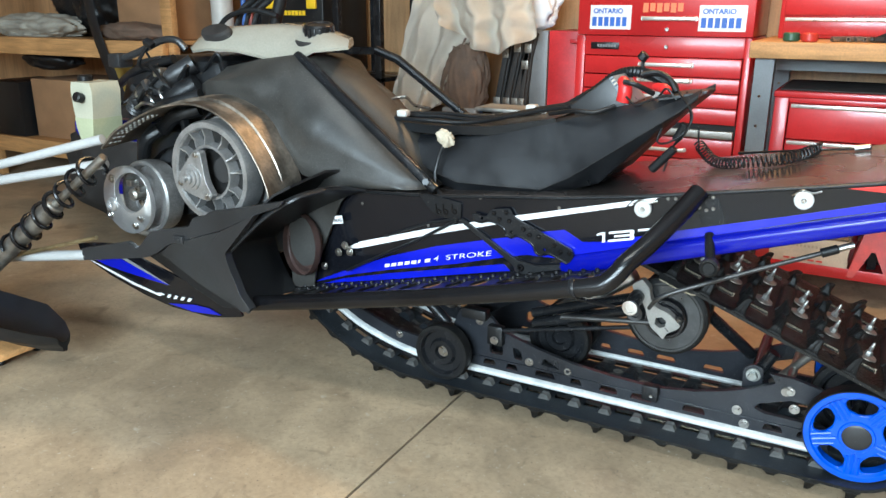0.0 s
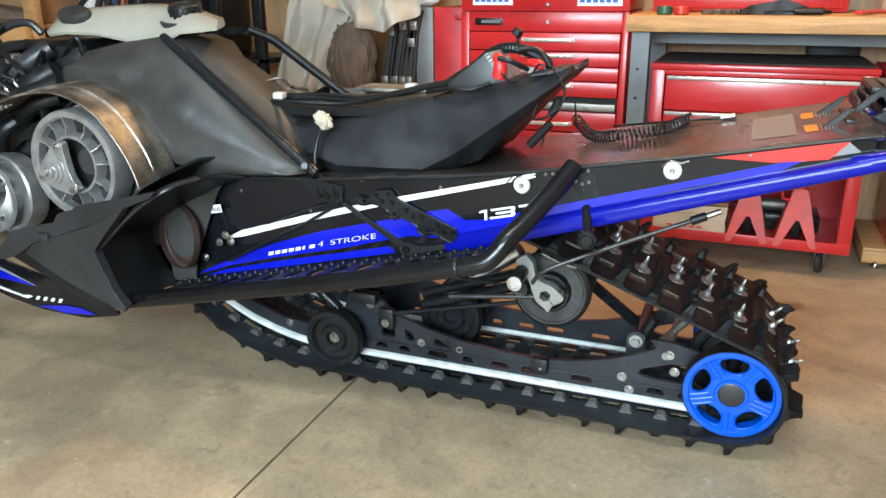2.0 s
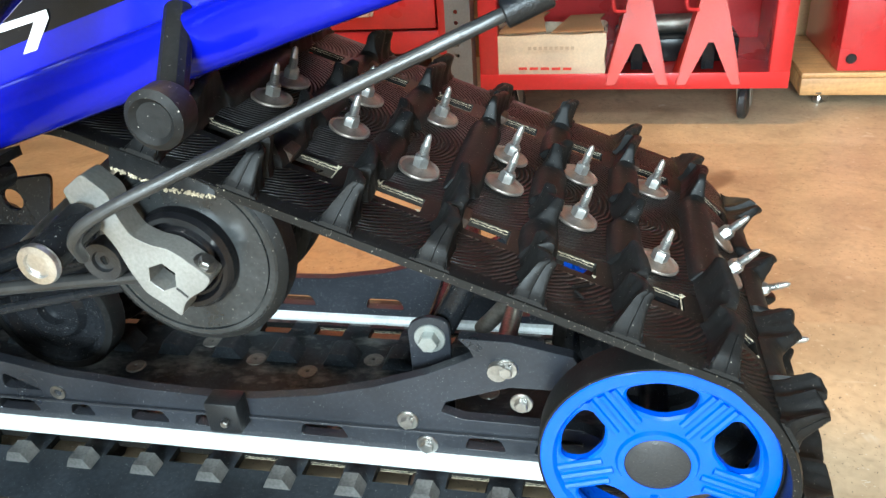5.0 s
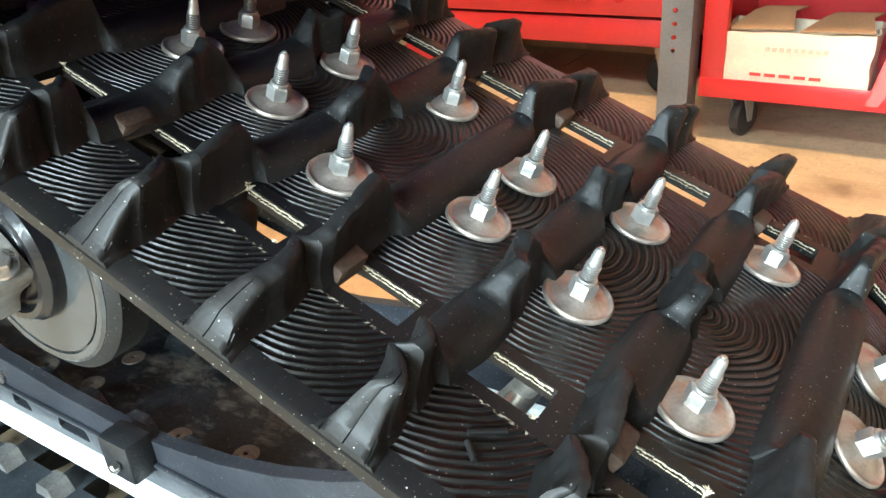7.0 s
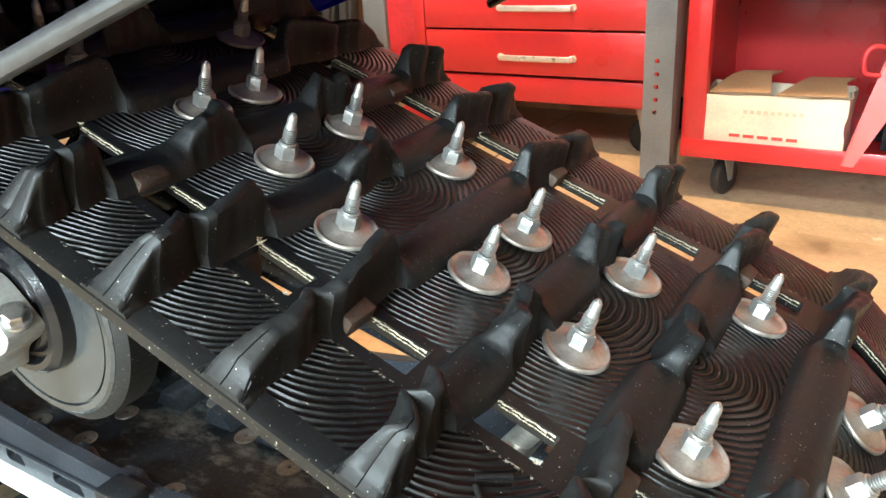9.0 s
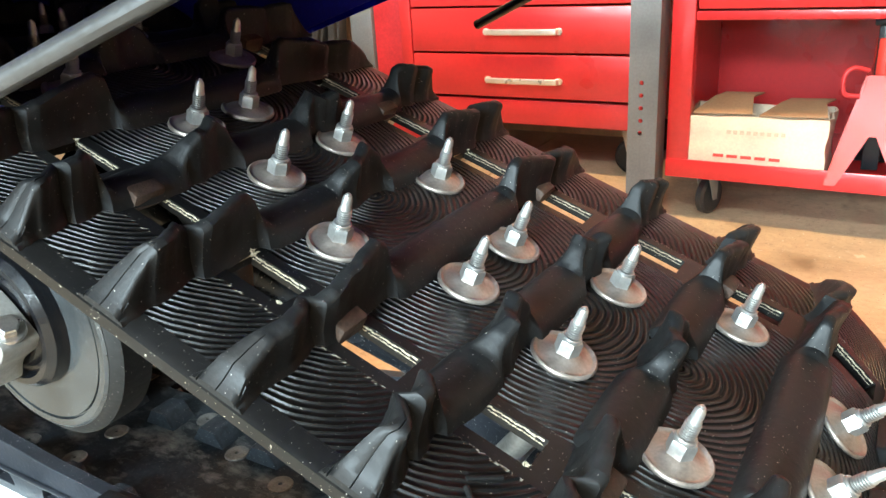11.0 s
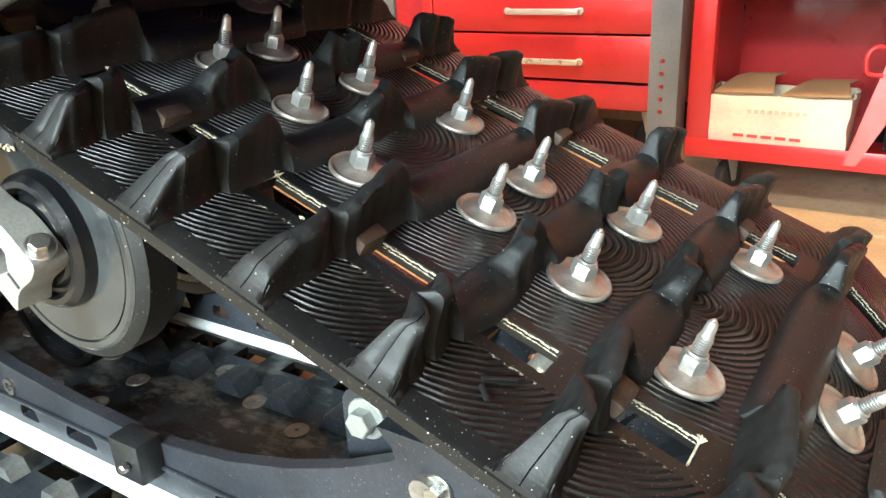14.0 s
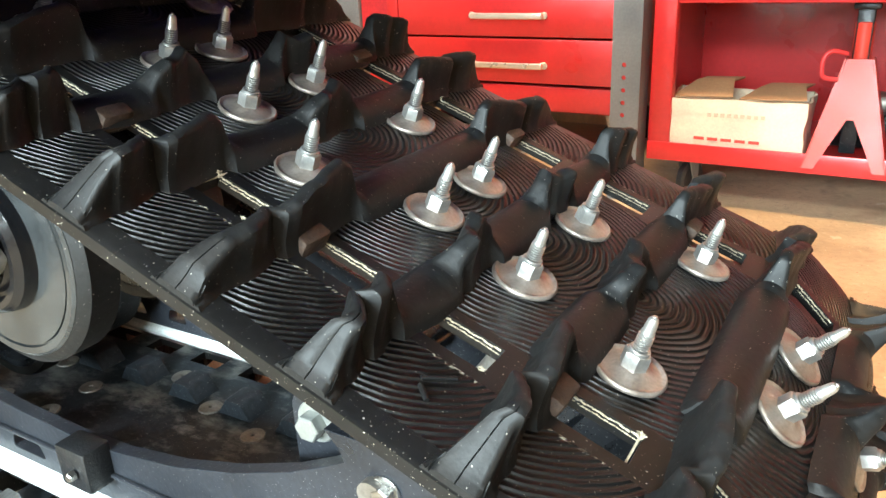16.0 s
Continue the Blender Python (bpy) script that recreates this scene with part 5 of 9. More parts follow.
# the first word of the flank's lettering stands as plain bars
for i in range(7):
    w = 0.006 if i == 5 else 0.0135
    x = -1.031 + i * 0.0185
    z = 0.3205 + (x + 1.03) * 0.272
    decal([(x, z), (x + w, z + w * 0.262), (x + w + 0.002, z + w * 0.262 + 0.0085), (x + 0.002, z + 0.0085)], WHITE_DECAL, "lettering", 0.0011)
side_text("4", 0.0165, -0.897, 0.3575, 14.5, WHITE_DECAL, "lettering", 1.7, 0.3, -0.004)
side_text("STROKE", 0.0165, -0.866, 0.3650, 14.0, WHITE_DECAL, "lettering", 1.98, 0.2, -0.012)
FIGURES = ([(0.0, 0.0155), (0.0, 0.0190), (0.008, 0.0210), (0.0175, 0.0210), (0.0175, 0.0), (0.0115, 0.0), (0.0115, 0.0162)],
           [(0.0255, 0.0165), (0.0255, 0.0210), (0.074, 0.0210), (0.0775, 0.0185), (0.0775, 0.0130), (0.0750, 0.0106), (0.0775, 0.0082), (0.0775, 0.0025), (0.074, 0.0), (0.0235, 0.0), (0.0235, 0.0045), (0.0690, 0.0045), (0.0690, 0.0085), (0.036, 0.0085), (0.036, 0.0127), (0.0690, 0.0127), (0.0690, 0.0165)],
           [(0.0850, 0.0165), (0.0850, 0.0210), (0.131, 0.0210), (0.131, 0.0160), (0.114, 0.0), (0.103, 0.0), (0.1195, 0.0165)])
for fig in FIGURES:
    c, q = math.cos(radians(13.2)), math.sin(radians(13.2))
    decal([(-0.516 + u * c - w * q * 0.2, 0.4575 + u * q + w) for u, w in fig], WHITE_DECAL, "lettering", 0.0014)
bm = B()
plate(bm, [(-1.172, 0.412), (-1.135, 0.419), (-1.138, 0.438), (-1.175, 0.431)], [], -0.0455, -0.0448)
part("sticker", bm, WHITE_DECAL, FLANK, "small white date sticker", 0)
text_mesh("AUG", 0.011, Matrix.Translation((-1.161, -0.0458, 0.419)) @ pose(0, 0, 0, 90, -10, 0), PRINT, "lettering", FLANK)

# hose-clip buttons on the flank
for x, z in ((-0.427, 0.541), (-0.147, 0.592)):
    bm = B()
    m = frame_on((x, TN, z), (0, -1, 0))
    lathe(bm, [(0.0, 0.0), (0.016, 0.0), (0.0165, 0.003), (0.0165, 0.009), (0.0145, 0.011), (0.009, 0.011), (0.008, 0.009), (0.0, 0.009)], m, 32)
    BTN = part("mount_button", bm, WHITE_PLASTIC, SLED, "white plastic mounting button")
    bm = B()
    hexhead(bm, (x, TN - 0.009, z), (0, -1, 0), 0.0045, 0.006, 0.0)
    part("screw", bm, STEEL, BTN)
    bm = B()
    sweep(bm, smooth_path([(x - 0.02, TN - 0.003, z + 0.006), (x - 0.005, TN - 0.008, z + 0.017), (x + 0.012, TN - 0.006, z + 0.014), (x + 0.026, TN - 0.002, z + 0.018)], 5), 0.0022, 8)
    part("button_clip", bm, STEEL, BTN)
bm = B()
lathe(bm, [(0, 0.002), (0.002, 0.002), (0.0038, 0.0), (0.0, 0.0)], Matrix(), 12)
RIVET = mesh_of(bm, "rivet", DULL_STEEL)
for x, z in ((-0.382, 0.5655), (-0.368, 0.567), (-0.325, 0.575), (-0.323, 0.556), (-0.60, 0.52), (-0.91, 0.44), (-0.70, 0.452), (-0.64, 0.43), (-0.30, 0.578), (-0.02, 0.628), (-0.31, 0.552), (-0.298, 0.556), (-1.09, 0.47), (-1.02, 0.40), (-0.78, 0.52)):
    piece("rivet", RIVET, FLANK, frame_on((x, TN - 0.0008, z), (0, -1, 0)))

# ---- blue side rail, wrapping round the back as the bumper ----
def bumper():
    bm = B()
    secs = []
    n = 40
    for i in range(n + 1):
        x = -0.590 + 0.80 * i / n
        zc = float(np.interp(x, [-0.59, -0.5, 0.17, 0.21], [0.396, 0.4235, 0.628, 0.640]))
        hh = float(np.interp(x, [-0.59, -0.57, -0.3, 0.1, 0.2], [0.016, 0.0205, 0.020, 0.0165, 0.0150]))
        if i == 0:
            hh *= 0.5
        out = float(np.interp(x, [-0.59, -0.4, 0.0, 0.2], [0.010, 0.020, 0.024, 0.028]))
        ring = [(x, TN + 0.004, zc + hh)]
        for k in range(13):
            a = radians(90 - 15 * k)
            ring.append((x, TN - out * max(0.0, math.cos(a)) ** 0.55, zc + hh * math.copysign(abs(math.sin(a)) ** 0.7, math.sin(a))))
        secs.append(ring + [(x, TN + 0.004, zc - hh)])
    loft(bm, secs)
    part("side_rail", bm, BLUE, SLED, "gloss blue side rail of the tunnel", 50)
    bm = B()
    pts = smooth_path([(0.14, TN - 0.008, 0.622), (0.20, TN - 0.012, 0.640), (0.243, TN + 0.004, 0.655), (0.268, 0.05, 0.664), (0.275, 0.12, 0.667), (0.277, YC, 0.668), (0.275, 0.26, 0.667), (0.268, 0.33, 0.664), (0.243, TF - 0.004, 0.655), (0.20, TF + 0.012, 0.640), (0.14, TF + 0.008, 0.622)], 7)
    sweep(bm, pts, 0.0165, 14)
    part("rear_bumper", bm, BLUE, SLED, "gloss blue tubular rear bumper")
    bm = B()
    secs = []
    for i in range(n + 1):
        x = -0.590 + 0.76 * i / n
        zc = float(np.interp(x, [-0.59, -0.5, 0.17, 0.21], [0.396, 0.4235, 0.628, 0.640]))
        secs.append([(x, TF - 0.004, zc + 0.018), (x, TF + 0.02, zc + 0.008), (x, TF + 0.02, zc - 0.010), (x, TF - 0.004, zc - 0.018)])
    loft(bm, secs)
    part("side_rail", bm, BLUE, SLED, "gloss blue side rail of the tunnel", 50)


bumper()

# warning decals, tail lamp, snow flap
def on_top(x, y, dz=0.0046):
    return Vector((x, y, top_z(x) + dz))


def top_patch(x0, x1, y0, y1, material, name="warning_decal", dz=0.0046):
    bm = B()
    vs = [bm.verts.new(on_top(x, y, dz)) for x, y in ((x0, y0), (x1, y0), (x1, y1), (x0, y1))]
    bm.faces.new(vs)
    return part(name, bm, material, TOP, "", 0)


ORANGE_LABEL = mat("orange_label", (0.75, 0.22, 0.02), 0.5, 0, 0.1, 40, 0.05, 300, 0.0)
LABEL_GREY = mat("grey_label", (0.20, 0.17, 0.16), 0.5, 0, 0.15, 60, 0.1, 300, 0.0)
top_patch(-0.02, 0.055, 0.055, 0.30, LABEL_GREY)
for y in (0.07, 0.22):
    top_patch(0.068, 0.090, y, y + 0.07, ORANGE_LABEL)
    for i in range(5):
        top_patch(0.094 + i * 0.006, 0.0965 + i * 0.006, y, y + 0.07 - (i % 2) * 0.012, LABEL_GREY)
bm = B()
for y in (0.105, 0.262):
    t = bmesh.new()
    plate(t, rnd_poly([(0.095, 0.660), (0.118, 0.664), (0.182, 0.736), (0.232, 0.730), (0.240, 0.700), (0.215, 0.672), (0.20, 0.672), (0.14, 0.700)], 0.006, 2), [rnd_poly([(0.152, 0.69), (0.185, 0.722), (0.20, 0.70), (0.18, 0.685)], 0.005, 2)], y, y + 0.014, 0.001)
    merge(bm, t)
box(bm, 0.135, 0.150, 0.112, 0.270, 0.668, 0.676, 0.002), box(bm, 0.168, 0.232, 0.112, 0.270, 0.724, 0.736, 0.003), box(bm, 0.19, 0.236, 0.112, 0.270, 0.680, 0.700, 0.003)
for i in range(4):
    box(bm, 0.15 + 0.012 * i, 0.154 + 0.012 * i, 0.118, 0.262, 0.690 + 0.009 * i, 0.712 + 0.008 * i)
TAIL = part("tail_lamp_housing", bm, BLACK_PLASTIC, SLED, "ribbed black plastic tail lamp housing")
bm = B()
box(bm, 0.228, 0.252, 0.108, 0.272, 0.688, 0.732, 0.008)
part("lamp_lens", bm, mat("red_lens", (0.45, 0.01, 0.02), 0.15, 0, 0.1, 30, 0.05, 300, 0.02, coat=0.5), TAIL, "red lamp lens")
bm = B()
box(bm, 0.14, 0.25, 0.03, 0.35, 0.628, 0.642, 0.006)
part("flap_mount", bm, BLACK_PLASTIC, SLED)


def snow_flap():
    near = smooth_path([(0.225, 0.0, 0.640), (0.262, 0.0, 0.629), (0.300, 0.0, 0.590), (0.329, 0.0, 0.543), (0.374, 0.0, 0.418), (0.405, 0.0, 0.335), (0.438, 0.0, 0.262)], 5)
    far = smooth_path([(x, 0.30, z) for x, z in ((0.215, 0.640), (0.262, 0.570), (0.300, 0.505), (0.336, 0.439), (0.370, 0.375), (0.400, 0.315), (0.432, 0.235))], 5)
    bm = B()
    n, k = len(near), 26
    vs = []
    for i, (p, q) in enumerate(zip(near, far)):
        f = i / (n - 1)
        row = []
        for j in range(k + 1):
            u = j / k
            bulge = 0.006 * math.sin(u * math.pi) * (0.4 + f) + 0.008 * math.sin(u * 12.0) * f
            torn = 0.030 * max(0.0, (f - 0.72) / 0.28) * noise.noise(Vector((u * 13, 3.0, f * 2)))
            c = p.lerp(q, u)
            row.append(bm.verts.new((c.x - bulge, 0.30 * u, c.z + torn - 0.016 * math.sin(u * math.pi) * f)))
        vs.append(row)
    for a, b in zip(vs, vs[1:]):
        for j in range(k):
            bm.faces.new((a[j], a[j + 1], b[j + 1], b[j]))
    bmesh.ops.solidify(bm, geom=bm.faces[:], thickness=0.004)
    return part("snow_flap", bm, FLAP, SLED, "torn black plastic snow flap hanging behind", 40)


snow_flap()
# long coiled cord resting on the tunnel
bm = B()
axis = smooth_path([(-0.395, 0.30, top_z(-0.395) + 0.05), (-0.345, 0.24, top_z(-0.345) + 0.018), (-0.28, 0.20, top_z(-0.28) + 0.018), (-0.20, 0.22, top_z(-0.20) + 0.018), (-0.155, 0.32, top_z(-0.155) + 0.018)], 60)
pts = []
for i, p in enumerate(axis):
    d = (axis[min(i + 1, len(axis) - 1)] - axis[max(i - 1, 0)]).normalized()
    s = d.cross(Vector((0, 0, 1))).normalized()
    u = s.cross(d)
    a = i * 2 * math.pi / 7.0
    pts.append(p + 0.0115 * (math.cos(a) * s + math.sin(a) * u))
sweep(bm, pts, 0.0020, 5)
CORDLINE = part("coiled_cord", bm, BLACK_PLASTIC, SLED, "black coiled tether cord lying on the tunnel")
bm = B()
sweep(bm, smooth_path([(-0.30, 0.235, top_z(-0.30) + 0.034), (-0.22, 0.31, top_z(-0.22) + 0.02), (-0.15, 0.345, top_z(-0.15) + 0.012), (-0.10, 0.335, top_z(-0.10) + 0.010), (-0.07, 0.33, top_z(-0.07) + 0.010)], 8), 0.0026, 8)
sweep(bm, smooth_path([(-0.40, 0.30, 0.66), (-0.396, 0.30, 0.62), (-0.392, 0.295, 0.60)], 5), 0.0022, 8)
sweep(bm, smooth_path([(-0.155, 0.32, top_z(-0.155) + 0.02), (-0.15, 0.345, top_z(-0.15) + 0.025), (-0.165, 0.36, top_z(-0.165) + 0.014)], 5), 0.004, 8)
part("cord_lead", bm, BLACK_PLASTIC, CORDLINE)
bm = B()
rod(bm, (-0.085, 0.331, top_z(-0.085) + 0.011), (-0.055, 0.328, top_z(-0.055) + 0.012), 0.0065, seg=12, bev=0.001)
part("cord_plug", bm, STEEL, CORDLINE)

# ---- running board with its outer tube and kick-up ----
bm = B()
xs = [-1.285 + 0.84 * i / 28 for i in range(29)]
def board_z(x):
    return float(np.interp(x, [-1.30, -0.44], [0.228, 0.420]))
loft(bm, [[(x, -0.188, board_z(x) + 0.006), (x, -0.185, board_z(x) + 0.012), (x, -0.150, board_z(x) + 0.010), (x, -0.150, board_z(x) + 0.005)] for x in xs])
loft(bm, [[(x, -0.060, board_z(x) - 0.001), (x, TN + 0.002, board_z(x) - 0.001), (x, TN + 0.002, board_z(x) - 0.008), (x, -0.060, board_z(x) - 0.007)] for x in xs])
for i in range(14):
    x = -1.26 + i * 0.058
    loft(bm, [[(x + d, y, board_z(x + d) + h), (x + d + w, y, board_z(x + d + w) + h), (x + d + w, y, board_z(x + d + w) + h - 0.005), (x + d, y, board_z(x + d) + h - 0.005)] for y, d, w, h in ((-0.152, 0.0, 0.046, 0.008), (-0.105, 0.012, 0.024, 0.003), (-0.058, 0.0, 0.046, -0.003))])
BOARD = part("running_board", bm, BLACK_PLASTIC, SLED, "black running board with traction openings")
bm = B()
lathe(bm, [(0.0055, 0), (0.0045, 0.005), (0.003, 0.005), (0.003, 0.0)], Matrix(), 8)
STUDLET = mesh_of(bm, "traction_button", BLACK_PLASTIC)
for i in range(28):
    for y in (-0.165, -0.068, -0.045):
        x = -1.26 + i * 0.029 + (0.012 if y < -0.1 else 0)
        piece("traction_button", STUDLET, BOARD, Matrix.Translation((x, y, board_z(x) + (0.009 if y < -0.15 else -0.001))))
bm = B()
tube = smooth_path([(-1.300, -0.200, 0.236), (-1.05, -0.202, 0.290), (-0.75, -0.202, 0.357), (-0.52, -0.201, 0.413)], 6)
tube += smooth_path([(-0.475, -0.200, 0.4245), (-0.448, -0.198, 0.4335), (-0.428, -0.190, 0.452), (-0.412, -0.178, 0.475), (-0.385, -0.145, 0.505), (-0.345, -0.085, 0.556), (-0.322, -0.048, 0.590)], 6)
sweep(bm, tube, 0.0185, 16)
part("board_tube", bm, TUBE_BLACK, SLED, "satin black running board tube with kick-up")
bm = B()
lathe(bm, [(0.0195, 0), (0.0205, 0.002), (0.0205, 0.008), (0.0195, 0.010)], frame_on((-0.505, -0.2005, 0.4165), (0.97, 0, 0.24)), 20)
sweep(bm, smooth_path([(-0.535, -0.195, 0.392), (-0.505, -0.17, 0.386), (-0.455, -0.085, 0.350)], 6), 0.004, 8)
part("tube_clip", bm, BLACK_METAL, SLED)
bm = B()
rod(bm, (-0.475, -0.195, 0.412), (-0.46, -0.03, 0.40), 0.011, seg=12)
part("board_brace", bm, BLACK_METAL, SLED)

# stepped toe bracket bolted to the flank and the crossed braces
bm = B()
br = [(-0.795, 0.487), (-0.783, 0.487), (-0.761, 0.482), (-0.749, 0.501), (-0.708, 0.508), (-0.698, 0.491), (-0.565, 0.438), (-0.558, 0.425), (-0.570, 0.405), (-0.614, 0.421), (-0.629, 0.414),
      (-0.642, 0.418), (-0.650, 0.436), (-0.686, 0.450), (-0.699, 0.443), (-0.711, 0.447), (-0.717, 0.463), (-0.752, 0.474), (-0.768, 0.468), (-0.787, 0.469)]
plate(bm, rnd_poly(br, 0.008, 4), [circle(-0.770, 0.478, 0.0035, 12), circle(-0.700, 0.457, 0.0035, 12), circle(-0.624, 0.429, 0.0035, 12)], TN - 0.013, TN - 0.005, 0.0016)
TOE = part("toe_bracket", bm, BLACK_METAL, SLED, "black wavy adjuster bracket on the flank")
bm = B()
edge = smooth_path([(x, TN - 0.0135, z) for x, z in ((-0.787, 0.471), (-0.770, 0.4700), (-0.752, 0.476), (-0.719, 0.465), (-0.711, 0.450), (-0.699, 0.4455), (-0.686, 0.452), (-0.652, 0.438), (-0.643, 0.421), (-0.629, 0.4165), (-0.614, 0.4235), (-0.572, 0.407))], 6)
sweep(bm, edge, 0.0022, 6)
part("rolled_edge", bm, TUBE_BLACK, TOE)
bm = B()
lathe(bm, [(0, 0.0042), (0.0030, 0.0040), (0.0046, 0.0025), (0.0055, 0.0)], Matrix(), 14)
SCREW = mesh_of(bm, "bracket_screw", TUBE_BLACK)
for x, z in ((-0.741, 0.494), (-0.713, 0.499), (-0.728, 0.482), (-0.705, 0.481), (-0.672, 0.468), (-0.658, 0.457), (-0.637, 0.456), (-0.602, 0.442), (-0.588, 0.430), (-0.568, 0.431)):
    piece("bracket_screw", SCREW, TOE, frame_on((x, TN - 0.013, z), (0, -1, 0)))
# the folded arm below it, with its pivot boss
bm = B()
plate(bm, rnd_poly([(-0.829, 0.466), (-0.820, 0.470), (-0.690, 0.396), (-0.643, 0.390), (-0.575, 0.404), (-0.572, 0.395), (-0.640, 0.376), (-0.664, 0.366), (-0.690, 0.368), (-0.694, 0.383)], 0.006, 3), [circle(-0.677, 0.380, 0.004, 12)], TN - 0.010, TN - 0.002, 0.0012)
ARM = part("toe_arm", bm, BLACK_PLASTIC, SLED, "thin black angled arm under the bracket")
bm = B()
lathe(bm, [(0.003, 0.004), (0.0065, 0.004), (0.0085, 0.0015), (0.009, 0.0)], frame_on((-0.677, TN - 0.010, 0.380), (0, -1, 0)), 20)
part("pivot_boss", bm, TUBE_BLACK, ARM)
bm = B()
sweep(bm, [(-0.836, TN - 0.010, 0.463), (-0.933, TN - 0.010, 0.405), (-1.024, TN - 0.012, 0.358), (-1.13, TN - 0.016, 0.300)], 0.0034, 8)
sweep(bm, [(-0.831, TN - 0.010, 0.468), (-0.898, TN - 0.010, 0.452), (-1.023, TN - 0.010, 0.401)], 0.0026, 8)
part("flank_brace", bm, BLACK_PLASTIC, SLED, "thin black brace along the flank")
bm = B()
plate(bm, rnd_poly([(-0.932, 0.511), (-0.909, 0.516), (-0.824, 0.504), (-0.826, 0.465), (-0.836, 0.462), (-0.888, 0.468), (-0.912, 0.488)], 0.006, 3), [], TN - 0.006, TN - 0.001, 0.001)
FOOT = part("strut_foot", bm, BLACK_METAL, SLED, "black stamped strut foot")
for x, z in ((-0.880, 0.478), (-0.862, 0.480), (-0.840, 0.483)):
    bm = B()
    lathe(bm, [(0.0030, 0.0), (0.0035, 0.003), (0.0058, 0.003), (0.0066, 0.0)], frame_on((x, TN - 0.006, z), (0, -1, 0)), 18)
    sweep(bm, [(x - 0.006, TN - 0.007, z + 0.002), (x - 0.0065, TN - 0.007, z + 0.017)], 0.0016, 6)
    part("foot_loop", bm, TUBE_BLACK, FOOT)

# ---- seat ----
def seat():
    xs = [-1.06, -1.0, -0.93, -0.86, -0.80, -0.73, -0.66, -0.60, -0.54, -0.48, -0.42, -0.385, -0.357]
    bot = lambda x: float(np.interp(x, [-1.06, -0.93, -0.84, -0.66, -0.56, -0.51, -0.48, -0.42, -0.357], [0.585, 0.52, 0.500, 0.530, 0.552, 0.582, 0.628, 0.690, 0.750]))
    pip = lambda x: float(np.interp(x, [-1.06, -0.93, -0.86, -0.66, -0.62, -0.58, -0.48, -0.37, -0.357], [0.595, 0.552, 0.538, 0.543, 0.560, 0.588, 0.658, 0.737, 0.7525]))
    top = lambda x: float(np.interp(x, [-1.06, -0.95, -0.86, -0.74, -0.60, -0.48, -0.357], [0.620, 0.626, 0.633, 0.662, 0.702, 0.731, 0.757]))
    secs = []
    for x in xs:
        f = min(1.0, max(0.0, (x + 1.06) / 0.2))
        w = 0.13 + 0.045 * f - 0.02 * max(0, (x + 0.48) / 0.12)
        half = [(w - 0.035, bot(x)), (w - 0.022, bot(x) + 0.003), (w - 0.004, pip(x) - 0.004), (w, pip(x)), (w - 0.003, pip(x) + 0.006), (w - 0.022, (pip(x) + top(x)) / 2 + 0.01), (w - 0.045, top(x) - 0.006), (w - 0.056, top(x)), ((w - 0.05) * 0.5, top(x) - 0.004)]
        k = 1 - 0.85 * max(0.0, (x + 0.62) / 0.263)
        secs.append([(x, YC - a, b) for a, b in half] + [(x, YC + a * k, b) for a, b in reversed(half)])
    bm = B()
    loft(bm, secs)
    s = part("seat", bm, SEAT_SIDE, SLED, "black grained vinyl seat base, battery end open", 28)
    for sgn in (-1,):
        bm = B()
        line = [(x, YC + sgn * (0.13 + 0.045 * min(1.0, (x + 1.06) / 0.2) - 0.02 * max(0, (x + 0.48) / 0.12) + 0.0005), pip(x)) for x in xs[2:]]
        sweep(bm, line, 0.0016, 6)
        part("piping", bm, SEAT_VINYL, s)
    bm = B()
    loft(bm, [[(x, YC - w, z), (x, YC - w, z + 0.005), (x, YC + w * f, z + 0.005), (x, YC + w * f, z)] for x, w, f, z in ((-0.44, 0.125, 0.30, 0.738), (-0.40, 0.125, 0.1, 0.746), (-0.350, 0.115, -0.5, 0.756))])
    part("seat_lip", bm, SEAT_VINYL, s)
    return s


seat()
bm = B()
loft(bm, [[(x, YC - w, z - 0.02), (x, YC - w, z), (x, YC + w, z), (x, YC + w, z - 0.02)] for x, w, z in ((-1.10, 0.10, 0.652), (-0.95, 0.12, 0.652), (-0.80, 0.13, 0.662), (-0.65, 0.13, 0.690))])
part("seat_tray", bm, BLACK_PLASTIC, SLED, "black tray ahead of the seat")
bm = B()
box(bm, -0.93, -0.74, 0.24, 0.33, 0.668, 0.678, 0.003, None)
part("tool_plate", bm, DULL_STEEL, SLED, "grey metal plate on the tray")
# battery with red terminal covers and leads
BM = pose(-0.566, 0.16, 0.720, 0, -38, 0)
bm = B()
box(bm, -0.060, 0.050, -0.06, 0.07, -0.045, 0.036, 0.004, BM)
BATT = part("battery", bm, GREY_PLASTIC, SLED, "black battery tilted in the seat base")
bm = B()
box(bm, 0.044, 0.0535, -0.0615, 0.060, -0.034, 0.034, 0.0015, BM)
part("battery_label", bm, LABEL_SILVER, BATT, "silver-grey battery label")
for k in range(5):
    bm = B()
    box(bm, 0.046, 0.054, -0.0625, -0.0612, 0.012 + k * 0.004, 0.014 + k * 0.004, 0.0, BM)
    part("label_bar", bm, PALE_CARD if k % 2 else PRINT, BATT)
RED_RUBBER = mat("red_rubber", (0.60, 0.02, 0.02), 0.40, 0, 0.1, 40, 0.05, 300, 0.1)
bm = B()
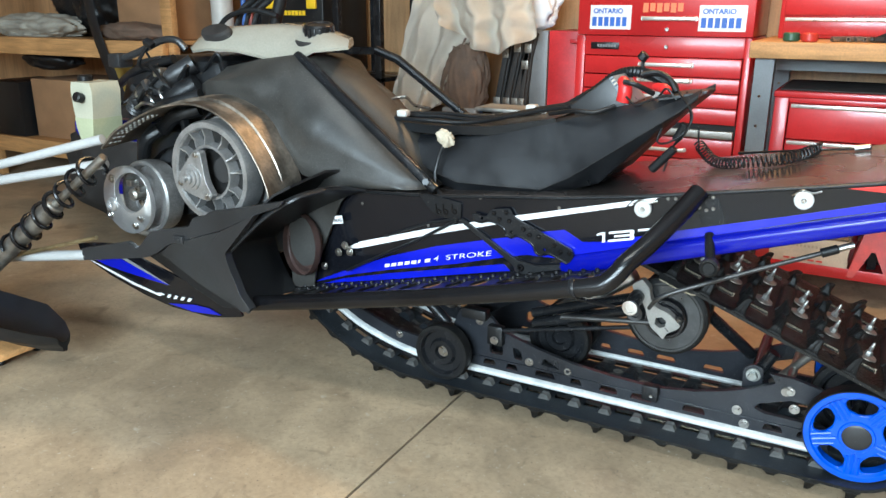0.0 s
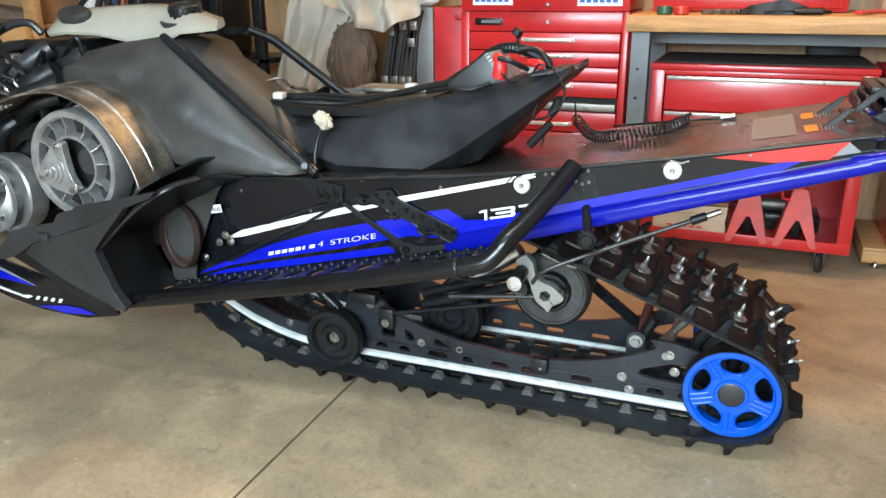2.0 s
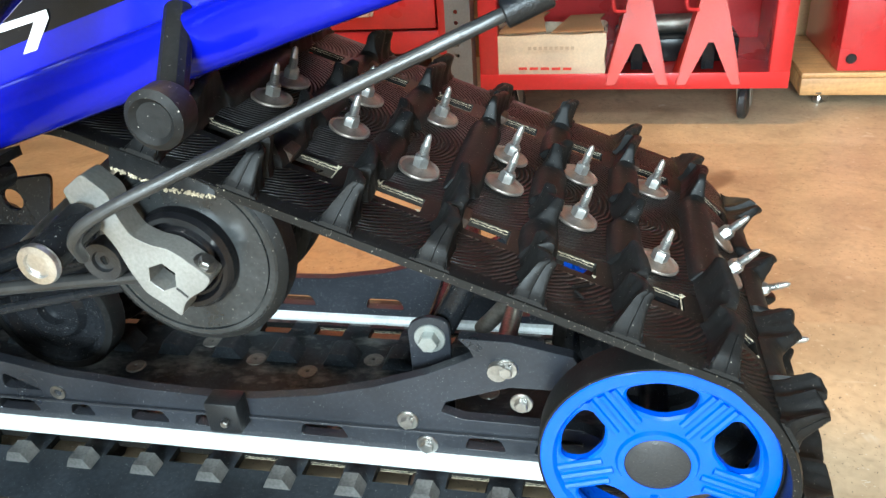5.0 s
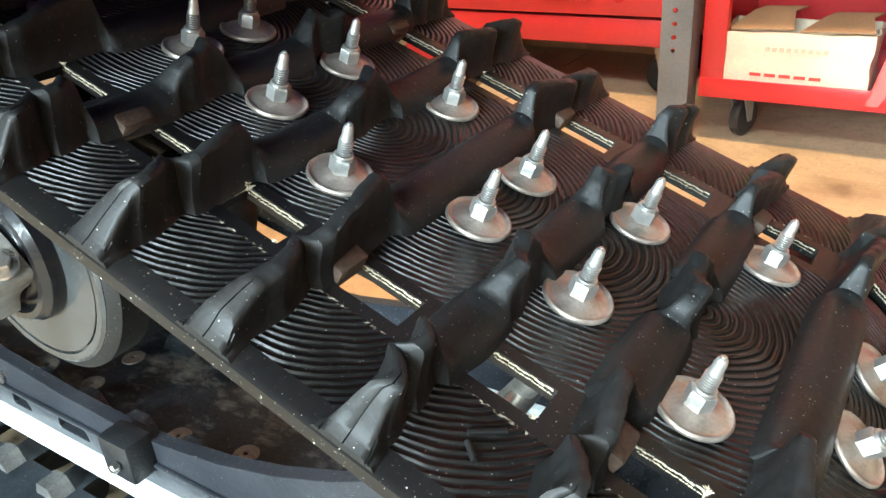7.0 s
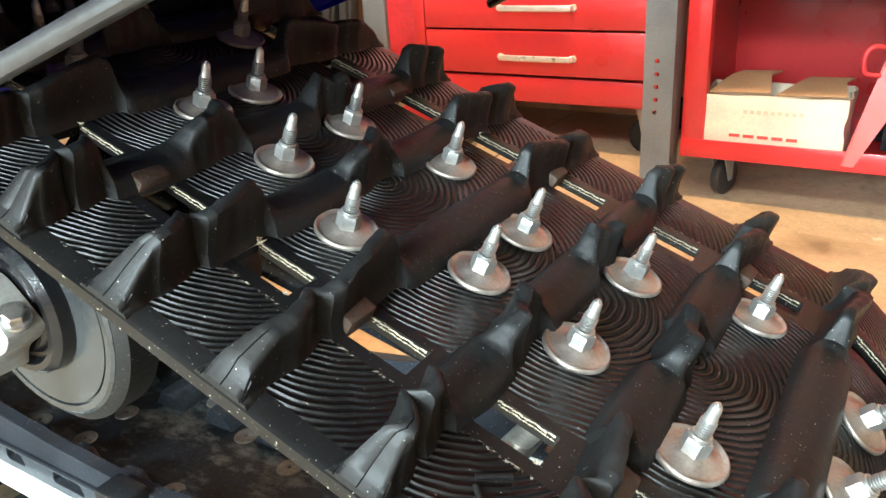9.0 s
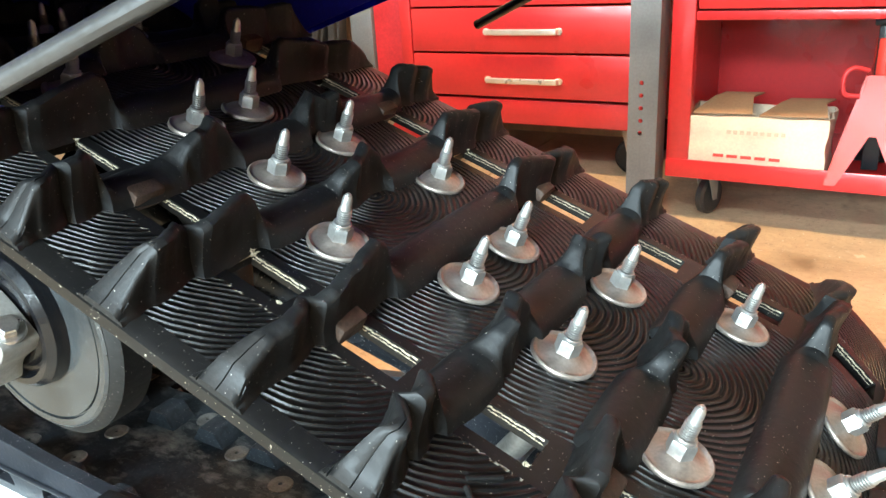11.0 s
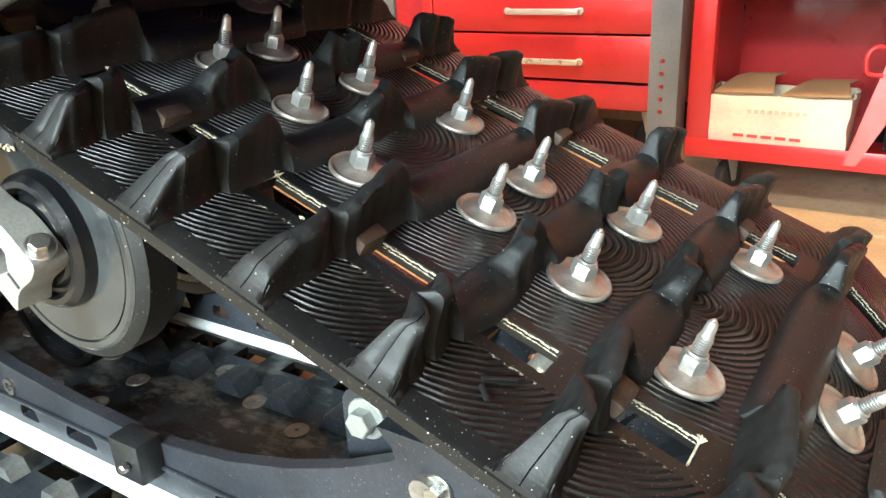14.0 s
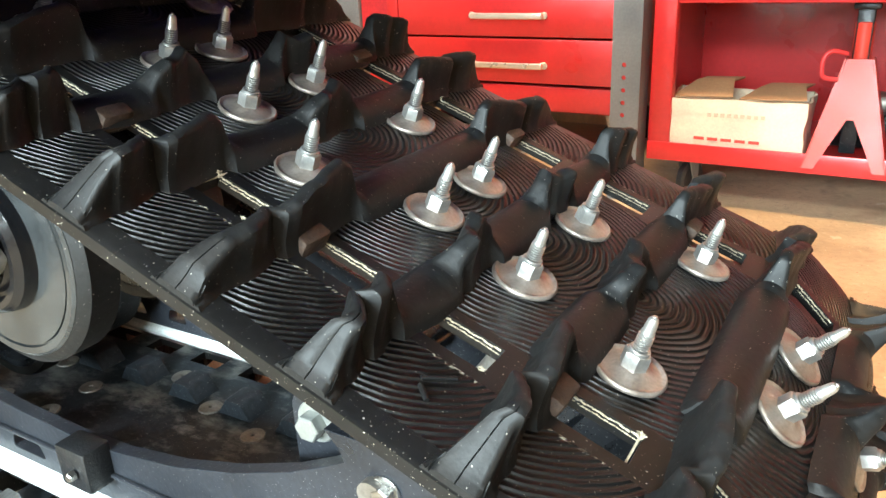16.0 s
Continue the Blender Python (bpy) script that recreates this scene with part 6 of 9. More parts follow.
sweep(bm, smooth_path([(-0.515, 0.085, 0.730), (-0.512, 0.085, 0.748), (-0.514, 0.088, 0.764), (-0.526, 0.10, 0.774)], 5), [0.014, 0.0145, 0.015, 0.015, 0.015, 0.015, 0.015, 0.0145, 0.0145, 0.014, 0.0135, 0.013, 0.0125, 0.012, 0.010, 0.006], 12)
part("terminal_cover", bm, RED_RUBBER, BATT, "red rubber terminal cover")
bm = B()
sweep(bm, smooth_path([(-0.468, 0.14, 0.757), (-0.452, 0.13, 0.758), (-0.438, 0.12, 0.755), (-0.428, 0.115, 0.749)], 5), [0.006, 0.0075, 0.0085, 0.009, 0.009, 0.009, 0.0095, 0.0105, 0.011, 0.011, 0.0105, 0.010, 0.0095, 0.009, 0.007, 0.004], 12)
part("terminal_cover", bm, RED_RUBBER, BATT, "red rubber terminal cover")
bm = B()
box(bm, -0.47, -0.445, 0.135, 0.165, 0.735, 0.755, 0.004)
part("terminal_block", bm, WHITE_PLASTIC, BATT)
bm = B()
sweep(bm, smooth_path([(-0.70, 0.24, 0.685), (-0.62, 0.23, 0.734), (-0.575, 0.22, 0.768), (-0.53, 0.20, 0.782), (-0.485, 0.19, 0.777), (-0.455, 0.18, 0.767), (-0.437, 0.17, 0.756), (-0.430, 0.15, 0.742)], 12), [0.0112 if i % 2 else 0.0126 for i in range(85)], 10)
part("wiring", bm, BLACK_PLASTIC, SLED, "black taped wiring loom")
bm = B()
sweep(bm, smooth_path([(-0.66, 0.05, 0.700), (-0.60, 0.03, 0.712), (-0.555, 0.03, 0.712), (-0.52, 0.05, 0.725)], 6), 0.0045, 8)
part("wiring", bm, BLACK_PLASTIC, SLED, "black taped wiring loom")
bm = B()
sweep(bm, smooth_path([(-0.50, 0.15, 0.78), (-0.47, 0.16, 0.785), (-0.44, 0.15, 0.775), (-0.42, 0.14, 0.75)], 6), 0.006, 8)
part("wiring", bm, BLACK_PLASTIC, SLED, "black taped wiring loom")
bm = B()
sweep(bm, smooth_path([(-0.40, 0.06, 0.76), (-0.362, 0.02, 0.72), (-0.375, 0.02, 0.68), (-0.40, 0.05, 0.65), (-0.415, 0.06, 0.60)], 6), 0.0024, 8)
part("wiring", bm, BLACK_PLASTIC, SLED, "black taped wiring loom")
bm = B()
sweep(bm, smooth_path([(-0.39, 0.09, 0.755), (-0.37, 0.05, 0.70), (-0.40, 0.04, 0.665), (-0.43, 0.05, 0.66), (-0.42, 0.06, 0.70)], 6), 0.0022, 8)
part("wiring", bm, BLACK_PLASTIC, SLED, "black taped wiring loom")
for k, (a, b, c) in enumerate((((-0.512, 0.07, 0.772), (-0.485, 0.07, 0.766), (-0.458, 0.10, 0.748)), ((-0.505, 0.07, 0.742), (-0.480, 0.06, 0.728), (-0.450, 0.06, 0.742)), ((-0.445, 0.09, 0.742), (-0.425, 0.07, 0.762), (-0.405, 0.07, 0.742)), ((-0.455, 0.08, 0.738), (-0.43, 0.06, 0.748), (-0.41, 0.05, 0.752)))):
    bm = B()
    sweep(bm, smooth_path([a, b, c], 7), 0.0055 if k == 0 else 0.0022, 8)
    part("battery_lead", bm, GREY_PLASTIC if k == 3 else BLACK_PLASTIC, BATT)
bm = B()
rod(bm, (-0.44, 0.06, 0.600), (-0.395, 0.05, 0.650), 0.009, seg=12, bev=0.002)
part("connector", bm, BLACK_PLASTIC, SLED, "black plug")
bm = B()
rod(bm, (-0.395, 0.05, 0.665), (-0.378, 0.045, 0.70), 0.008, seg=12, bev=0.002)
part("connector", bm, BLACK_PLASTIC, SLED, "black plug")
bm = B()
rod(bm, (-0.515, 0.20, 0.808), (-0.505, 0.20, 0.821), 0.011, seg=12, bev=0.002)
rod(bm, (-0.51, 0.20, 0.778), (-0.51, 0.20, 0.808), 0.004, seg=10)
part("stud_knob", bm, BLACK_PLASTIC, SLED)
# cloth wad and lead on the seat's side
bm = B()
bmesh.ops.create_icosphere(bm, subdivisions=4, radius=0.022)
for v in bm.verts:
    c = v.co.copy()
    v.co *= 1 + 0.5 * noise.noise(c * 55) + 0.35 * noise.noise(c * 130)
    v.co = Vector((-0.890, 0.016, 0.634)) + Vector((v.co.x * 0.92, v.co.y * 0.55, v.co.z * 0.80))
WAD = part("tape_wad", bm, mat("masking_tape", (0.46, 0.40, 0.30), 0.8, 0, 0.15, 60, 0.1, 300, 0.3), SLED, "crumpled masking tape wad", 60)
bm = B()
sweep(bm, smooth_path([(-0.894, 0.012, 0.620), (-0.904, 0.008, 0.590), (-0.908, 0.0, 0.555), (-0.898, -0.010, 0.525), (-0.868, -0.020, 0.503)], 7), 0.0045, 8)
part("lead", bm, BLACK_PLASTIC, WAD)
for i in range(3):
    y = 0.06 + i * 0.05
    bm = B()
    sweep(bm, smooth_path([(-1.10, y + 0.02, 0.658), (-0.98, y + 0.03 * math.sin(i), 0.664), (-0.86, y + 0.02, 0.664), (-0.70, y + 0.01, 0.70), (-0.62, y, 0.715)], 8), 0.005, 8)
    part("tray_wiring", bm, BLACK_PLASTIC, SLED)
for p in ((-1.045, 0.09, 0.672), (-0.76, 0.20, 0.69)):
    bm = B()
    box(bm, p[0] - 0.013, p[0] + 0.013, p[1] - 0.012, p[1] + 0.012, p[2] - 0.008, p[2] + 0.008, 0.004)
    part("white_connector", bm, WHITE_PLASTIC, SLED, "white plastic wiring connector")
bm = B()
sweep(bm, smooth_path([(-1.10, 0.10, 0.665), (-1.12, 0.14, 0.69), (-1.09, 0.17, 0.70), (-1.05, 0.15, 0.685), (-1.0, 0.14, 0.68)], 7), 0.004, 8)
part("wire_hook", bm, STEEL, SLED)

# ---- fuel tank cover, nose cap, struts ----
def shell(secs, material, name, label, sub=0, smooth=40, parent=None):
    bm = B()
    loft(bm, secs)
    if sub:
        bmesh.ops.subdivide_edges(bm, edges=bm.edges[:], cuts=sub, use_grid_fill=True, smooth=0.35)
    return part(name, bm, material, parent or SLED, label, smooth)


tank_secs = []
for x, zt, zb, wt, wb in ((-1.60, 0.742, 0.690, 0.14, 0.20), (-1.55, 0.768, 0.680, 0.17, 0.235), (-1.42, 0.792, 0.665, 0.19, 0.250), (-1.30, 0.808, 0.590, 0.19, 0.255), (-1.24, 0.790, 0.525, 0.18, 0.255), (-1.15, 0.745, 0.507, 0.165, 0.250), (-1.05, 0.660, 0.508, 0.150, 0.240), (-0.96, 0.582, 0.512, 0.14, 0.230), (-0.915, 0.545, 0.518, 0.13, 0.20)):
    zm, zq = zb + (zt - zb) * 0.10, zb + (zt - zb) * (0.62 if x < -1.27 else 0.50)
    fold = {-1.42: 0.016, -1.30: -0.012, -1.24: 0.014, -1.15: 0.010, -1.05: 0.008}.get(x, 0.0)
    half = [(wb - 0.03, zb), (wb - 0.006, zb + 0.004), (wb, zm), (wb * 0.97 + fold * 0.4, zb + (zt - zb) * 0.22), (wb * 0.62 + wt * 0.38 + 0.016 + fold, zq), (wt + 0.012, zt - 0.02), (wt - 0.01, zt - 0.004), (wt * 0.5, zt)]
    kf = float(np.interp(x, [-1.42, -1.24, -0.96], [1.0, 0.30, 0.10]))
    drop = float(np.interp(x, [-1.42, -1.24, -1.05, -0.96], [0.0, 0.045, 0.05, 0.02]))
    tank_secs.append([(x, YC - a, b) for a, b in half] + [(x, YC + a * kf, b - drop * (b - zb) / (zt - zb)) for a, b in reversed(half)])
shell(tank_secs, TANK, "fuel_tank", "dusty black moulded fuel tank", 1, 60)

hood = []
for x, zt, zb, w in ((-1.700, 0.826, 0.802, 0.10), (-1.670, 0.846, 0.796, 0.13), (-1.600, 0.864, 0.804, 0.150), (-1.50, 0.870, 0.803, 0.158), (-1.40, 0.874, 0.788, 0.160), (-1.318, 0.870, 0.779, 0.160), (-1.255, 0.862, 0.809, 0.158), (-1.20, 0.855, 0.814, 0.150), (-1.158, 0.842, 0.818, 0.135)):
    half = [(w, zb), (w + 0.003, zb + 0.006), (w * 0.97, zb + (zt - zb) * 0.35), (w * 0.66, zt - (zt - zb) * 0.14), (w * 0.50, zt - 0.002), (w * 0.2, zt)]
    w0 = 0.72
    hood.append([(x, 0.137 - a * w0, b) for a, b in half] + [(x, 0.137 + a * w0, b) for a, b in reversed(half)])
hood = [[(x - (0.62 * max(0.0, y - 0.03) * min(1.0, max(0.0, (x + 1.42) / 0.20))), y, z) for x, y, z in r] for r in hood]
HOOD = shell(hood, GREY_HOOD, "console_cover", "beige-grey console cover", 0, 28)
bm = B()
CAP = frame_on((-1.285, 0.090, 0.838), (0.06, -0.16, 1))
lathe(bm, [(0, 0.034), (0.026, 0.034), (0.028, 0.037), (0.033, 0.037), (0.036, 0.033), (0.037, 0.0), (0, 0.0)], CAP, 32)
FILLER = part("filler_cap", bm, BLACK_PLASTIC, HOOD, "black ribbed filler cap")
bm = B()
box(bm, 0.035, 0.0395, -0.004, 0.004, 0.002, 0.030, 0.001)
GRIP = mesh_of(bm, "grip_rib", BLACK_PLASTIC)
for k in range(16):
    piece("grip_rib", GRIP, FILLER, CAP @ pose(0, 0, 0, 0, 0, 22.5 * k))
bm = B()
lathe(bm, [(0.0, -0.004), (0.050, 0.0), (0.058, 0.004), (0.062, 0.001), (0.060, -0.02)], CAP, 32)
part("filler_recess", bm, DARK_LINER, HOOD)
# raised dark disc; its colour stands for the shaded inside of an opening
bm = B()
lathe(bm, [(0, 0.004), (0.030, 0.004), (0.034, 0.0), (0.034, -0.02)], frame_on((-1.590, 0.050, 0.852), (-0.10, -0.55, 0.80)) @ Matrix.Diagonal((1.7, 0.8, 1.6, 1)), 24)
part("opening_disc", bm, DARK_LINER, HOOD)
bm = B()
loft(bm, [[(-1.375, 0.087, 0.8635), (-1.369, 0.087, 0.8635), (-1.369, 0.087, 0.8615), (-1.375, 0.087, 0.8615)], [(-1.330, 0.0335, 0.813), (-1.316, 0.0335, 0.813), (-1.316, 0.036, 0.811), (-1.330, 0.036, 0.811)], [(-1.322, 0.0285, 0.784), (-1.306, 0.0285, 0.784), (-1.306, 0.031, 0.784), (-1.322, 0.031, 0.784)]])
part("white_stripe", bm, WHITE_DECAL, HOOD)
for y in (0.02, 0.36):
    bm = B()
    sweep(bm, [(-1.30, y, 0.80), (-1.24, y - 0.02 * (1 if y < 0.19 else -1), 0.775), (-0.888, -0.032 if y < 0.19 else 0.412, 0.526)], 0.0125, 12)
    part("frame_strut", bm, BLACK_METAL, SLED, "black tubular frame strut")
bm = B()
sweep(bm, [(-1.45, 0.33, 0.775), (-1.30, 0.33, 0.694), (-1.17, 0.33, 0.622)], 0.011, 12)
part("steering_post", bm, CAST_DARK, SLED, "worn grey metal steering post behind the tank")
bm = B()
lathe(bm, [(0, 0), (0.006, 0), (0.006, 0.012), (0.008, 0.013), (0.008, 0.017), (0, 0.017)], frame_on((-0.905, -0.042, 0.545), (0.3, -1, 0.2)), 6)
part("strut_bolt", bm, BLACK_METAL, SLED)

# ---- footwell and nose side panels ----
bm = B()
plate(bm, rnd_poly([(-1.30, 0.232), (-1.235, 0.232), (-1.22, 0.30), (-1.14, 0.47), (-1.10, 0.512), (-1.20, 0.515), (-1.30, 0.47)], 0.01, 3), [], -0.046, -0.040)
part("footwell_back", bm, TANK, SLED, "black footwell plate")
# toe box: dark walls behind a thin grey rim
rim = smooth_path([(-1.128, -0.130, 0.519), (-1.148, -0.205, 0.512), (-1.224, -0.222, 0.462), (-1.311, -0.235, 0.382), (-1.325, -0.240, 0.363), (-1.307, -0.244, 0.308), (-1.276, -0.248, 0.256), (-1.262, -0.250, 0.236)], 6)
bm = B()
back = [Vector((p.x - 0.02 + 0.10 * max(0, (p.z - 0.40) / 0.14), -0.050, p.z - 0.012)) for p in rim]
loft(bm, [[p, p * 0.5 + q * 0.5 + Vector((-0.012, 0, 0.006)), q, q + Vector((-0.006, 0, 0.004)), p * 0.5 + q * 0.5 + Vector((-0.016, 0, 0.011)), p + Vector((-0.004, 0, 0.004))] for p, q in zip(rim, back)])
part("toe_box", bm, BLACK_PLASTIC, SLED, "black moulded toe box", 60)
bm = B()
sweep(bm, rim, 0.011, 10, 0.5)
part("footwell_rim", bm, GREY_PLASTIC, SLED, "dusty grey plastic footwell rim")
bm = B()
loft(bm, [[(x, -0.226, z), (x, -0.10, z + 0.012), (x + 0.01, -0.05, z + 0.006), (x + 0.01, -0.05, z), (x, -0.10, z + 0.006), (x, -0.226, z - 0.006)] for x, z in ((-1.42, 0.425), (-1.32, 0.452), (-1.24, 0.480), (-1.19, 0.520), (-1.14, 0.546))])
part("footwell_ledge", bm, GREY_PLASTIC, SLED, "dusty ledge above the footwell", 40)
bm = B()
lathe(bm, [(0.105, 0.0), (0.108, 0.03), (0.100, 0.034), (0.094, 0.03), (0.090, 0.06), (0.05, 0.09), (0.0, 0.10)], frame_on((-1.250, -0.075, 0.355), (-0.25, -1, 0.08)) @ Matrix.Diagonal((0.62, 0.72, -0.5, 1)), 40)
part("exhaust_duct", bm, mat("dark_brown_duct", (0.050, 0.030, 0.026), 0.35, 0, 0.4, 12, 0.2, 100, 0.1), SLED, "dark brown round duct in the footwell")
bolts("footwell_bolt", [(-1.13, -0.048, 0.365), (-1.118, -0.046, 0.35), (-1.15, -0.047, 0.345), (-1.20, -0.04, 0.30)], r=0.006, washer=0.010)


def side_panel(pts, y0, y1, material, name, label, bev=0.004, dy=None):
    bm = B()
    plate(bm, rnd_poly(pts, 0.008, 3), [], y0, y1, bev)
    if dy:
        for v in bm.verts:
            v.co.y += dy(v.co.x, v.co.z)
    return part(name, bm, material, SLED, label, 35)


bow = lambda x, z: 0.10 * max(0, (-1.45 - x)) ** 1.3 + 0.25 * max(0, 0.30 - z)
PAN = side_panel([(-1.905, 0.300), (-1.905, 0.262), (-1.80, 0.222), (-1.66, 0.190), (-1.56, 0.178), (-1.42, 0.180), (-1.31, 0.205), (-1.32, 0.235), (-1.60, 0.300), (-1.75, 0.325)], -0.245, -0.238, GLOSS_BLACK, "belly_pan", "black and blue lower nose panel", 0.002, bow)


def pan_decal(pts, material, label=""):
    bm = B()
    plate(bm, pts, [], -0.2468, -0.2462)
    for v in bm.verts:
        v.co.y += bow(v.co.x, v.co.z)
    return part("decal", bm, material, PAN, label, 0)


pan_decal([(-1.885, 0.268), (-1.86, 0.283), (-1.80, 0.290), (-1.72, 0.290), (-1.60, 0.262), (-1.545, 0.247), (-1.62, 0.248), (-1.72, 0.250), (-1.80, 0.254)], BLUE_DECAL)
pan_decal([(-1.74, 0.299), (-1.70, 0.300), (-1.54, 0.248), (-1.60, 0.258)], GREY_DECAL)
pan_decal([(-1.89, 0.258), (-1.80, 0.236), (-1.70, 0.215), (-1.60, 0.203), (-1.575, 0.213), (-1.585, 0.216), (-1.61, 0.211), (-1.70, 0.224), (-1.80, 0.245)], WHITE_DECAL)
for i in range(4):
    x = -1.570 + 0.026 * i
    pan_decal([(x, 0.206 + 0.002 * i), (x + 0.012, 0.207 + 0.002 * i), (x + 0.024, 0.219 + 0.002 * i), (x + 0.012, 0.218 + 0.002 * i)], WHITE_DECAL)
pan_decal([(-1.57, 0.188), (-1.48, 0.184), (-1.38, 0.195), (-1.42, 0.208), (-1.47, 0.207)], BLUE_DECAL)
side_panel([(-1.60, 0.318), (-1.232, 0.473), (-1.325, 0.377), (-1.332, 0.341), (-1.27, 0.238), (-1.36, 0.225), (-1.45, 0.258), (-1.55, 0.298)], -0.233, -0.224, BLACK_PLASTIC, "nose_side", "black nose side behind the trim panels", 0.002)
UP = side_panel([(-1.846, 0.301), (-1.665, 0.346), (-1.63, 0.331), (-1.574, 0.386), (-1.441, 0.416), (-1.425, 0.44), (-1.381, 0.453), (-1.37, 0.462), (-1.268, 0.484), (-1.148, 0.514), (-1.158, 0.5), (-1.227, 0.473), (-1.336, 0.422), (-1.517, 0.36), (-1.561, 0.331), (-1.603, 0.314), (-1.672, 0.301), (-1.845, 0.268)], -0.242, -0.226, GREY_PLASTIC, "upper_trim", "dusty grey stepped trim along the nose", 0.003)
side_panel([(-1.541, 0.336), (-1.509, 0.362), (-1.336, 0.421), (-1.397, 0.362), (-1.289, 0.234), (-1.418, 0.279)], -0.246, -0.234, SCUFFED, "nose_wedge", "scuffed black angular nose wedge panel", 0.004)
side_panel([(-1.32, 0.427), (-1.215, 0.478), (-1.312, 0.375), (-1.306, 0.352), (-1.273, 0.277), (-1.245, 0.248), (-1.277, 0.238), (-1.385, 0.365)], -0.262, -0.240, GREY_PLASTIC, "nose_blade", "grey angular blade panel before the footwell", 0.006)
bm = B()
box(bm, -1.487, -1.455, -0.252, -0.226, 0.372, 0.392, 0.003), box(bm, -1.478, -1.464, -0.254, -0.250, 0.377, 0.387, 0.002)
part("trim_clip", bm, GREY_PLASTIC, UP, "small square fastener tab")

# ---- clutches and guard ----
def spoked_clutch():
    c = Vector((-1.428, -0.12, 0.535))
    m = frame_on(c, (0, -1, 0))
    bm = B()
    lathe(bm, [(0.123, 0.0), (0.123, 0.048), (0.120, 0.056), (0.108, 0.056), (0.104, 0.050), (0.103, 0.030), (0.100, 0.0)], m, 64)
    cl = part("driven_clutch", bm, CAST, SLED, "grey cast spoked driven clutch")
    # face behind the fins, coloured dark for the shaded gaps
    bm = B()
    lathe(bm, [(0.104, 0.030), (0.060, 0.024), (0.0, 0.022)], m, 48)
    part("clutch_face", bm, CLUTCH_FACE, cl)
    bm = B()
    lathe(bm, [(0.058, 0.024), (0.058, 0.050), (0.061, 0.053), (0.066, 0.053), (0.068, 0.046), (0.069, 0.024)], m, 48)
    part("hub_ring", bm, CAST, cl)
    bm = B()
    loft(bm, [[(r, 0.0034, 0.026), (r, 0.0016, 0.026 + h), (r, -0.0016, 0.026 + h), (r, -0.0034, 0.026)] for r, h in ((0.066, 0.030), (0.085, 0.024), (0.105, 0.030))])
    fin = mesh_of(bm, "fin", CAST)
    for k in range(12):
        piece("fin", fin, cl, m @ pose(0, 0, 0, 0, 0, 30 * k + (5 if k % 3 == 0 else 0)))
    bm = B()
    h = c + Vector((-0.042, 0, -0.012))
    arm = rnd_poly([(c.x - 0.030, c.z + 0.052), (c.x - 0.006, c.z + 0.056), (c.x - 0.004, c.z + 0.030), (c.x + 0.004, c.z - 0.020), (c.x + 0.024, c.z - 0.050), (c.x + 0.008, c.z - 0.066), (c.x - 0.040, c.z - 0.056), (c.x - 0.085, c.z - 0.040), (c.x - 0.088, c.z - 0.016), (c.x - 0.066, c.z + 0.012)], 0.014, 4)
    plate(bm, arm, [], c.y - 0.072, c.y - 0.054, 0.005)
    mm = frame_on((h.x, c.y - 0.070, h.z), (0, -1, 0))
    lathe(bm, [(0.032, 0.0), (0.030, 0.006), (0.024, 0.007), (0.023, 0.011), (0.015, 0.012), (0.0145, 0.018), (0.008, 0.019), (0.0075, 0.030), (0, 0.030)], mm, 32)
    part("clutch_hub", bm, CAST, cl, "cast hub arm with a shaft nut")
    bolts("clutch_bolt", [(c.x - 0.020, c.y - 0.072, c.z + 0.044), (c.x + 0.008, c.y - 0.072, c.z - 0.053), (c.x - 0.076, c.y - 0.072, c.z - 0.028)], r=0.0055, washer=0.008)
    bm = B()
    lathe(bm, [(0.0, 0.030), (0.030, 0.030), (0.034, 0.022)], frame_on(c + Vector((0.022, 0, 0.004)), (0, -1, 0)), 28)
    part("spring_cup", bm, DARK_LINER, cl)
    bm = B()
    lathe(bm, [(0.125, -0.03), (0.128, -0.02), (0.06, -0.015), (0.0, -0.012)], m, 40)
    part("clutch_sheave", bm, CAST, cl)


spoked_clutch()


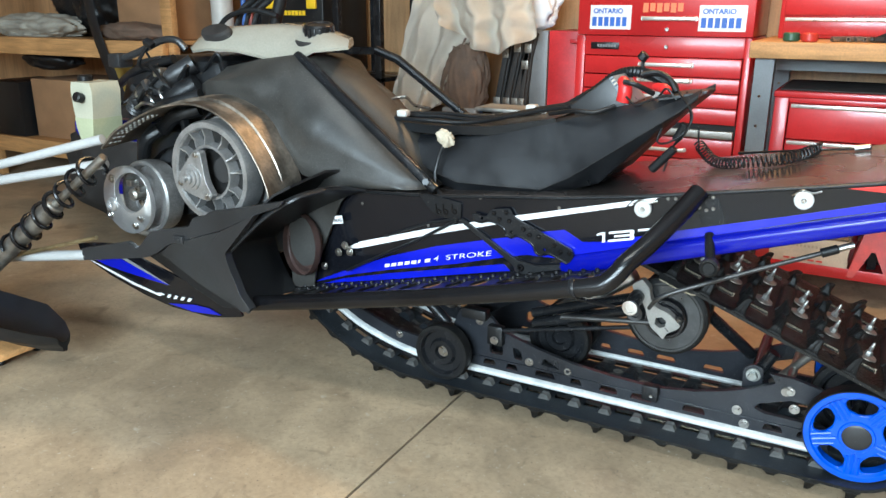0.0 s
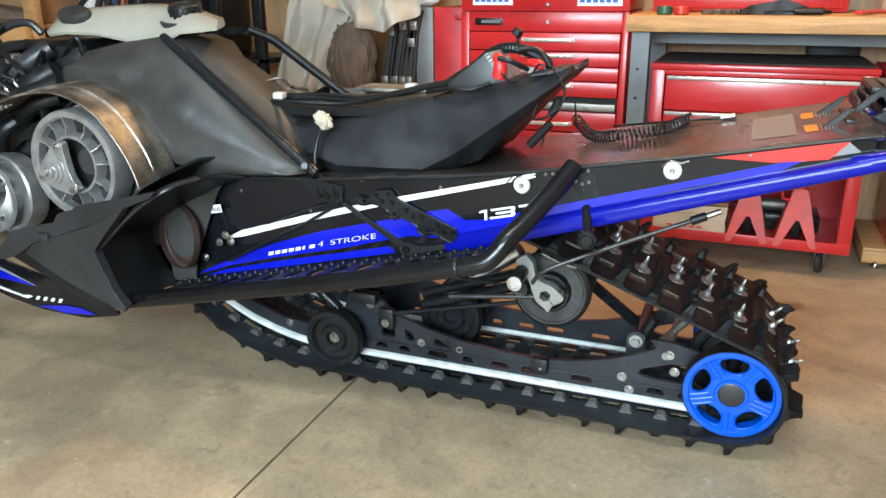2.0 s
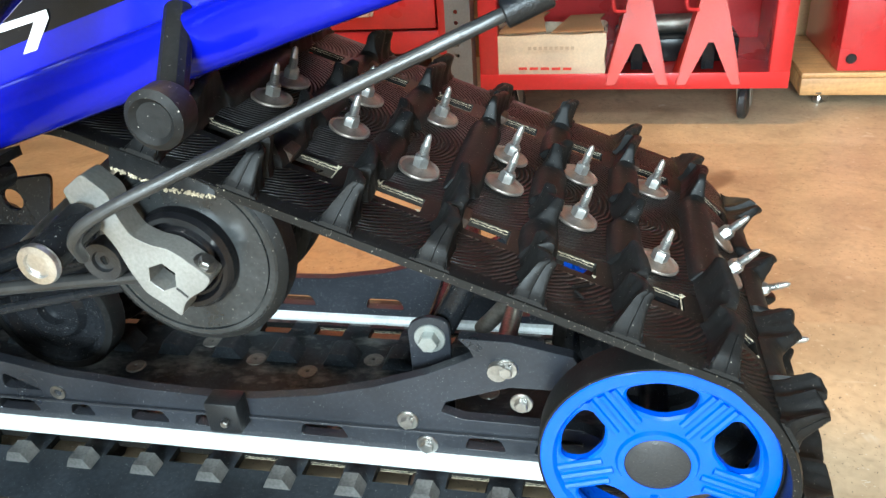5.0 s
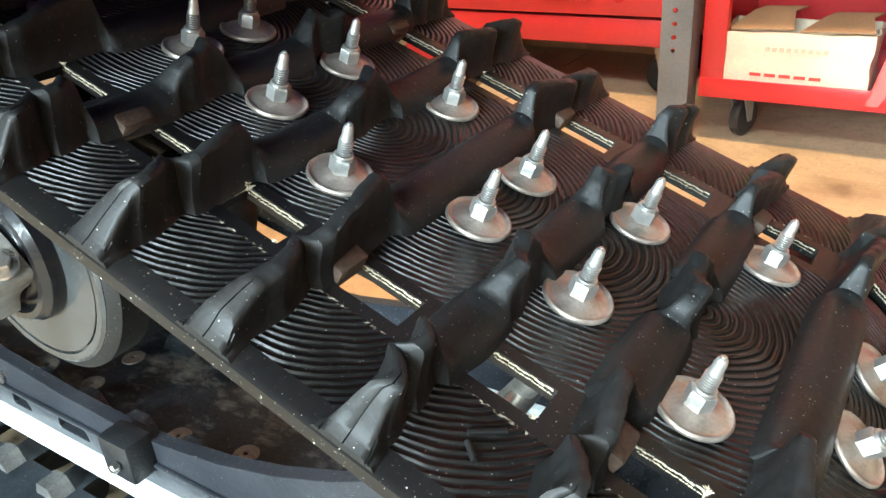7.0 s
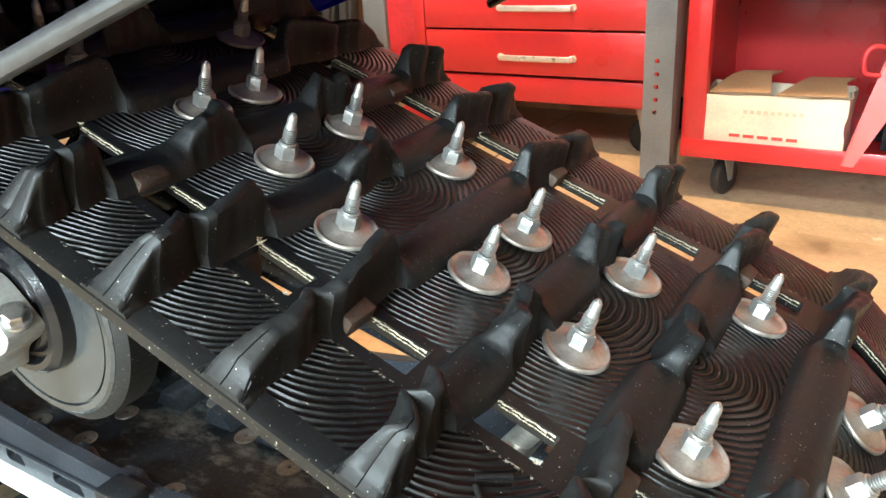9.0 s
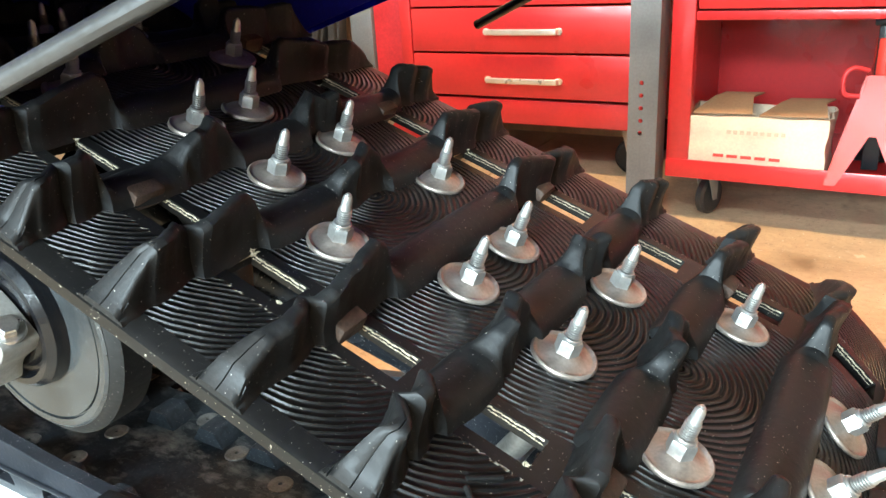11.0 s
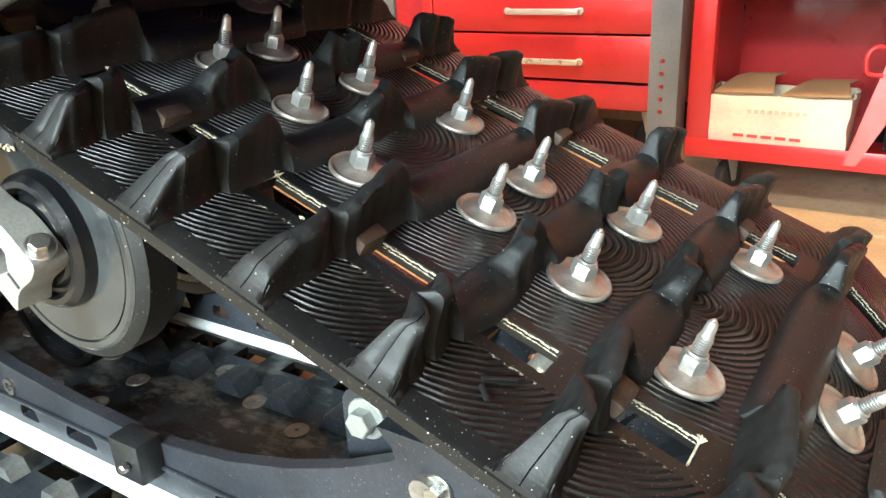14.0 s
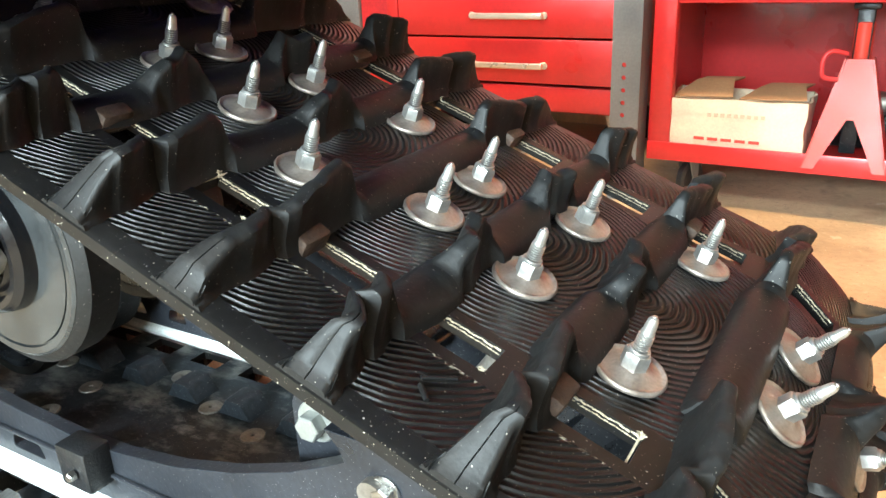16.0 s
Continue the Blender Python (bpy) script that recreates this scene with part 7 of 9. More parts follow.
def drive_clutch():
    c = Vector((-1.732, -0.115, 0.430))
    m = frame_on(c, (-0.08, -1, 0.03))
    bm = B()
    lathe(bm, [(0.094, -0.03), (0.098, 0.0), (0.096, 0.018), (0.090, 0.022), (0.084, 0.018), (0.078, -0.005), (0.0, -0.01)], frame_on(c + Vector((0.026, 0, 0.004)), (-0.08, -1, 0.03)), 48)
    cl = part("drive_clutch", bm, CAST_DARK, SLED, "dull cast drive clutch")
    # domed cover with a round bite out of it
    bm = B()
    cx, cz = c.x - 0.016, c.z - 0.004
    plate(bm, circle(cx, cz, 0.090, 56), [circle(cx + 0.030, cz + 0.026, 0.052, 36)], c.y - 0.062, c.y - 0.048, 0.004)
    for v in bm.verts:
        r2 = ((v.co.x - cx) ** 2 + (v.co.z - cz) ** 2) / 0.090 ** 2
        v.co.y += 0.018 * r2 * r2
    cover = part("clutch_cover", bm, POLISHED, cl, "polished aluminium clutch cover", 40)
    bm = B()
    lathe(bm, [(0.020, 0.052), (0.018, 0.064), (0.012, 0.066), (0.011, 0.060), (0.0, 0.060)], frame_on((cx - 0.040, c.y, cz - 0.012), (0, -1, 0)), 28)
    part("cover_boss", bm, POLISHED, cover)
    bolts("cover_bolt", [(cx - 0.030, c.y - 0.058, cz + 0.058), (cx + 0.052, c.y - 0.050, cz - 0.040), (cx + 0.030, c.y - 0.050, cz - 0.062), (cx - 0.062, c.y - 0.052, cz - 0.044)], r=0.0065, washer=0.012)
    bm = B()
    lathe(bm, [(0.016, 0.0), (0.016, 0.045), (0.010, 0.050), (0, 0.050)], frame_on(c + Vector((0.010, 0, 0.014)), (0, -1, 0)), 20)
    part("clutch_shaft", bm, DULL_STEEL, cl)
    for dx, dz in ((0.028, 0.030), (0.036, -0.004), (0.0, 0.044)):
        bm = B()
        box(bm, c.x + dx - 0.010, c.x + dx + 0.010, c.y - 0.046, c.y - 0.020, c.z + dz - 0.008, c.z + dz + 0.008, 0.003)
        part("clutch_weight", bm, STEEL, cl)
    bm = B()
    lathe(bm, [(0.090, 0.03), (0.095, 0.0), (0.04, -0.02), (0, -0.02)], frame_on((c.x + 0.095, c.y + 0.06, c.z + 0.045), (0.1, -1, 0)), 40)
    part("inner_sheave", bm, GREY_PLASTIC, cl)


drive_clutch()
bm = B()
arcline = smooth_path([(-1.800, 0, 0.560), (-1.745, 0, 0.606), (-1.67, 0, 0.642), (-1.58, 0, 0.676), (-1.49, 0, 0.692), (-1.42, 0, 0.686), (-1.345, 0, 0.652), (-1.285, 0, 0.585), (-1.252, 0, 0.520), (-1.245, 0, 0.480)], 6)
loft(bm, [[p + Vector((0, -0.175, 0)), p + Vector((0, -0.055, 0.010)), p + Vector((0, -0.055, 0.014)), p + Vector((0, -0.120, 0.012)), p + Vector((0, -0.122, 0.005)), p + Vector((0, -0.175, 0.004))] for p in arcline])
GUARD = part("clutch_guard", bm, COPPER, SLED, "heat-tinted steel band guard over the clutches", 40)
bm = B()
sweep(bm, [p + Vector((0, -0.176, 0.002)) for p in arcline], 0.0028, 8)
part("guard_lip", bm, COPPER, GUARD)
# pale discs whose colour stands for light through the guard's perforations
bm = B()
lathe(bm, [(0, 0.0), (0.0042, 0.0), (0.0042, 0.001), (0, 0.001)], Matrix(), 8)
HOLE = mesh_of(bm, "pale_guard_disc", HYFAX)
for i in range(10):
    for j in range(3):
        x = -1.775 + i * 0.0165
        z = float(np.interp(x, [-1.80, -1.745, -1.67, -1.58], [0.560, 0.606, 0.642, 0.676]))
        piece("pale_guard_disc", HOLE, GUARD, frame_on((x, -0.166 + j * 0.014, z - 0.0035), (0.55, 0, -0.8)))

# ---- engine bay clutter behind the clutches ----
rng = random.Random(11)
for nm, q in (("engine_block", (-1.86, -1.30, -0.03, 0.40, 0.30, 0.60, 0.03)), ("airbox", (-1.83, -1.56, 0.03, 0.36, 0.585, 0.785, 0.04)), ("radiator", (-1.95, -1.75, 0.06, 0.40, 0.40, 0.70, 0.03))):
    bm = B()
    box(bm, *q)
    part(nm, bm, BLACK_PLASTIC, SLED, "dark %s in the engine bay" % nm.replace("_", " "), 40)
for p, q, r in (((-1.98, 0.05, 0.70), (-1.72, 0.02, 0.78), 0.012), ((-1.78, -0.02, 0.64), (-1.62, 0.0, 0.72), 0.028), ((-1.72, -0.04, 0.60), (-1.60, -0.02, 0.66), 0.020), ((-1.86, 0.0, 0.62), (-1.74, -0.02, 0.74), 0.015), ((-1.80, -0.05, 0.50), (-1.72, -0.05, 0.60), 0.018), ((-1.70, -0.06, 0.66), (-1.56, -0.05, 0.70), 0.016)):
    mid = (Vector(p) + Vector(q)) / 2 + Vector((rng.uniform(-0.02, 0.02), -0.02, rng.uniform(-0.02, 0.03)))
    bm = B()
    sweep(bm, smooth_path([p, mid, q], 8), r, 12)
    part("hose", bm, BLACK_PLASTIC, SLED, "black rubber hose")
bm = B()
boot = smooth_path([(-1.830, -0.03, 0.640), (-1.800, -0.03, 0.672), (-1.747, -0.02, 0.705), (-1.693, 0.0, 0.742), (-1.655, 0.03, 0.770)], 8)
sweep(bm, boot, [0.030 if i < 8 and i % 2 else 0.026 for i in range(len(boot))], 16)
BOOT = part("intake_boot", bm, GREY_PLASTIC, SLED, "dusty ribbed black intake boot")
for k in (9, 13):
    bm = B()
    lathe(bm, [(0.0262, 0), (0.0278, 0.001), (0.0278, 0.007), (0.0262, 0.008)], frame_on(boot[k], boot[k + 1] - boot[k]), 24)
    part("band_clamp", bm, STEEL, BOOT)
bm = B()
loft(bm, [[(x, y, z0), (x, y - 0.01, (z0 + z1) / 2), (x + 0.01, y, z1), (x + 0.01, 0.14, z1), (x, 0.14, z0)] for x, y, z0, z1 in ((-1.935, 0.03, 0.62, 0.71), (-1.900, 0.02, 0.60, 0.745), (-1.855, 0.02, 0.60, 0.775), (-1.800, 0.03, 0.62, 0.785), (-1.765, 0.05, 0.65, 0.77))])
part("coolant_bracket", bm, BLACK_PLASTIC, SLED, "black moulded bracket beside the reservoir", 25)
for i in range(26):
    a = Vector((rng.uniform(-1.84, -1.58), rng.uniform(-0.03, 0.07), rng.uniform(0.64, 0.76)))
    b = a + Vector((rng.uniform(-0.12, 0.12), rng.uniform(-0.05, 0.05), rng.uniform(-0.08, 0.08)))
    c2 = (a + b) / 2 + Vector((rng.uniform(-0.05, 0.05), -0.02, rng.uniform(-0.04, 0.06)))
    bm = B()
    sweep(bm, smooth_path([a, c2, b], 7), rng.uniform(0.003, 0.0055), 7)
    part("cable", bm, BLACK_PLASTIC, SLED, "thin black cable")
    if i % 2:
        bm = B()
        box(bm, -0.014, 0.014, -0.009, 0.009, -0.008, 0.008, 0.002, Matrix.Translation(b) @ pose(0, 0, 0, rng.uniform(0, 90), rng.uniform(0, 90), rng.uniform(0, 90)))
        part("connector", bm, GREY_PLASTIC if i % 4 == 1 else BLACK_PLASTIC, SLED)
bm = B()
sweep(bm, smooth_path([(-1.99, 0.06, 0.765), (-1.90, 0.06, 0.79), (-1.82, 0.07, 0.822), (-1.77, 0.08, 0.825), (-1.745, 0.09, 0.80)], 7), 0.010, 10)
box(bm, -2.01, -1.96, 0.04, 0.09, 0.745, 0.785, 0.006)
part("brake_hose", bm, GREY_PLASTIC, SLED)
bm = B()
sweep(bm, smooth_path([(-1.78, -0.07, 0.655), (-1.74, -0.075, 0.672), (-1.70, -0.07, 0.665)], 5), 0.005, 8)
for x in (-1.70, -1.735):
    lathe(bm, [(0.024, 0), (0.026, 0.004), (0.024, 0.008)], frame_on((x, -0.035, 0.69 + (x + 1.7) * 0.4), (0.5, 0, 0.3)), 20)
box(bm, -1.74, -1.71, -0.04, -0.01, 0.735, 0.76, 0.005)
part("hose_clamps", bm, STEEL, SLED)
for x, r in ((-1.66, 0.009), (-1.63, 0.006), (-1.60, 0.008)):
    bm = B()
    sweep(bm, smooth_path([(x, 0.20, 0.85), (x + 0.02, 0.21, 0.905), (x + 0.06, 0.22, 0.94), (x + 0.10, 0.22, 1.02)], 7), r, 9)
    part("bar_cable", bm, BLACK_PLASTIC, SLED, "black handlebar cable")
bm = B()
rod(bm, (-1.56, 0.24, 0.85), (-1.50, 0.24, 1.0), 0.017, seg=14)
part("handlebar_stem", bm, BLACK_PLASTIC, SLED, "black handlebar stem")
bm = B()
sweep(bm, smooth_path([(-1.70, 0.16, 0.84), (-1.66, 0.17, 0.885), (-1.58, 0.18, 0.905), (-1.50, 0.19, 0.89)], 7), 0.007, 9)
part("bar_cable", bm, BLACK_PLASTIC, SLED, "black handlebar cable")
# coolant reservoir
bm = B()
loft(bm, [[(x0, -0.14, z), (x1, -0.14, z), (x1, -0.05, z), (x0, -0.05, z)] for x0, x1, z in ((-1.918, -1.878, 0.562), (-1.932, -1.870, 0.600), (-1.940, -1.862, 0.66), (-1.942, -1.858, 0.700), (-1.936, -1.864, 0.722))])
bevel(bm, 0.014, 3)
RES = part("reservoir", bm, FLUID, SLED, "milky plastic coolant reservoir half full", 50)
bm = B()
loft(bm, [[(x0, -0.1415, z), (x1, -0.1415, z), (x1, -0.0485, z), (x0, -0.0485, z)] for x0, x1, z in ((-1.9195, -1.8765, 0.5605), (-1.9335, -1.8685, 0.600), (-1.9365, -1.8655, 0.628))])
bevel(bm, 0.012, 3)
part("coolant", bm, mat("green_coolant", (0.40, 0.42, 0.27), 0.4, 0, 0.1, 10, 0.05, 200, 0.05), RES, "pale green coolant showing through", 50)
bm = B()
rod(bm, (-1.897, -0.14, 0.680), (-1.897, -0.162, 0.688), 0.0135, seg=20, bev=0.003)
part("reservoir_cap", bm, BLACK_PLASTIC, RES)
bm = B()
rod(bm, (-1.93, -0.10, 0.72), (-1.93, -0.10, 0.738), 0.020, seg=20, bev=0.003)
part("reservoir_lid", bm, BLACK_PLASTIC, RES)

# front suspension: white arms, coil-over, ski on a dolly
for p, q, r in (((-1.80, -0.17, 0.585), (-2.42, -0.32, 0.425), 0.0125), ((-1.76, -0.20, 0.530), (-2.40, -0.34, 0.405), 0.0125), ((-1.80, -0.22, 0.285), (-2.42, -0.34, 0.21), 0.014)):
    bm = B()
    rod(bm, p, q, r, seg=16)
    part("wishbone", bm, WHITE_TUBE, SLED, "white tubular front wishbone")
bm = B()
rod(bm, (-1.70, -0.25, 0.56), (-2.06, -0.33, 0.27), 0.011, seg=14)
rod(bm, (-1.86, -0.286, 0.431), (-2.10, -0.34, 0.235), 0.024, seg=20, bev=0.004)
DAMP = part("front_damper", bm, DULL_STEEL, SLED, "front coil-over shock absorber")
bm = B()
pts = []
ax0, ax1 = Vector((-1.72, -0.255, 0.545)), Vector((-2.02, -0.322, 0.300))
d = (ax1 - ax0).normalized()
s = d.cross(Vector((0, 1, 0))).normalized()
u = s.cross(d)
for i in range(110):
    a = i * 2 * math.pi / 14
    pts.append(ax0 + (ax1 - ax0) * i / 109 + 0.031 * (math.cos(a) * s + math.sin(a) * u))
sweep(bm, pts, 0.0052, 8)
part("coil_spring", bm, TUBE_BLACK, DAMP, "black coil spring")
bm = B()
rod(bm, (-1.78, -0.24, 0.34), (-2.30, -0.36, 0.20), 0.006, seg=10)
rod(bm, (-2.16, -0.35, 0.235), (-2.32, -0.38, 0.20), 0.013, seg=12)
part("tie_bar", bm, mat("brassy_steel", (0.42, 0.33, 0.18), 0.4, 0.9, 0.2, 40, 0.1, 300, 0.1), SLED, "brassy steering tie bar")
bm = B()
rod(bm, (-2.34, -0.34, 0.46), (-2.30, -0.34, 0.12), 0.03, seg=18, bev=0.005)
part("spindle", bm, BLUE, SLED, "blue ski spindle")


def ski():
    bm = B()
    secs = []
    for x, z, w in ((-1.80, 0.075, 0.02), (-1.86, 0.068, 0.05), (-1.98, 0.062, 0.085), (-2.3, 0.060, 0.09), (-2.7, 0.062, 0.09), (-3.0, 0.10, 0.085), (-3.2, 0.20, 0.06)):
        c = -0.36
        half = [(w, z + 0.02 + w * 0.55), (w * 0.85, z + 0.01 + w * 0.12), (w * 0.4, z), (w * 0.25, z - 0.012)]
        inner = [(w * 0.25, z + 0.014), (w * 0.75, z + 0.022 + w * 0.12)]
        secs.append([(x, c - a, b) for a, b in half] + [(x, c + a, b) for a, b in reversed(half)] + [(x, c + a, b) for a, b in reversed(inner)] + [(x, c - a, b) for a, b in inner])
    loft(bm, secs)
    return part("ski", bm, BLACK_PLASTIC, SLED, "black plastic ski with raised edges", 35)


ski()
bm = B()
box(bm, -1.935, -1.86, 0.17, 0.20, 0.30, 0.40, 0.005)
part("nose_bulkhead", bm, BLACK_METAL, SLED)
bm = B()
box(bm, -2.10, -1.93, 0.05, 0.30, 0.36, 0.40, 0.02), box(bm, -2.15, -1.86, 0.0, 0.08, 0.54, 0.60, 0.02)
part("blue_frame", bm, BLUE, SLED, "blue front frame member")

# ==== along the back wall ====
def pull(bm, x0, x1, y, z):
    """A flat strap pull with bent feet and screw eyes, on a face that looks to -y."""
    sweep(bm, smooth_path([(x0, y, z), (x0 + 0.012, y - 0.004, z), (x0 + 0.020, y - 0.018, z), (x1 - 0.020, y - 0.018, z), (x1 - 0.012, y - 0.004, z), (x1, y, z)], 4), 0.0075, 8, 0.45, up=(0, 1, 0))
    for x in (x0 + 0.004, x1 - 0.004):
        lathe(bm, [(0, 0.003), (0.008, 0.003), (0.009, 0.0)], frame_on((x, y - 0.002, z), (0, -1, 0)), 12)


def caster(bm, x, y, z0, r, yaw=0.0):
    m = Matrix.Translation((x, y, z0)) @ pose(0, 0, 0, 0, 0, yaw)
    t = bmesh.new()
    lathe(t, [(0, -0.010), (r * 0.85, -0.010), (r, -0.006), (r, 0.006), (r * 0.85, 0.010), (0, 0.010)], frame_on((0.012, 0, r), (0, 1, 0)), 24)
    merge(bm, t, m)


def fork(bm, x, y, z0, r, top, yaw=0.0):
    m = Matrix.Translation((x, y, z0)) @ pose(0, 0, 0, 0, 0, yaw)
    t = bmesh.new()
    for s in (-1, 1):
        plate(t, [(-0.016, top), (0.02, top), (0.018, r * 0.8), (0.006, r * 0.8)], [], s * 0.015 - 0.0012, s * 0.015 + 0.0012)
    box(t, -0.02, 0.024, -0.018, 0.018, top - 0.003, top, 0.001)
    merge(bm, t, m)


def drawer(parent, x0, x1, z0, z1, y, material, strip=False, pull_x=None, pull_z=None, label="red drawer front"):
    bm = B()
    box(bm, x0, x1, y, y + 0.016, z0, z1, 0.003)
    d = part("drawer", bm, material, parent, label)
    bm = B()
    if strip:
        box(bm, x0 + 0.004, x1 - 0.004, y - 0.012, y + 0.004, z1 - 0.014, z1 - 0.001, 0.003)
    else:
        pull(bm, pull_x[0], pull_x[1], y, pull_z)
    part("handle", bm, HANDLE, d, "pale metal drawer pull")
    return d


def panels(name, rows, material, parent, label=""):
    """Flat boards and sheets, each a part of its own."""
    for q in rows:
        bm = B()
        box(bm, *q)
        part(name, bm, material, parent, label)


def casters(parent, places, r, top, yaw, wheel_mat, fork_mat, base):
    for x, y in places:
        bm = B()
        fork(bm, x, y, base, r, top, yaw)
        fk = part("caster_fork", bm, fork_mat, parent)
        bm = B()
        caster(bm, x, y, base, r, yaw)
        part("caster_wheel", bm, wheel_mat, fk)


# ---- tall red roller chest with its top box ----
C1Y = 1.587
CH1 = thing("tool_chest", (-0.80, 1.8, BACK_FLOOR), "tall red steel tool chest with chrome drawer pulls", "tool chest")
x0, x1 = -1.145, -0.478
panels("panel", ((x0, x0 + 0.035, C1Y + 0.002, 1.96, 0.055, 0.81, 0.003), (x1 - 0.025, x1, C1Y + 0.002, 1.96, 0.055, 0.81, 0.003), (x0 + 0.035, x1 - 0.025, 1.94, 1.96, 0.055, 0.81), (x0 + 0.035, x1 - 0.025, C1Y + 0.02, 1.94, 0.055, 0.07), (x0 + 0.035, x1 - 0.025, C1Y + 0.004, C1Y + 0.05, 0.060, 0.120, 0.003), (x0 + 0.035, x1 - 0.025, C1Y + 0.004, 1.94, 0.735, 0.81, 0.003)), RED_PAINT, CH1, "red enamelled chest panel")
bm = B()
box(bm, x0 + 0.004, x1 + 0.0, C1Y - 0.006, 1.96, 0.812, 1.16, 0.004)
TB = part("top_box", bm, RED_PAINT, CH1, "red top box")
pull_x = (-0.886, -0.680)
for z0, z1, pz in ((0.664, 0.732, 0.706), (0.608, 0.660, 0.648), (0.552, 0.604, 0.587), (0.490, 0.548, 0.533), (0.352, 0.432, 0.384), (0.239, 0.347, 0.290), (0.127, 0.234, 0.171)):
    drawer(CH1, x0 + 0.039, x1 - 0.029, z0, z1, C1Y, RED_PAINT, False, pull_x, pz)
# dark sheet added behind the gap between drawers, standing for the shade inside
bm = B()
box(bm, x0 + 0.039, x1 - 0.029, C1Y + 0.03, C1Y + 0.04, 0.434, 0.490)
part("gap_shade", bm, DARK_LINER, CH1)
bm = B()
box(bm, x0 + 0.045, x1 - 0.033, C1Y - 0.004, C1Y + 0.028, 0.437, 0.466, 0.002)
part("tray", bm, DULL_STEEL, CH1, "grey pulled-out tray")
bm = B()
pull(bm, pull_x[0], pull_x[1], C1Y - 0.006, 0.876)
part("handle", bm, HANDLE, TB)
for z in (0.836, 0.771, 1.0):
    bm = B()
    lathe(bm, [(0, 0.004), (0.006, 0.004), (0.008, 0.002), (0.0085, 0.0)], frame_on((-0.788, C1Y - 0.006 if z > 0.8 else C1Y + 0.004, z), (0, -1, 0)), 16)
    part("lock", bm, STEEL, CH1)
bm = B()
box(bm, -1.085, -0.970, C1Y + 0.001, C1Y + 0.0045, 0.758, 0.785, 0.001)
BADGE = part("badge", bm, BLACK_PLASTIC, CH1, "small black badge with pale bars")
bm = B()
for i in range(7):
    box(bm, -1.058 + i * 0.011, -1.050 + i * 0.011, C1Y - 0.0005, C1Y + 0.0012, 0.766, 0.777)
part("badge_bars", bm, GREY_DECAL, BADGE)


def reg_plate(x0, x1, z0, z1, y):
    bm = B()
    box(bm, x0, x1, y - 0.0016, y, z0, z1)
    p = part("registration_decal", bm, WHITE_DECAL, CH1, "white registration decal with blue bars", 0)
    text_mesh("ONTARIO", 0.026, Matrix.Translation((x0 + 0.012, y - 0.0022, z1 - 0.030)) @ pose(0, 0, 0, 90, 0, 0), PRINT_BLUE, "lettering", p)
    w = (x1 - x0 - 0.02) / 6
    for i in range(6):
        bm = B()
        box(bm, x0 + 0.009 + i * w, x0 + 0.009 + i * w + w * 0.74, y - 0.0028, y - 0.0016, z0 + 0.012, z1 - 0.044)
        part("number_bar", bm, PRINT_BLUE, p, "", 0)


reg_plate(-1.091, -0.928, 0.834, 0.924, C1Y - 0.006)
reg_plate(-0.674, -0.506, 0.832, 0.924, C1Y - 0.006)
bm = B()
for i in range(6):
    box(bm, -0.884 + i * 0.026, -0.864 + i * 0.026, C1Y - 0.0075, C1Y - 0.006, 0.898 + (0.004 if i % 2 else 0), 0.932, 0.0)
part("logo_bars", bm, mat("orange_print", (0.80, 0.20, 0.08), 0.5, 0, 0.05, 20, 0.03, 300, 0.0), TB, "orange logo shapes", 0)
casters(CH1, [(x, y) for x in (-1.10, -0.53) for y in (1.66, 1.90)], 0.045, 0.121, 0, RUBBER, DULL_STEEL, BACK_FLOOR)

# ---- workbench: timber top on blue-grey punched posts ----
WB = thing("workbench", (0.4, 1.6, BACK_FLOOR), "workbench with timber top on blue-grey punched steel posts", "workbench")
bm = B()
box(bm, -0.447, 1.45, 1.300, 1.98, 0.757, 0.810, 0.003)
part("worktop", bm, BENCH_WOOD, WB, "light timber bench top")


def post(x, y, top, w=0.060, lean=0.0):
    t = bmesh.new()
    n = 0
    holes = []
    for z in (0.117, 0.1425, 0.168, 0.1935, 0.219, 0.43, 0.53, 0.63):
        holes.append(circle(x - 0.004, z, 0.0048, 10))
    plate(t, [(x - w / 2, BACK_FLOOR), (x + w / 2, BACK_FLOOR), (x + w / 2, top), (x - w / 2, top)], holes[:30], y, y + 0.003)
    box(t, x + w / 2 - 0.003, x + w / 2, y + 0.003, y + 0.06, BACK_FLOOR, top)
    box(t, x - w / 2, x - w / 2 + 0.003, y + 0.003, y + 0.03, BACK_FLOOR, top)
    if lean:
        for v in t.verts:
            v.co.x += (v.co.z - BACK_FLOOR) * lean
    return t


for x, y in ((-0.400, 1.34), (0.832, 1.45), (-0.400, 1.90), (0.83, 1.90)):
    bm = B()
    merge(bm, post(x, y, 0.757, lean=-0.04 if x > 0.831 else 0.0))
    part("post", bm, GREY_STEEL, WB, "blue-grey punched steel post", 0)
bm = B()
box(bm, -0.445, 1.30, 1.62, 1.64, 0.70, 0.757), 
part("rear_rail", bm, GREY_STEEL, WB)

# clutter on the bench
rng = random.Random(3)


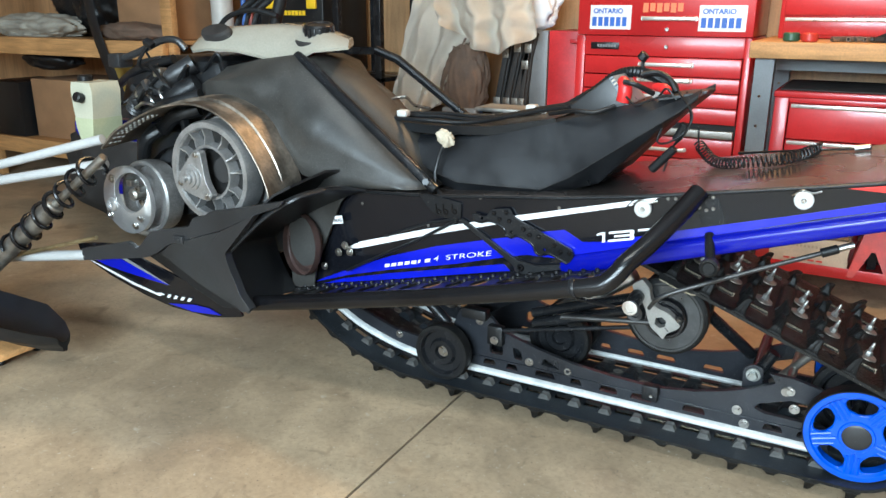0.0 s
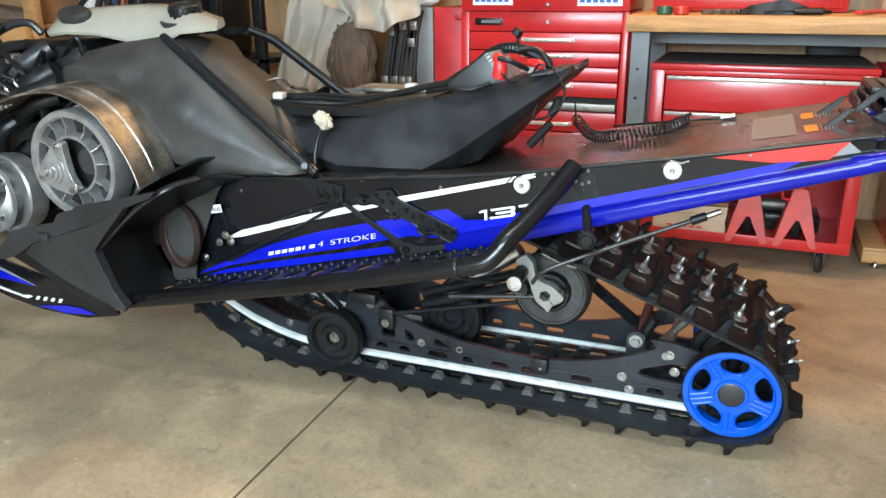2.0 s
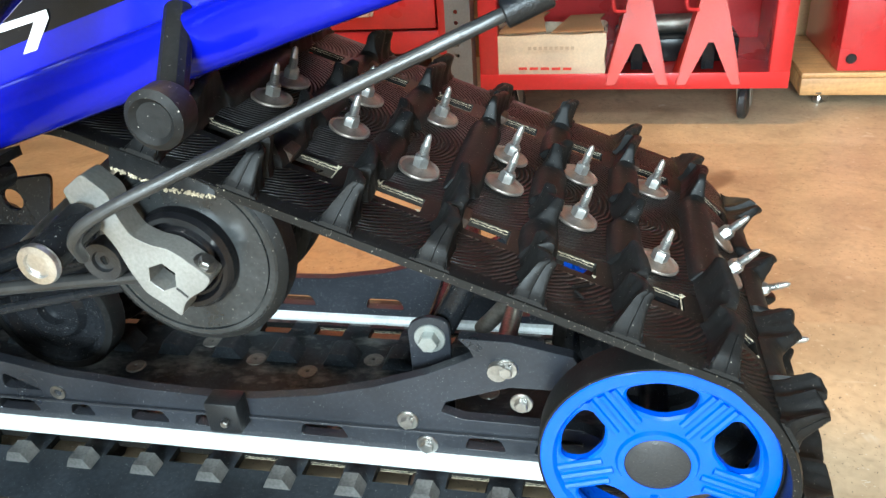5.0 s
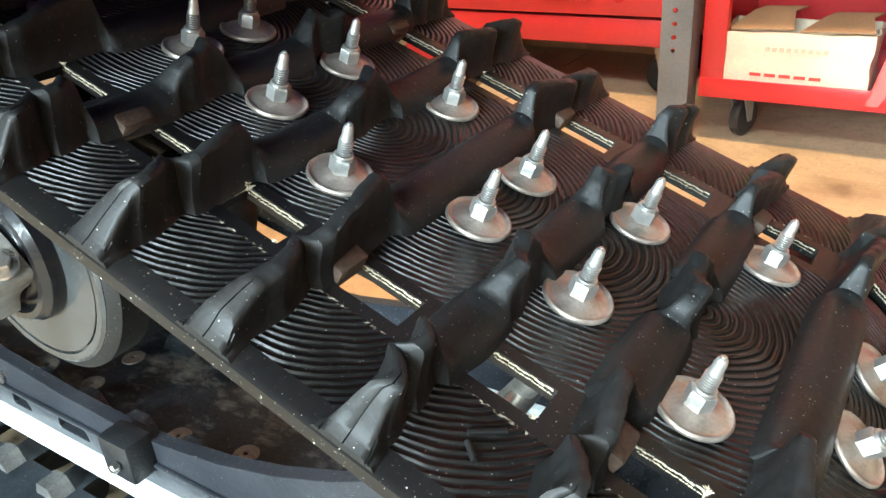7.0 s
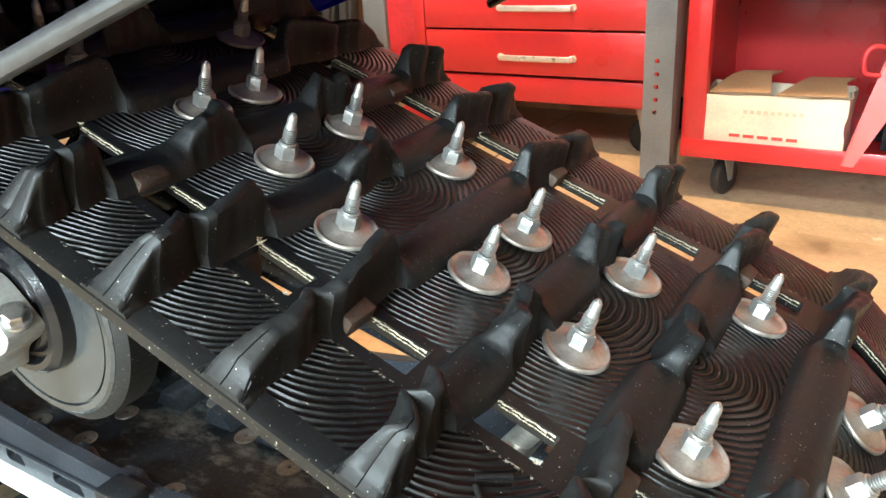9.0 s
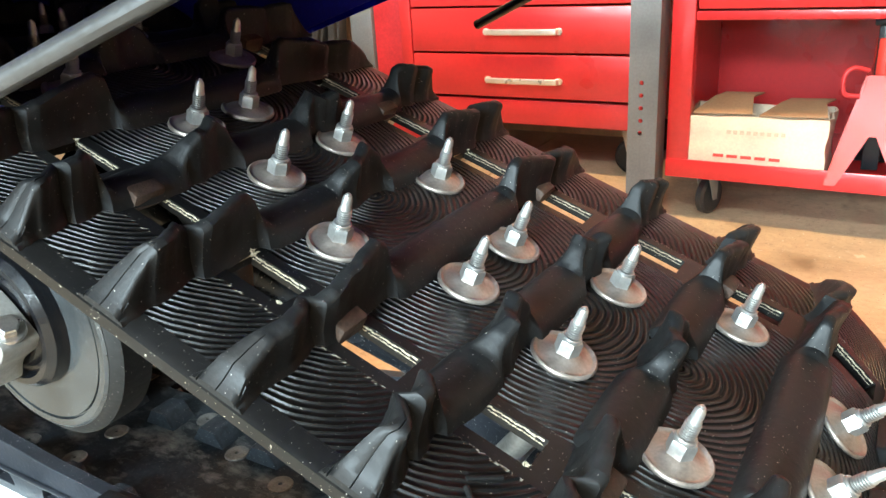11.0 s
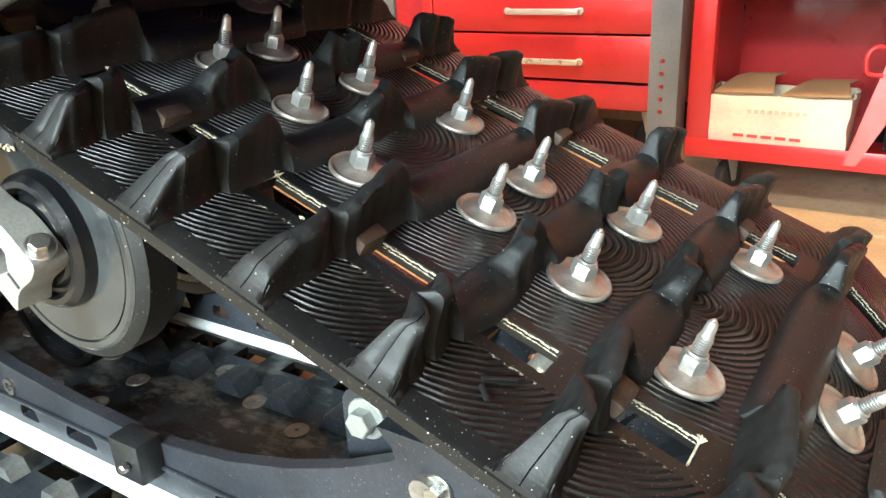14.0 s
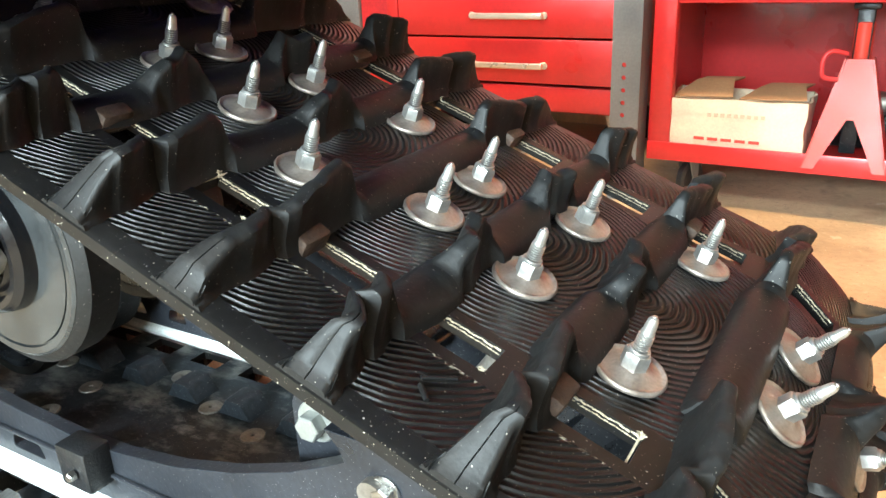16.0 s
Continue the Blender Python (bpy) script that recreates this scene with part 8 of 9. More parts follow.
def small_tool(kind, x, y, yaw, material, label, category):
    z = 0.811
    bm = B()
    m = Matrix.Translation((x, y, z)) @ pose(0, 0, 0, 0, 0, yaw)
    t = bmesh.new()
    if kind == "driver":
        rod(t, (0, 0, 0.012), (0.09, 0, 0.012), 0.012, 0.010, 12, 0.004)
        rod(t, (0.09, 0, 0.012), (0.19, 0, 0.010), 0.003, seg=8)
    elif kind == "socket":
        for i in range(5):
            lathe(t, [(0.005, 0), (0.0085, 0), (0.0085, 0.026), (0.005, 0.026), (0.005, 0)], frame_on((i * 0.024, 0.01 * (i % 2), 0.0085), (1.0, 0.5 + 0.3 * (i % 3), 0)), 14)
    elif kind == "pliers":
        for s in (-1, 1):
            sweep(t, smooth_path([(0, 0.004 * s, 0.008), (0.05, 0.010 * s, 0.008), (0.12, 0.022 * s, 0.008), (0.17, 0.016 * s, 0.008)], 5), 0.006, 8)
        box(t, -0.04, 0.01, -0.012, 0.012, 0.002, 0.014, 0.004)
    elif kind == "tape":
        lathe(t, [(0, 0), (0.022, 0), (0.026, 0.004), (0.026, 0.024), (0.022, 0.028), (0, 0.028)], Matrix(), 20)
    merge(bm, t, m)
    ob = part(kind, bm, material, None)
    return tagged(ob, label, category)


small_tool("tape", -0.33, 1.36, 0, mat("green_tin", (0.03, 0.09, 0.05), 0.4), "small dark green tin on the bench", "tin")
small_tool("tape", -0.275, 1.35, 0, ORANGE_RED, "small orange tape roll on the bench", "tape")
small_tool("socket", -0.21, 1.37, 12, DULL_STEEL, "row of chrome sockets on the bench", "socket")
small_tool("socket", -0.18, 1.42, -20, ROD_GREY, "row of dark sockets on the bench", "socket")
small_tool("pliers", 0.02, 1.40, 20, BLACK_PLASTIC, "black-handled pliers on the bench", "pliers")
small_tool("driver", 0.16, 1.37, 170, BLACK_PLASTIC, "black-handled screwdriver on the bench", "screwdriver")
small_tool("pliers", 0.28, 1.45, 60, ORANGE_RED, "orange-handled pliers on the bench", "pliers")
bm = B()
loft(bm, [[(x, 1.44 - w, 0.811), (x, 1.44 - w * 0.8, 0.811 + h), (x, 1.44 + w * 0.8, 0.811 + h * 0.9), (x, 1.44 + w, 0.811)] for x, w, h in ((-0.10, 0.02, 0.008), (-0.06, 0.05, 0.03), (0.0, 0.06, 0.04), (0.04, 0.05, 0.05), (0.10, 0.05, 0.03), (0.15, 0.02, 0.012))])
bmesh.ops.subdivide_edges(bm, edges=bm.edges[:], cuts=2, use_grid_fill=True, smooth=0.8)
tagged(part("work_glove", bm, SEAT_VINYL, None, "", 60), "black work glove lying on the bench", "glove")
CH3 = thing("bench_chest", (-0.05, 1.75, 0.811), "red steel tool box on the workbench", "tool chest")
bm = B()
box(bm, -0.40, 0.25, 1.62, 1.95, 0.8125, 1.15, 0.004)
part("body", bm, RED_PAINT, CH3)
for z0, z1 in ((0.825, 0.885), (0.892, 0.99), (0.997, 1.12)):
    drawer(CH3, -0.385, 0.235, z0, z1, 1.606, RED_PAINT, True)
bm = B()
box(bm, 0.36, 0.52, 1.55, 1.70, 0.811, 0.94, 0.004)
tagged(part("label_box", bm, WHITE_DECAL, None, "", 0), "small white printed carton on the bench", "carton")
bm = B()
box(bm, 0.155, 0.345, 1.93, 1.96, 0.58, 0.757, 0.01)
tagged(part("wall_box", bm, BLACK_PLASTIC, None, "", 30), "dark plastic box fixed under the bench at the wall", "box")

# ---- low red cart with drawers and open shelf ----
C2Y = 1.369
CH2 = thing("tool_cart", (0.0, 1.58, BACK_FLOOR), "low red steel tool cart with open lower shelf", "tool cart")
a, b = -0.357, 0.347
panels("panel", ((a, a + 0.045, C2Y, C2Y + 0.03, 0.024, 0.628, 0.003), (b - 0.045, b, C2Y, C2Y + 0.03, 0.024, 0.628, 0.003), (a, a + 0.004, C2Y + 0.03, 1.80, 0.024, 0.628), (b - 0.004, b, C2Y + 0.03, 1.80, 0.024, 0.628), (a, b, 1.796, 1.80, 0.024, 0.628), (a + 0.045, b - 0.045, C2Y + 0.002, C2Y + 0.03, 0.612, 0.628, 0.002), (a + 0.045, b - 0.045, C2Y + 0.006, C2Y + 0.025, 0.335, 0.352, 0.002), (a + 0.004, b - 0.004, C2Y + 0.03, 1.795, 0.335, 0.340), (a, b, C2Y - 0.002, C2Y + 0.004, 0.024, 0.062, 0.002), (a + 0.004, b - 0.004, C2Y + 0.004, 1.795, 0.030, 0.036)), RED_PAINT, CH2, "red enamelled cart panel")
bm = B()
box(bm, a - 0.004, b + 0.004, C2Y - 0.006, 1.806, 0.629, 0.650, 0.005)
TOPC = part("lid_rim", bm, RED_PAINT, CH2)
bm = B()
box(bm, a + 0.012, b - 0.012, C2Y + 0.012, 1.79, 0.651, 0.656, 0.002)
part("top_mat", bm, DARK_LINER, TOPC, "dark grey top mat")
drawer(CH2, a + 0.049, b - 0.049, 0.492, 0.610, C2Y, RED_PAINT, True)
drawer(CH2, a + 0.049, b - 0.049, 0.356, 0.488, C2Y, RED_PAINT, True)
casters(CH2, [(x, y) for x in (a + 0.075, b - 0.085) for y in (C2Y + 0.045, 1.74)], 0.040, 0.090, 70, GREY_PLASTIC, WHITE_ZINC, BACK_FLOOR)

# carton on the cart's shelf
CARTON = thing("carton", (-0.19, 1.50, 0.037), "pale open cardboard carton with red print on the shelf", "carton")
for q in ((-0.336, -0.060, 1.381, 1.385, 0.037, 0.152), (-0.334, -0.064, 1.531, 1.535, 0.037, 0.150), (-0.334, -0.330, 1.386, 1.530, 0.037, 0.151), (-0.066, -0.062, 1.386, 1.530, 0.037, 0.150), (-0.330, -0.066, 1.386, 1.530, 0.037, 0.041)):
    bm = B()
    box(bm, *q)
    bmesh.ops.subdivide_edges(bm, edges=bm.edges[:], cuts=7, use_grid_fill=True)
    for v in bm.verts:
        k = min(1.0, abs(v.co.x + 0.19) / 0.14) ** 3
        v.co += Vector((0.010 * k * noise.noise(v.co * 30 + Vector((9, 0, 0))), -0.003 + 0.005 * noise.noise(v.co * 25) - 0.004 * k, 0.005 * noise.noise(v.co * 20 + Vector((5, 0, 0))) if v.co.z > 0.05 else 0))
    part("carton_wall", bm, PALE_CARD, CARTON, "", 40)
for x0, x1, lift in ((-0.316, -0.200, 0.024), (-0.188, -0.066, 0.016)):
    bm = B()
    loft(bm, [[(x0, 1.40, 0.150), (x1, 1.40, 0.154), (x1, 1.40, 0.157), (x0, 1.40, 0.153)], [(x0 + 0.03, 1.46, 0.150 + lift), (x1 - 0.01, 1.46, 0.152 + lift), (x1 - 0.01, 1.46, 0.155 + lift), (x0 + 0.03, 1.46, 0.153 + lift)], [(x0 + 0.04, 1.52, 0.148 + lift), (x1, 1.52, 0.150 + lift), (x1, 1.52, 0.153 + lift), (x0 + 0.04, 1.52, 0.151 + lift)]])
    part("carton_flap", bm, CARDBOARD, CARTON, "brown inner flap")
bm = B()
for i in range(5):
    box(bm, -0.263 + i * 0.0262, -0.243 + i * 0.0262, 1.3685, 1.3700, 0.073 - i * 0.0004, 0.079 - i * 0.0004)
part("red_print", bm, PRINT_RED, CARTON, "", 0)
bm = B()
for i in range(9):
    box(bm, -0.240 + i * 0.0125, -0.2325 + i * 0.0125, 1.3685, 1.3700, 0.120, 0.1275)
part("print_bars", bm, mat("faint_print", (0.46, 0.36, 0.26), 0.7, 0, 0.1, 30, 0.1, 200, 0.0), CARTON, "", 0)


def jack_stand(x):
    j = thing("jack_stand", (x, 1.42, 0.036), "orange-red steel jack stand with ratchet column", "jack stand", "jack stands on the cart")
    cols = []
    bm = B()
    z0, z1 = 0.005, 0.205
    for y, s in ((1.362, -1), (1.47, 1)):
        yt = 1.416 + s * 0.022
        tri = [(-0.072, z0), (-0.050, z0), (-0.006, 0.098), (0.006, 0.098), (0.050, z0), (0.072, z0), (0.020, z1), (-0.020, z1)]
        t = bmesh.new()
        plate(t, [(x + p, z) for p, z in tri], [], 0.0, 0.0035)
        for v in t.verts:
            f = (v.co.z - z0) / (z1 - z0)
            v.co.y += y + (yt - y) * f
        merge(bm, t)
    for s in (-1, 1):
        t = bmesh.new()
        loft(t, [[(x + s * 0.072, 1.362, z0), (x + s * 0.069, 1.362, z0), (x + s * 0.069, 1.47, z0), (x + s * 0.072, 1.47, z0)], [(x + s * 0.024, 1.394, z1), (x + s * 0.021, 1.394, z1), (x + s * 0.021, 1.438, z1), (x + s * 0.024, 1.438, z1)]])
        merge(bm, t)
    for v in bm.verts:
        v.co.z += 0.031
    part("base", bm, ORANGE_RED, j, "orange-red pressed steel base", 30)
    bm = B()
    rod(bm, (x, 1.416, 0.225), (x, 1.416, 0.300), 0.0165, seg=22, bev=0.002)
    part("collar", bm, ORANGE_RED, j)
    bm = B()
    box(bm, x - 0.014, x + 0.014, 1.404, 1.428, 0.06, 0.328, 0.002)
    box(bm, x - 0.022, x + 0.022, 1.395, 1.437, 0.322, 0.334, 0.003)
    part("column", bm, BLACK_METAL, j, "dark toothed column")
    bm = B()
    sweep(bm, smooth_path([(x - 0.02, 1.395, 0.245), (x - 0.045, 1.385, 0.250), (x - 0.058, 1.38, 0.235), (x - 0.055, 1.38, 0.205), (x - 0.03, 1.385, 0.200)], 5), 0.004, 8)
    part("lever", bm, RED_DULL, j)
    bm = B()
    for i in range(4):
        box(bm, x - 0.020, x + 0.020 - (i % 2) * 0.006, 1.3865 - i * 0.0016, 1.388 - i * 0.0016, 0.158 - i * 0.010, 0.163 - i * 0.010)
    part("label_bars", bm, GREY_DECAL, j, "", 0)
    return j


jack_stand(0.012)
jack_stand(0.172)
bm = B()
rod(bm, (-0.03, 1.60, 0.12), (0.20, 1.62, 0.12), 0.024, seg=18, bev=0.003)
tagged(part("steel_bar", bm, DULL_STEEL, None), "short dark steel bar lying behind the jack stands", "bar")
bm = B()
box(bm, -0.04, 0.26, 1.55, 1.72, 0.037, 0.098, 0.008)
tagged(part("metal_case", bm, BLACK_METAL, None), "black metal case on the cart's lower shelf", "case")

# ---- red parts washer on a wooden dolly ----
DOLLY = thing("dolly", (0.58, 1.6, FLOOR), "wooden dolly with swivel casters under the red cabinet", "dolly")
panels("board", ((0.375, 0.800, 1.395, 1.43, 0.030, 0.072, 0.004), (0.375, 0.800, 1.74, 1.775, 0.030, 0.072, 0.004), (0.375, 0.41, 1.43, 1.74, 0.030, 0.072, 0.004), (0.765, 0.80, 1.43, 1.74, 0.030, 0.072, 0.004), (0.375, 0.80, 1.395, 1.775, 0.0725, 0.084, 0.002)), BENCH_WOOD, DOLLY, "pale timber board")
casters(DOLLY, [(0.42, 1.415), (0.66, 1.415), (0.77, 1.415), (0.42, 1.75), (0.77, 1.75)], 0.019, 0.042, 40, STEEL, STEEL, FLOOR)
CAB = thing("parts_washer", (0.58, 1.6, 0.085), "red steel parts washer cabinet with a dusty lid", "cabinet")
bm = B()
box(bm, 0.448, 0.778, 1.40, 1.76, 0.086, 0.44, 0.004)
part("body", bm, RED_PAINT, CAB, "red enamelled cabinet body")
bm = B()
loft(bm, [[(x, 1.395, 0.444), (x, 1.395, 0.555), (x, 1.45, 0.640), (x, 1.60, 0.672), (x, 1.76, 0.672), (x, 1.76, 0.444)] for x in (0.365, 0.372, 0.725, 0.732)])
bevel(bm, 0.006, 2)
part("lid", bm, RED_DULL, CAB, "dusty faded red lid")
bm = B()
sweep(bm, [(0.70, 1.388, 0.405), (0.80, 1.388, 0.398)], 0.006, 8)
sweep(bm, [(0.72, 1.388, 0.365), (0.80, 1.388, 0.36)], 0.006, 8)
part("side_hose", bm, DARK_LINER, CAB)
bm = B()
lathe(bm, [(0, 0.003), (0.010, 0.003), (0.012, 0.0)], frame_on((0.475, 1.40, 0.115), (0, -1, 0)), 14)
part("plug", bm, BLACK_PLASTIC, CAB)
BACK_BY = Matrix.Translation((0, 0, BACK_FLOOR)) @ Matrix.Diagonal((1.045, 1.0, 1.045, 1)) @ Matrix.Translation((0.015, 0.125, -FLOOR - 0.012))
for ob in (DOLLY, CAB):
    ob.matrix_basis = BACK_BY @ ob.matrix_basis

# ---- leaning boards and clutter at the far right ----
def leaning(x0, x1, y0, y1, z1, w, material, label, th=0.02):
    bm = B()
    t = bmesh.new()
    loft(t, [[(x0 - w / 2, y0, BACK_FLOOR), (x0 + w / 2, y0, BACK_FLOOR), (x0 + w / 2, y0 + th, BACK_FLOOR), (x0 - w / 2, y0 + th, BACK_FLOOR)]] + [[(x0 + (x1 - x0) * f - w / 2, y0 + (y1 - y0) * f, BACK_FLOOR + (z1 - BACK_FLOOR) * f), (x0 + (x1 - x0) * f + w / 2, y0 + (y1 - y0) * f, BACK_FLOOR + (z1 - BACK_FLOOR) * f), (x0 + (x1 - x0) * f + w / 2, y0 + (y1 - y0) * f + th, BACK_FLOOR + (z1 - BACK_FLOOR) * f), (x0 + (x1 - x0) * f - w / 2, y0 + (y1 - y0) * f + th, BACK_FLOOR + (z1 - BACK_FLOOR) * f)] for f in (0.25, 0.5, 0.75, 1.0)])
    bevel(t, 0.003, 1)
    merge(bm, t)
    return tagged(part("leaning_board", bm, material, None, "", 30), label, "board", "boards leaning on the wall")


leaning(1.06, 0.72, 1.55, 1.80, 1.25, 0.065, WHITE_TUBE, "grey-white painted board leaning on the wall")
leaning(1.15, 0.86, 1.58, 1.80, 1.30, 0.09, GREY_BOARD, "weathered rough grey board leaning on the wall")
leaning(1.30, 1.00, 1.50, 1.75, 1.35, 0.10, WHITE_TUBE, "white painted board leaning on the wall")
leaning(1.24, 0.99, 1.62, 1.82, 1.30, 0.05, GREY_BOARD, "weathered rough grey board leaning on the wall")
leaning(1.38, 1.08, 1.46, 1.74, 1.30, 0.035, WHITE_TUBE, "narrow white board leaning on the wall")
leaning(1.46, 1.20, 1.55, 1.78, 1.30, 0.07, GREY_BOARD, "weathered rough grey board leaning on the wall")
bm = B()
bmesh.ops.create_icosphere(bm, subdivisions=4, radius=1)
for v in bm.verts:
    k = 1 + 0.25 * noise.noise(v.co * 2.2) + 0.10 * noise.noise(v.co * 6)
    v.co = Vector((0.98 + v.co.x * 0.085 * k, 1.86 + v.co.y * 0.10 * k, max(BACK_FLOOR, 0.135 + v.co.z * 0.15 * k)))
tagged(part("rubbish_bag", bm, mat("black_bag", (0.02, 0.02, 0.022), 0.25, 0, 0.2, 20, 0.1, 200, 0.1), None, "", 60), "shiny black plastic bag on the floor", "bag")
bm = B()
bmesh.ops.create_icosphere(bm, subdivisions=3, radius=0.055)
for v in bm.verts:
    v.co = Vector((0.975, 1.87, 0.315)) + v.co * (1 + 0.1 * noise.noise(v.co * 20))
tagged(part("clay_pot", bm, mat("terracotta", (0.34, 0.12, 0.05), 0.6), None, "", 60), "rounded terracotta pot on the black bag", "pot")

# ---- behind the sled: leaning black brackets, red panel, cloths, totes ----
for i, (x, lean, top) in enumerate(((-1.540, 0.18, 0.785), (-1.497, 0.20, 0.81), (-1.462, 0.24, 0.81), (-1.418, 0.10, 0.74))):
    br = thing("ramp_bracket", (x, 1.68, 0.40), "dark brown steel bracket leaning with square bolt plates", "bracket", "leaning brackets")
    bm = B()
    t = bmesh.new()
    box(t, x - 0.020, x + 0.020, 1.66, 1.70, BACK_FLOOR + 0.002, top, 0.004)
    box(t, x - 0.012, x + 0.012, 1.645, 1.66, BACK_FLOOR + 0.01, top - 0.01, 0.003)
    for v in t.verts:
        v.co.x += (v.co.z - 0.4) * lean
    merge(bm, t)
    part("beam", bm, DARK_LINER, br)
    for z in (top - 0.06, 0.52):
        bm = B()
        box(bm, x - 0.016 + (z - 0.4) * lean, x + 0.016 + (z - 0.4) * lean, 1.640, 1.645, z - 0.018, z + 0.018, 0.002)
        lathe(bm, [(0, 0.005), (0.006, 0.004), (0.007, 0.0)], frame_on((x + (z - 0.4) * lean, 1.640, z), (0, -1, 0)), 10)
        part("bolt_plate", bm, DULL_STEEL, br)
bm = B()
box(bm, -1.382, -1.305, 1.68, 1.72, BACK_FLOOR, 0.822, 0.003)
for z in (0.80, 0.70):
    lathe(bm, [(0, 0.003), (0.006, 0.003), (0.007, 0.0)], frame_on((-1.355, 1.68, z), (0, -1, 0)), 10)
tagged(part("steel_upright", bm, GREY_STEEL, None), "dark blue-grey steel upright beside the chest", "upright")
bm = B()
box(bm, -1.303, -1.165, 1.69, 1.98, BACK_FLOOR, 0.822, 0.004)
box(bm, -1.20, -1.165, 1.66, 1.69, 0.775, 0.790, 0.002)
tagged(part("side_cabinet", bm, RED_DULL, None), "plain faded red side cabinet beside the chest", "cabinet")


def cloth_heap(name, at, size, material, label, category, seed, drape=0.0, sub=5):
    bm = B()
    bmesh.ops.create_icosphere(bm, subdivisions=sub, radius=1)
    off = Vector((seed * 3.1, seed * 1.7, seed))
    for v in bm.verts:
        c = v.co.copy()
        fold = noise.noise(Vector((c.x * 5 + c.z, c.y * 5, c.z * 1.2)) + off) * 0.16 + noise.noise(Vector((c.x * 13 + 2 * c.z, c.y * 11, c.z * 3)) + off) * 0.07
        k = 1 + 0.22 * noise.noise(c * 1.5 + off) + fold
        flare = 1 + drape * max(0, -c.z)
        v.co = Vector((at[0] + c.x * size[0] * k * flare, at[1] + c.y * size[1] * k * flare, max(BACK_FLOOR, at[2] + c.z * size[2] * (k if c.z > -0.3 else 1))))
    return tagged(part(name, bm, material, None, "", 80), label, category)


STAND = thing("storage_stand", (-1.8, 1.8, BACK_FLOOR), "low dark stand heaped with cloths", "stand")
bm = B()
box(bm, -2.16, -1.62, 1.60, 1.98, 0.40, 0.44, 0.004)
for x in (-2.14, -1.66):
    for y in (1.62, 1.94):
        box(bm, x, x + 0.03, y, y + 0.03, BACK_FLOOR, 0.40)
part("stand_frame", bm, DARK_LINER, STAND)
def hung_sheet(name, xs, top, low, y0, material, label, seed, fold=0.035):
    """A cloth thrown over the heap, falling in folds that deepen and splay towards its uneven hem."""
    bm = B()
    n, k = 44, 26
    rows = []
    for j in range(k + 1):
        f = j / k
        row = []
        for i in range(n + 1):
            u = i / n
            t = float(np.interp(u, [q[0] for q in top], [q[1] for q in top]))
            b = float(np.interp(u, [q[0] for q in low], [q[1] for q in low]))
            x = xs[0] + (xs[1] - xs[0]) * u
            x += (xs[2] + (xs[3] - xs[2]) * u - x) * f
            wave = math.sin(u * 17 + seed + 1.5 * noise.noise(Vector((u * 3, f * 1.5, seed)))) * fold * (0.35 + 0.65 * f)
            crease = noise.noise(Vector((u * 9 + f * 3, f * 5, seed * 2.0))) * 0.022 + noise.noise(Vector((u * 22, f * 9 + u * 6, seed))) * 0.010
            z = t + (b - t) * f + 0.014 * noise.noise(Vector((u * 7, 0.0, seed + 4.0)))
            row.append(bm.verts.new((x + 0.015 * noise.noise(Vector((u * 6, f * 6, seed + 9.0))), y0 - 0.05 * math.sin(min(1.0, f * 2.2) * 1.57) + wave + crease, max(BACK_FLOOR + 0.004, z))))
        rows.append(row)
    for p, q in zip(rows, rows[1:]):
        for i in range(n):
            bm.faces.new((p[i], p[i + 1], q[i + 1], q[i]))
    bmesh.ops.solidify(bm, geom=bm.faces[:], thickness=0.004)
    return tagged(part(name, bm, material, None, "", 80), label, "cloth")


hung_sheet("dust_sheet", (-1.93, -1.45, -2.07, -1.72), ((0.0, 0.98), (0.4, 1.10), (1.0, 1.08)), ((0.0, 0.46), (0.5, 0.42), (0.8, 0.50), (1.0, 0.62)), 1.66, CLOTH, "cream dust sheet hanging in folds", 1)
hung_sheet("dust_sheet", (-1.84, -1.34, -1.74, -1.32), ((0.0, 1.10), (1.0, 1.02)), ((0.0, 0.86), (0.3, 0.76), (0.6, 0.72), (1.0, 0.80)), 1.60, CLOTH, "heaped cream dust sheet", 4, 0.05)
cloth_heap("white_sheet", (-1.50, 1.74, 0.93), (0.20, 0.12, 0.14), GREY_CLOTH, "crumpled white sheet heaped on the stand", "cloth", 3, 0.1)
cloth_heap("brown_sack", (-1.655, 1.61, 0.61), (0.105, 0.06, 0.165), BROWN_CLOTH, "brown sack standing under the sheets", "sack", 4, 0.1)
bm = B()
box(bm, -1.73, -1.60, 1.60, 1.68, 0.45, 0.50, 0.01)
rod(bm, (-1.66, 1.62, 0.50), (-1.62, 1.62, 0.60), 0.014, seg=12, bev=0.003)
tagged(part("blue_sprayer", bm, mat("blue_tool", (0.05, 0.12, 0.30), 0.4), None), "small blue tool beside the brackets", "tool")
bm = B()
box(bm, -1.75, -1.58, 1.56, 1.60, 0.4405, 0.49, 0.008)
tagged(part("grey_case", bm, GREY_DECAL, None), "grey plastic case on the stand", "case")

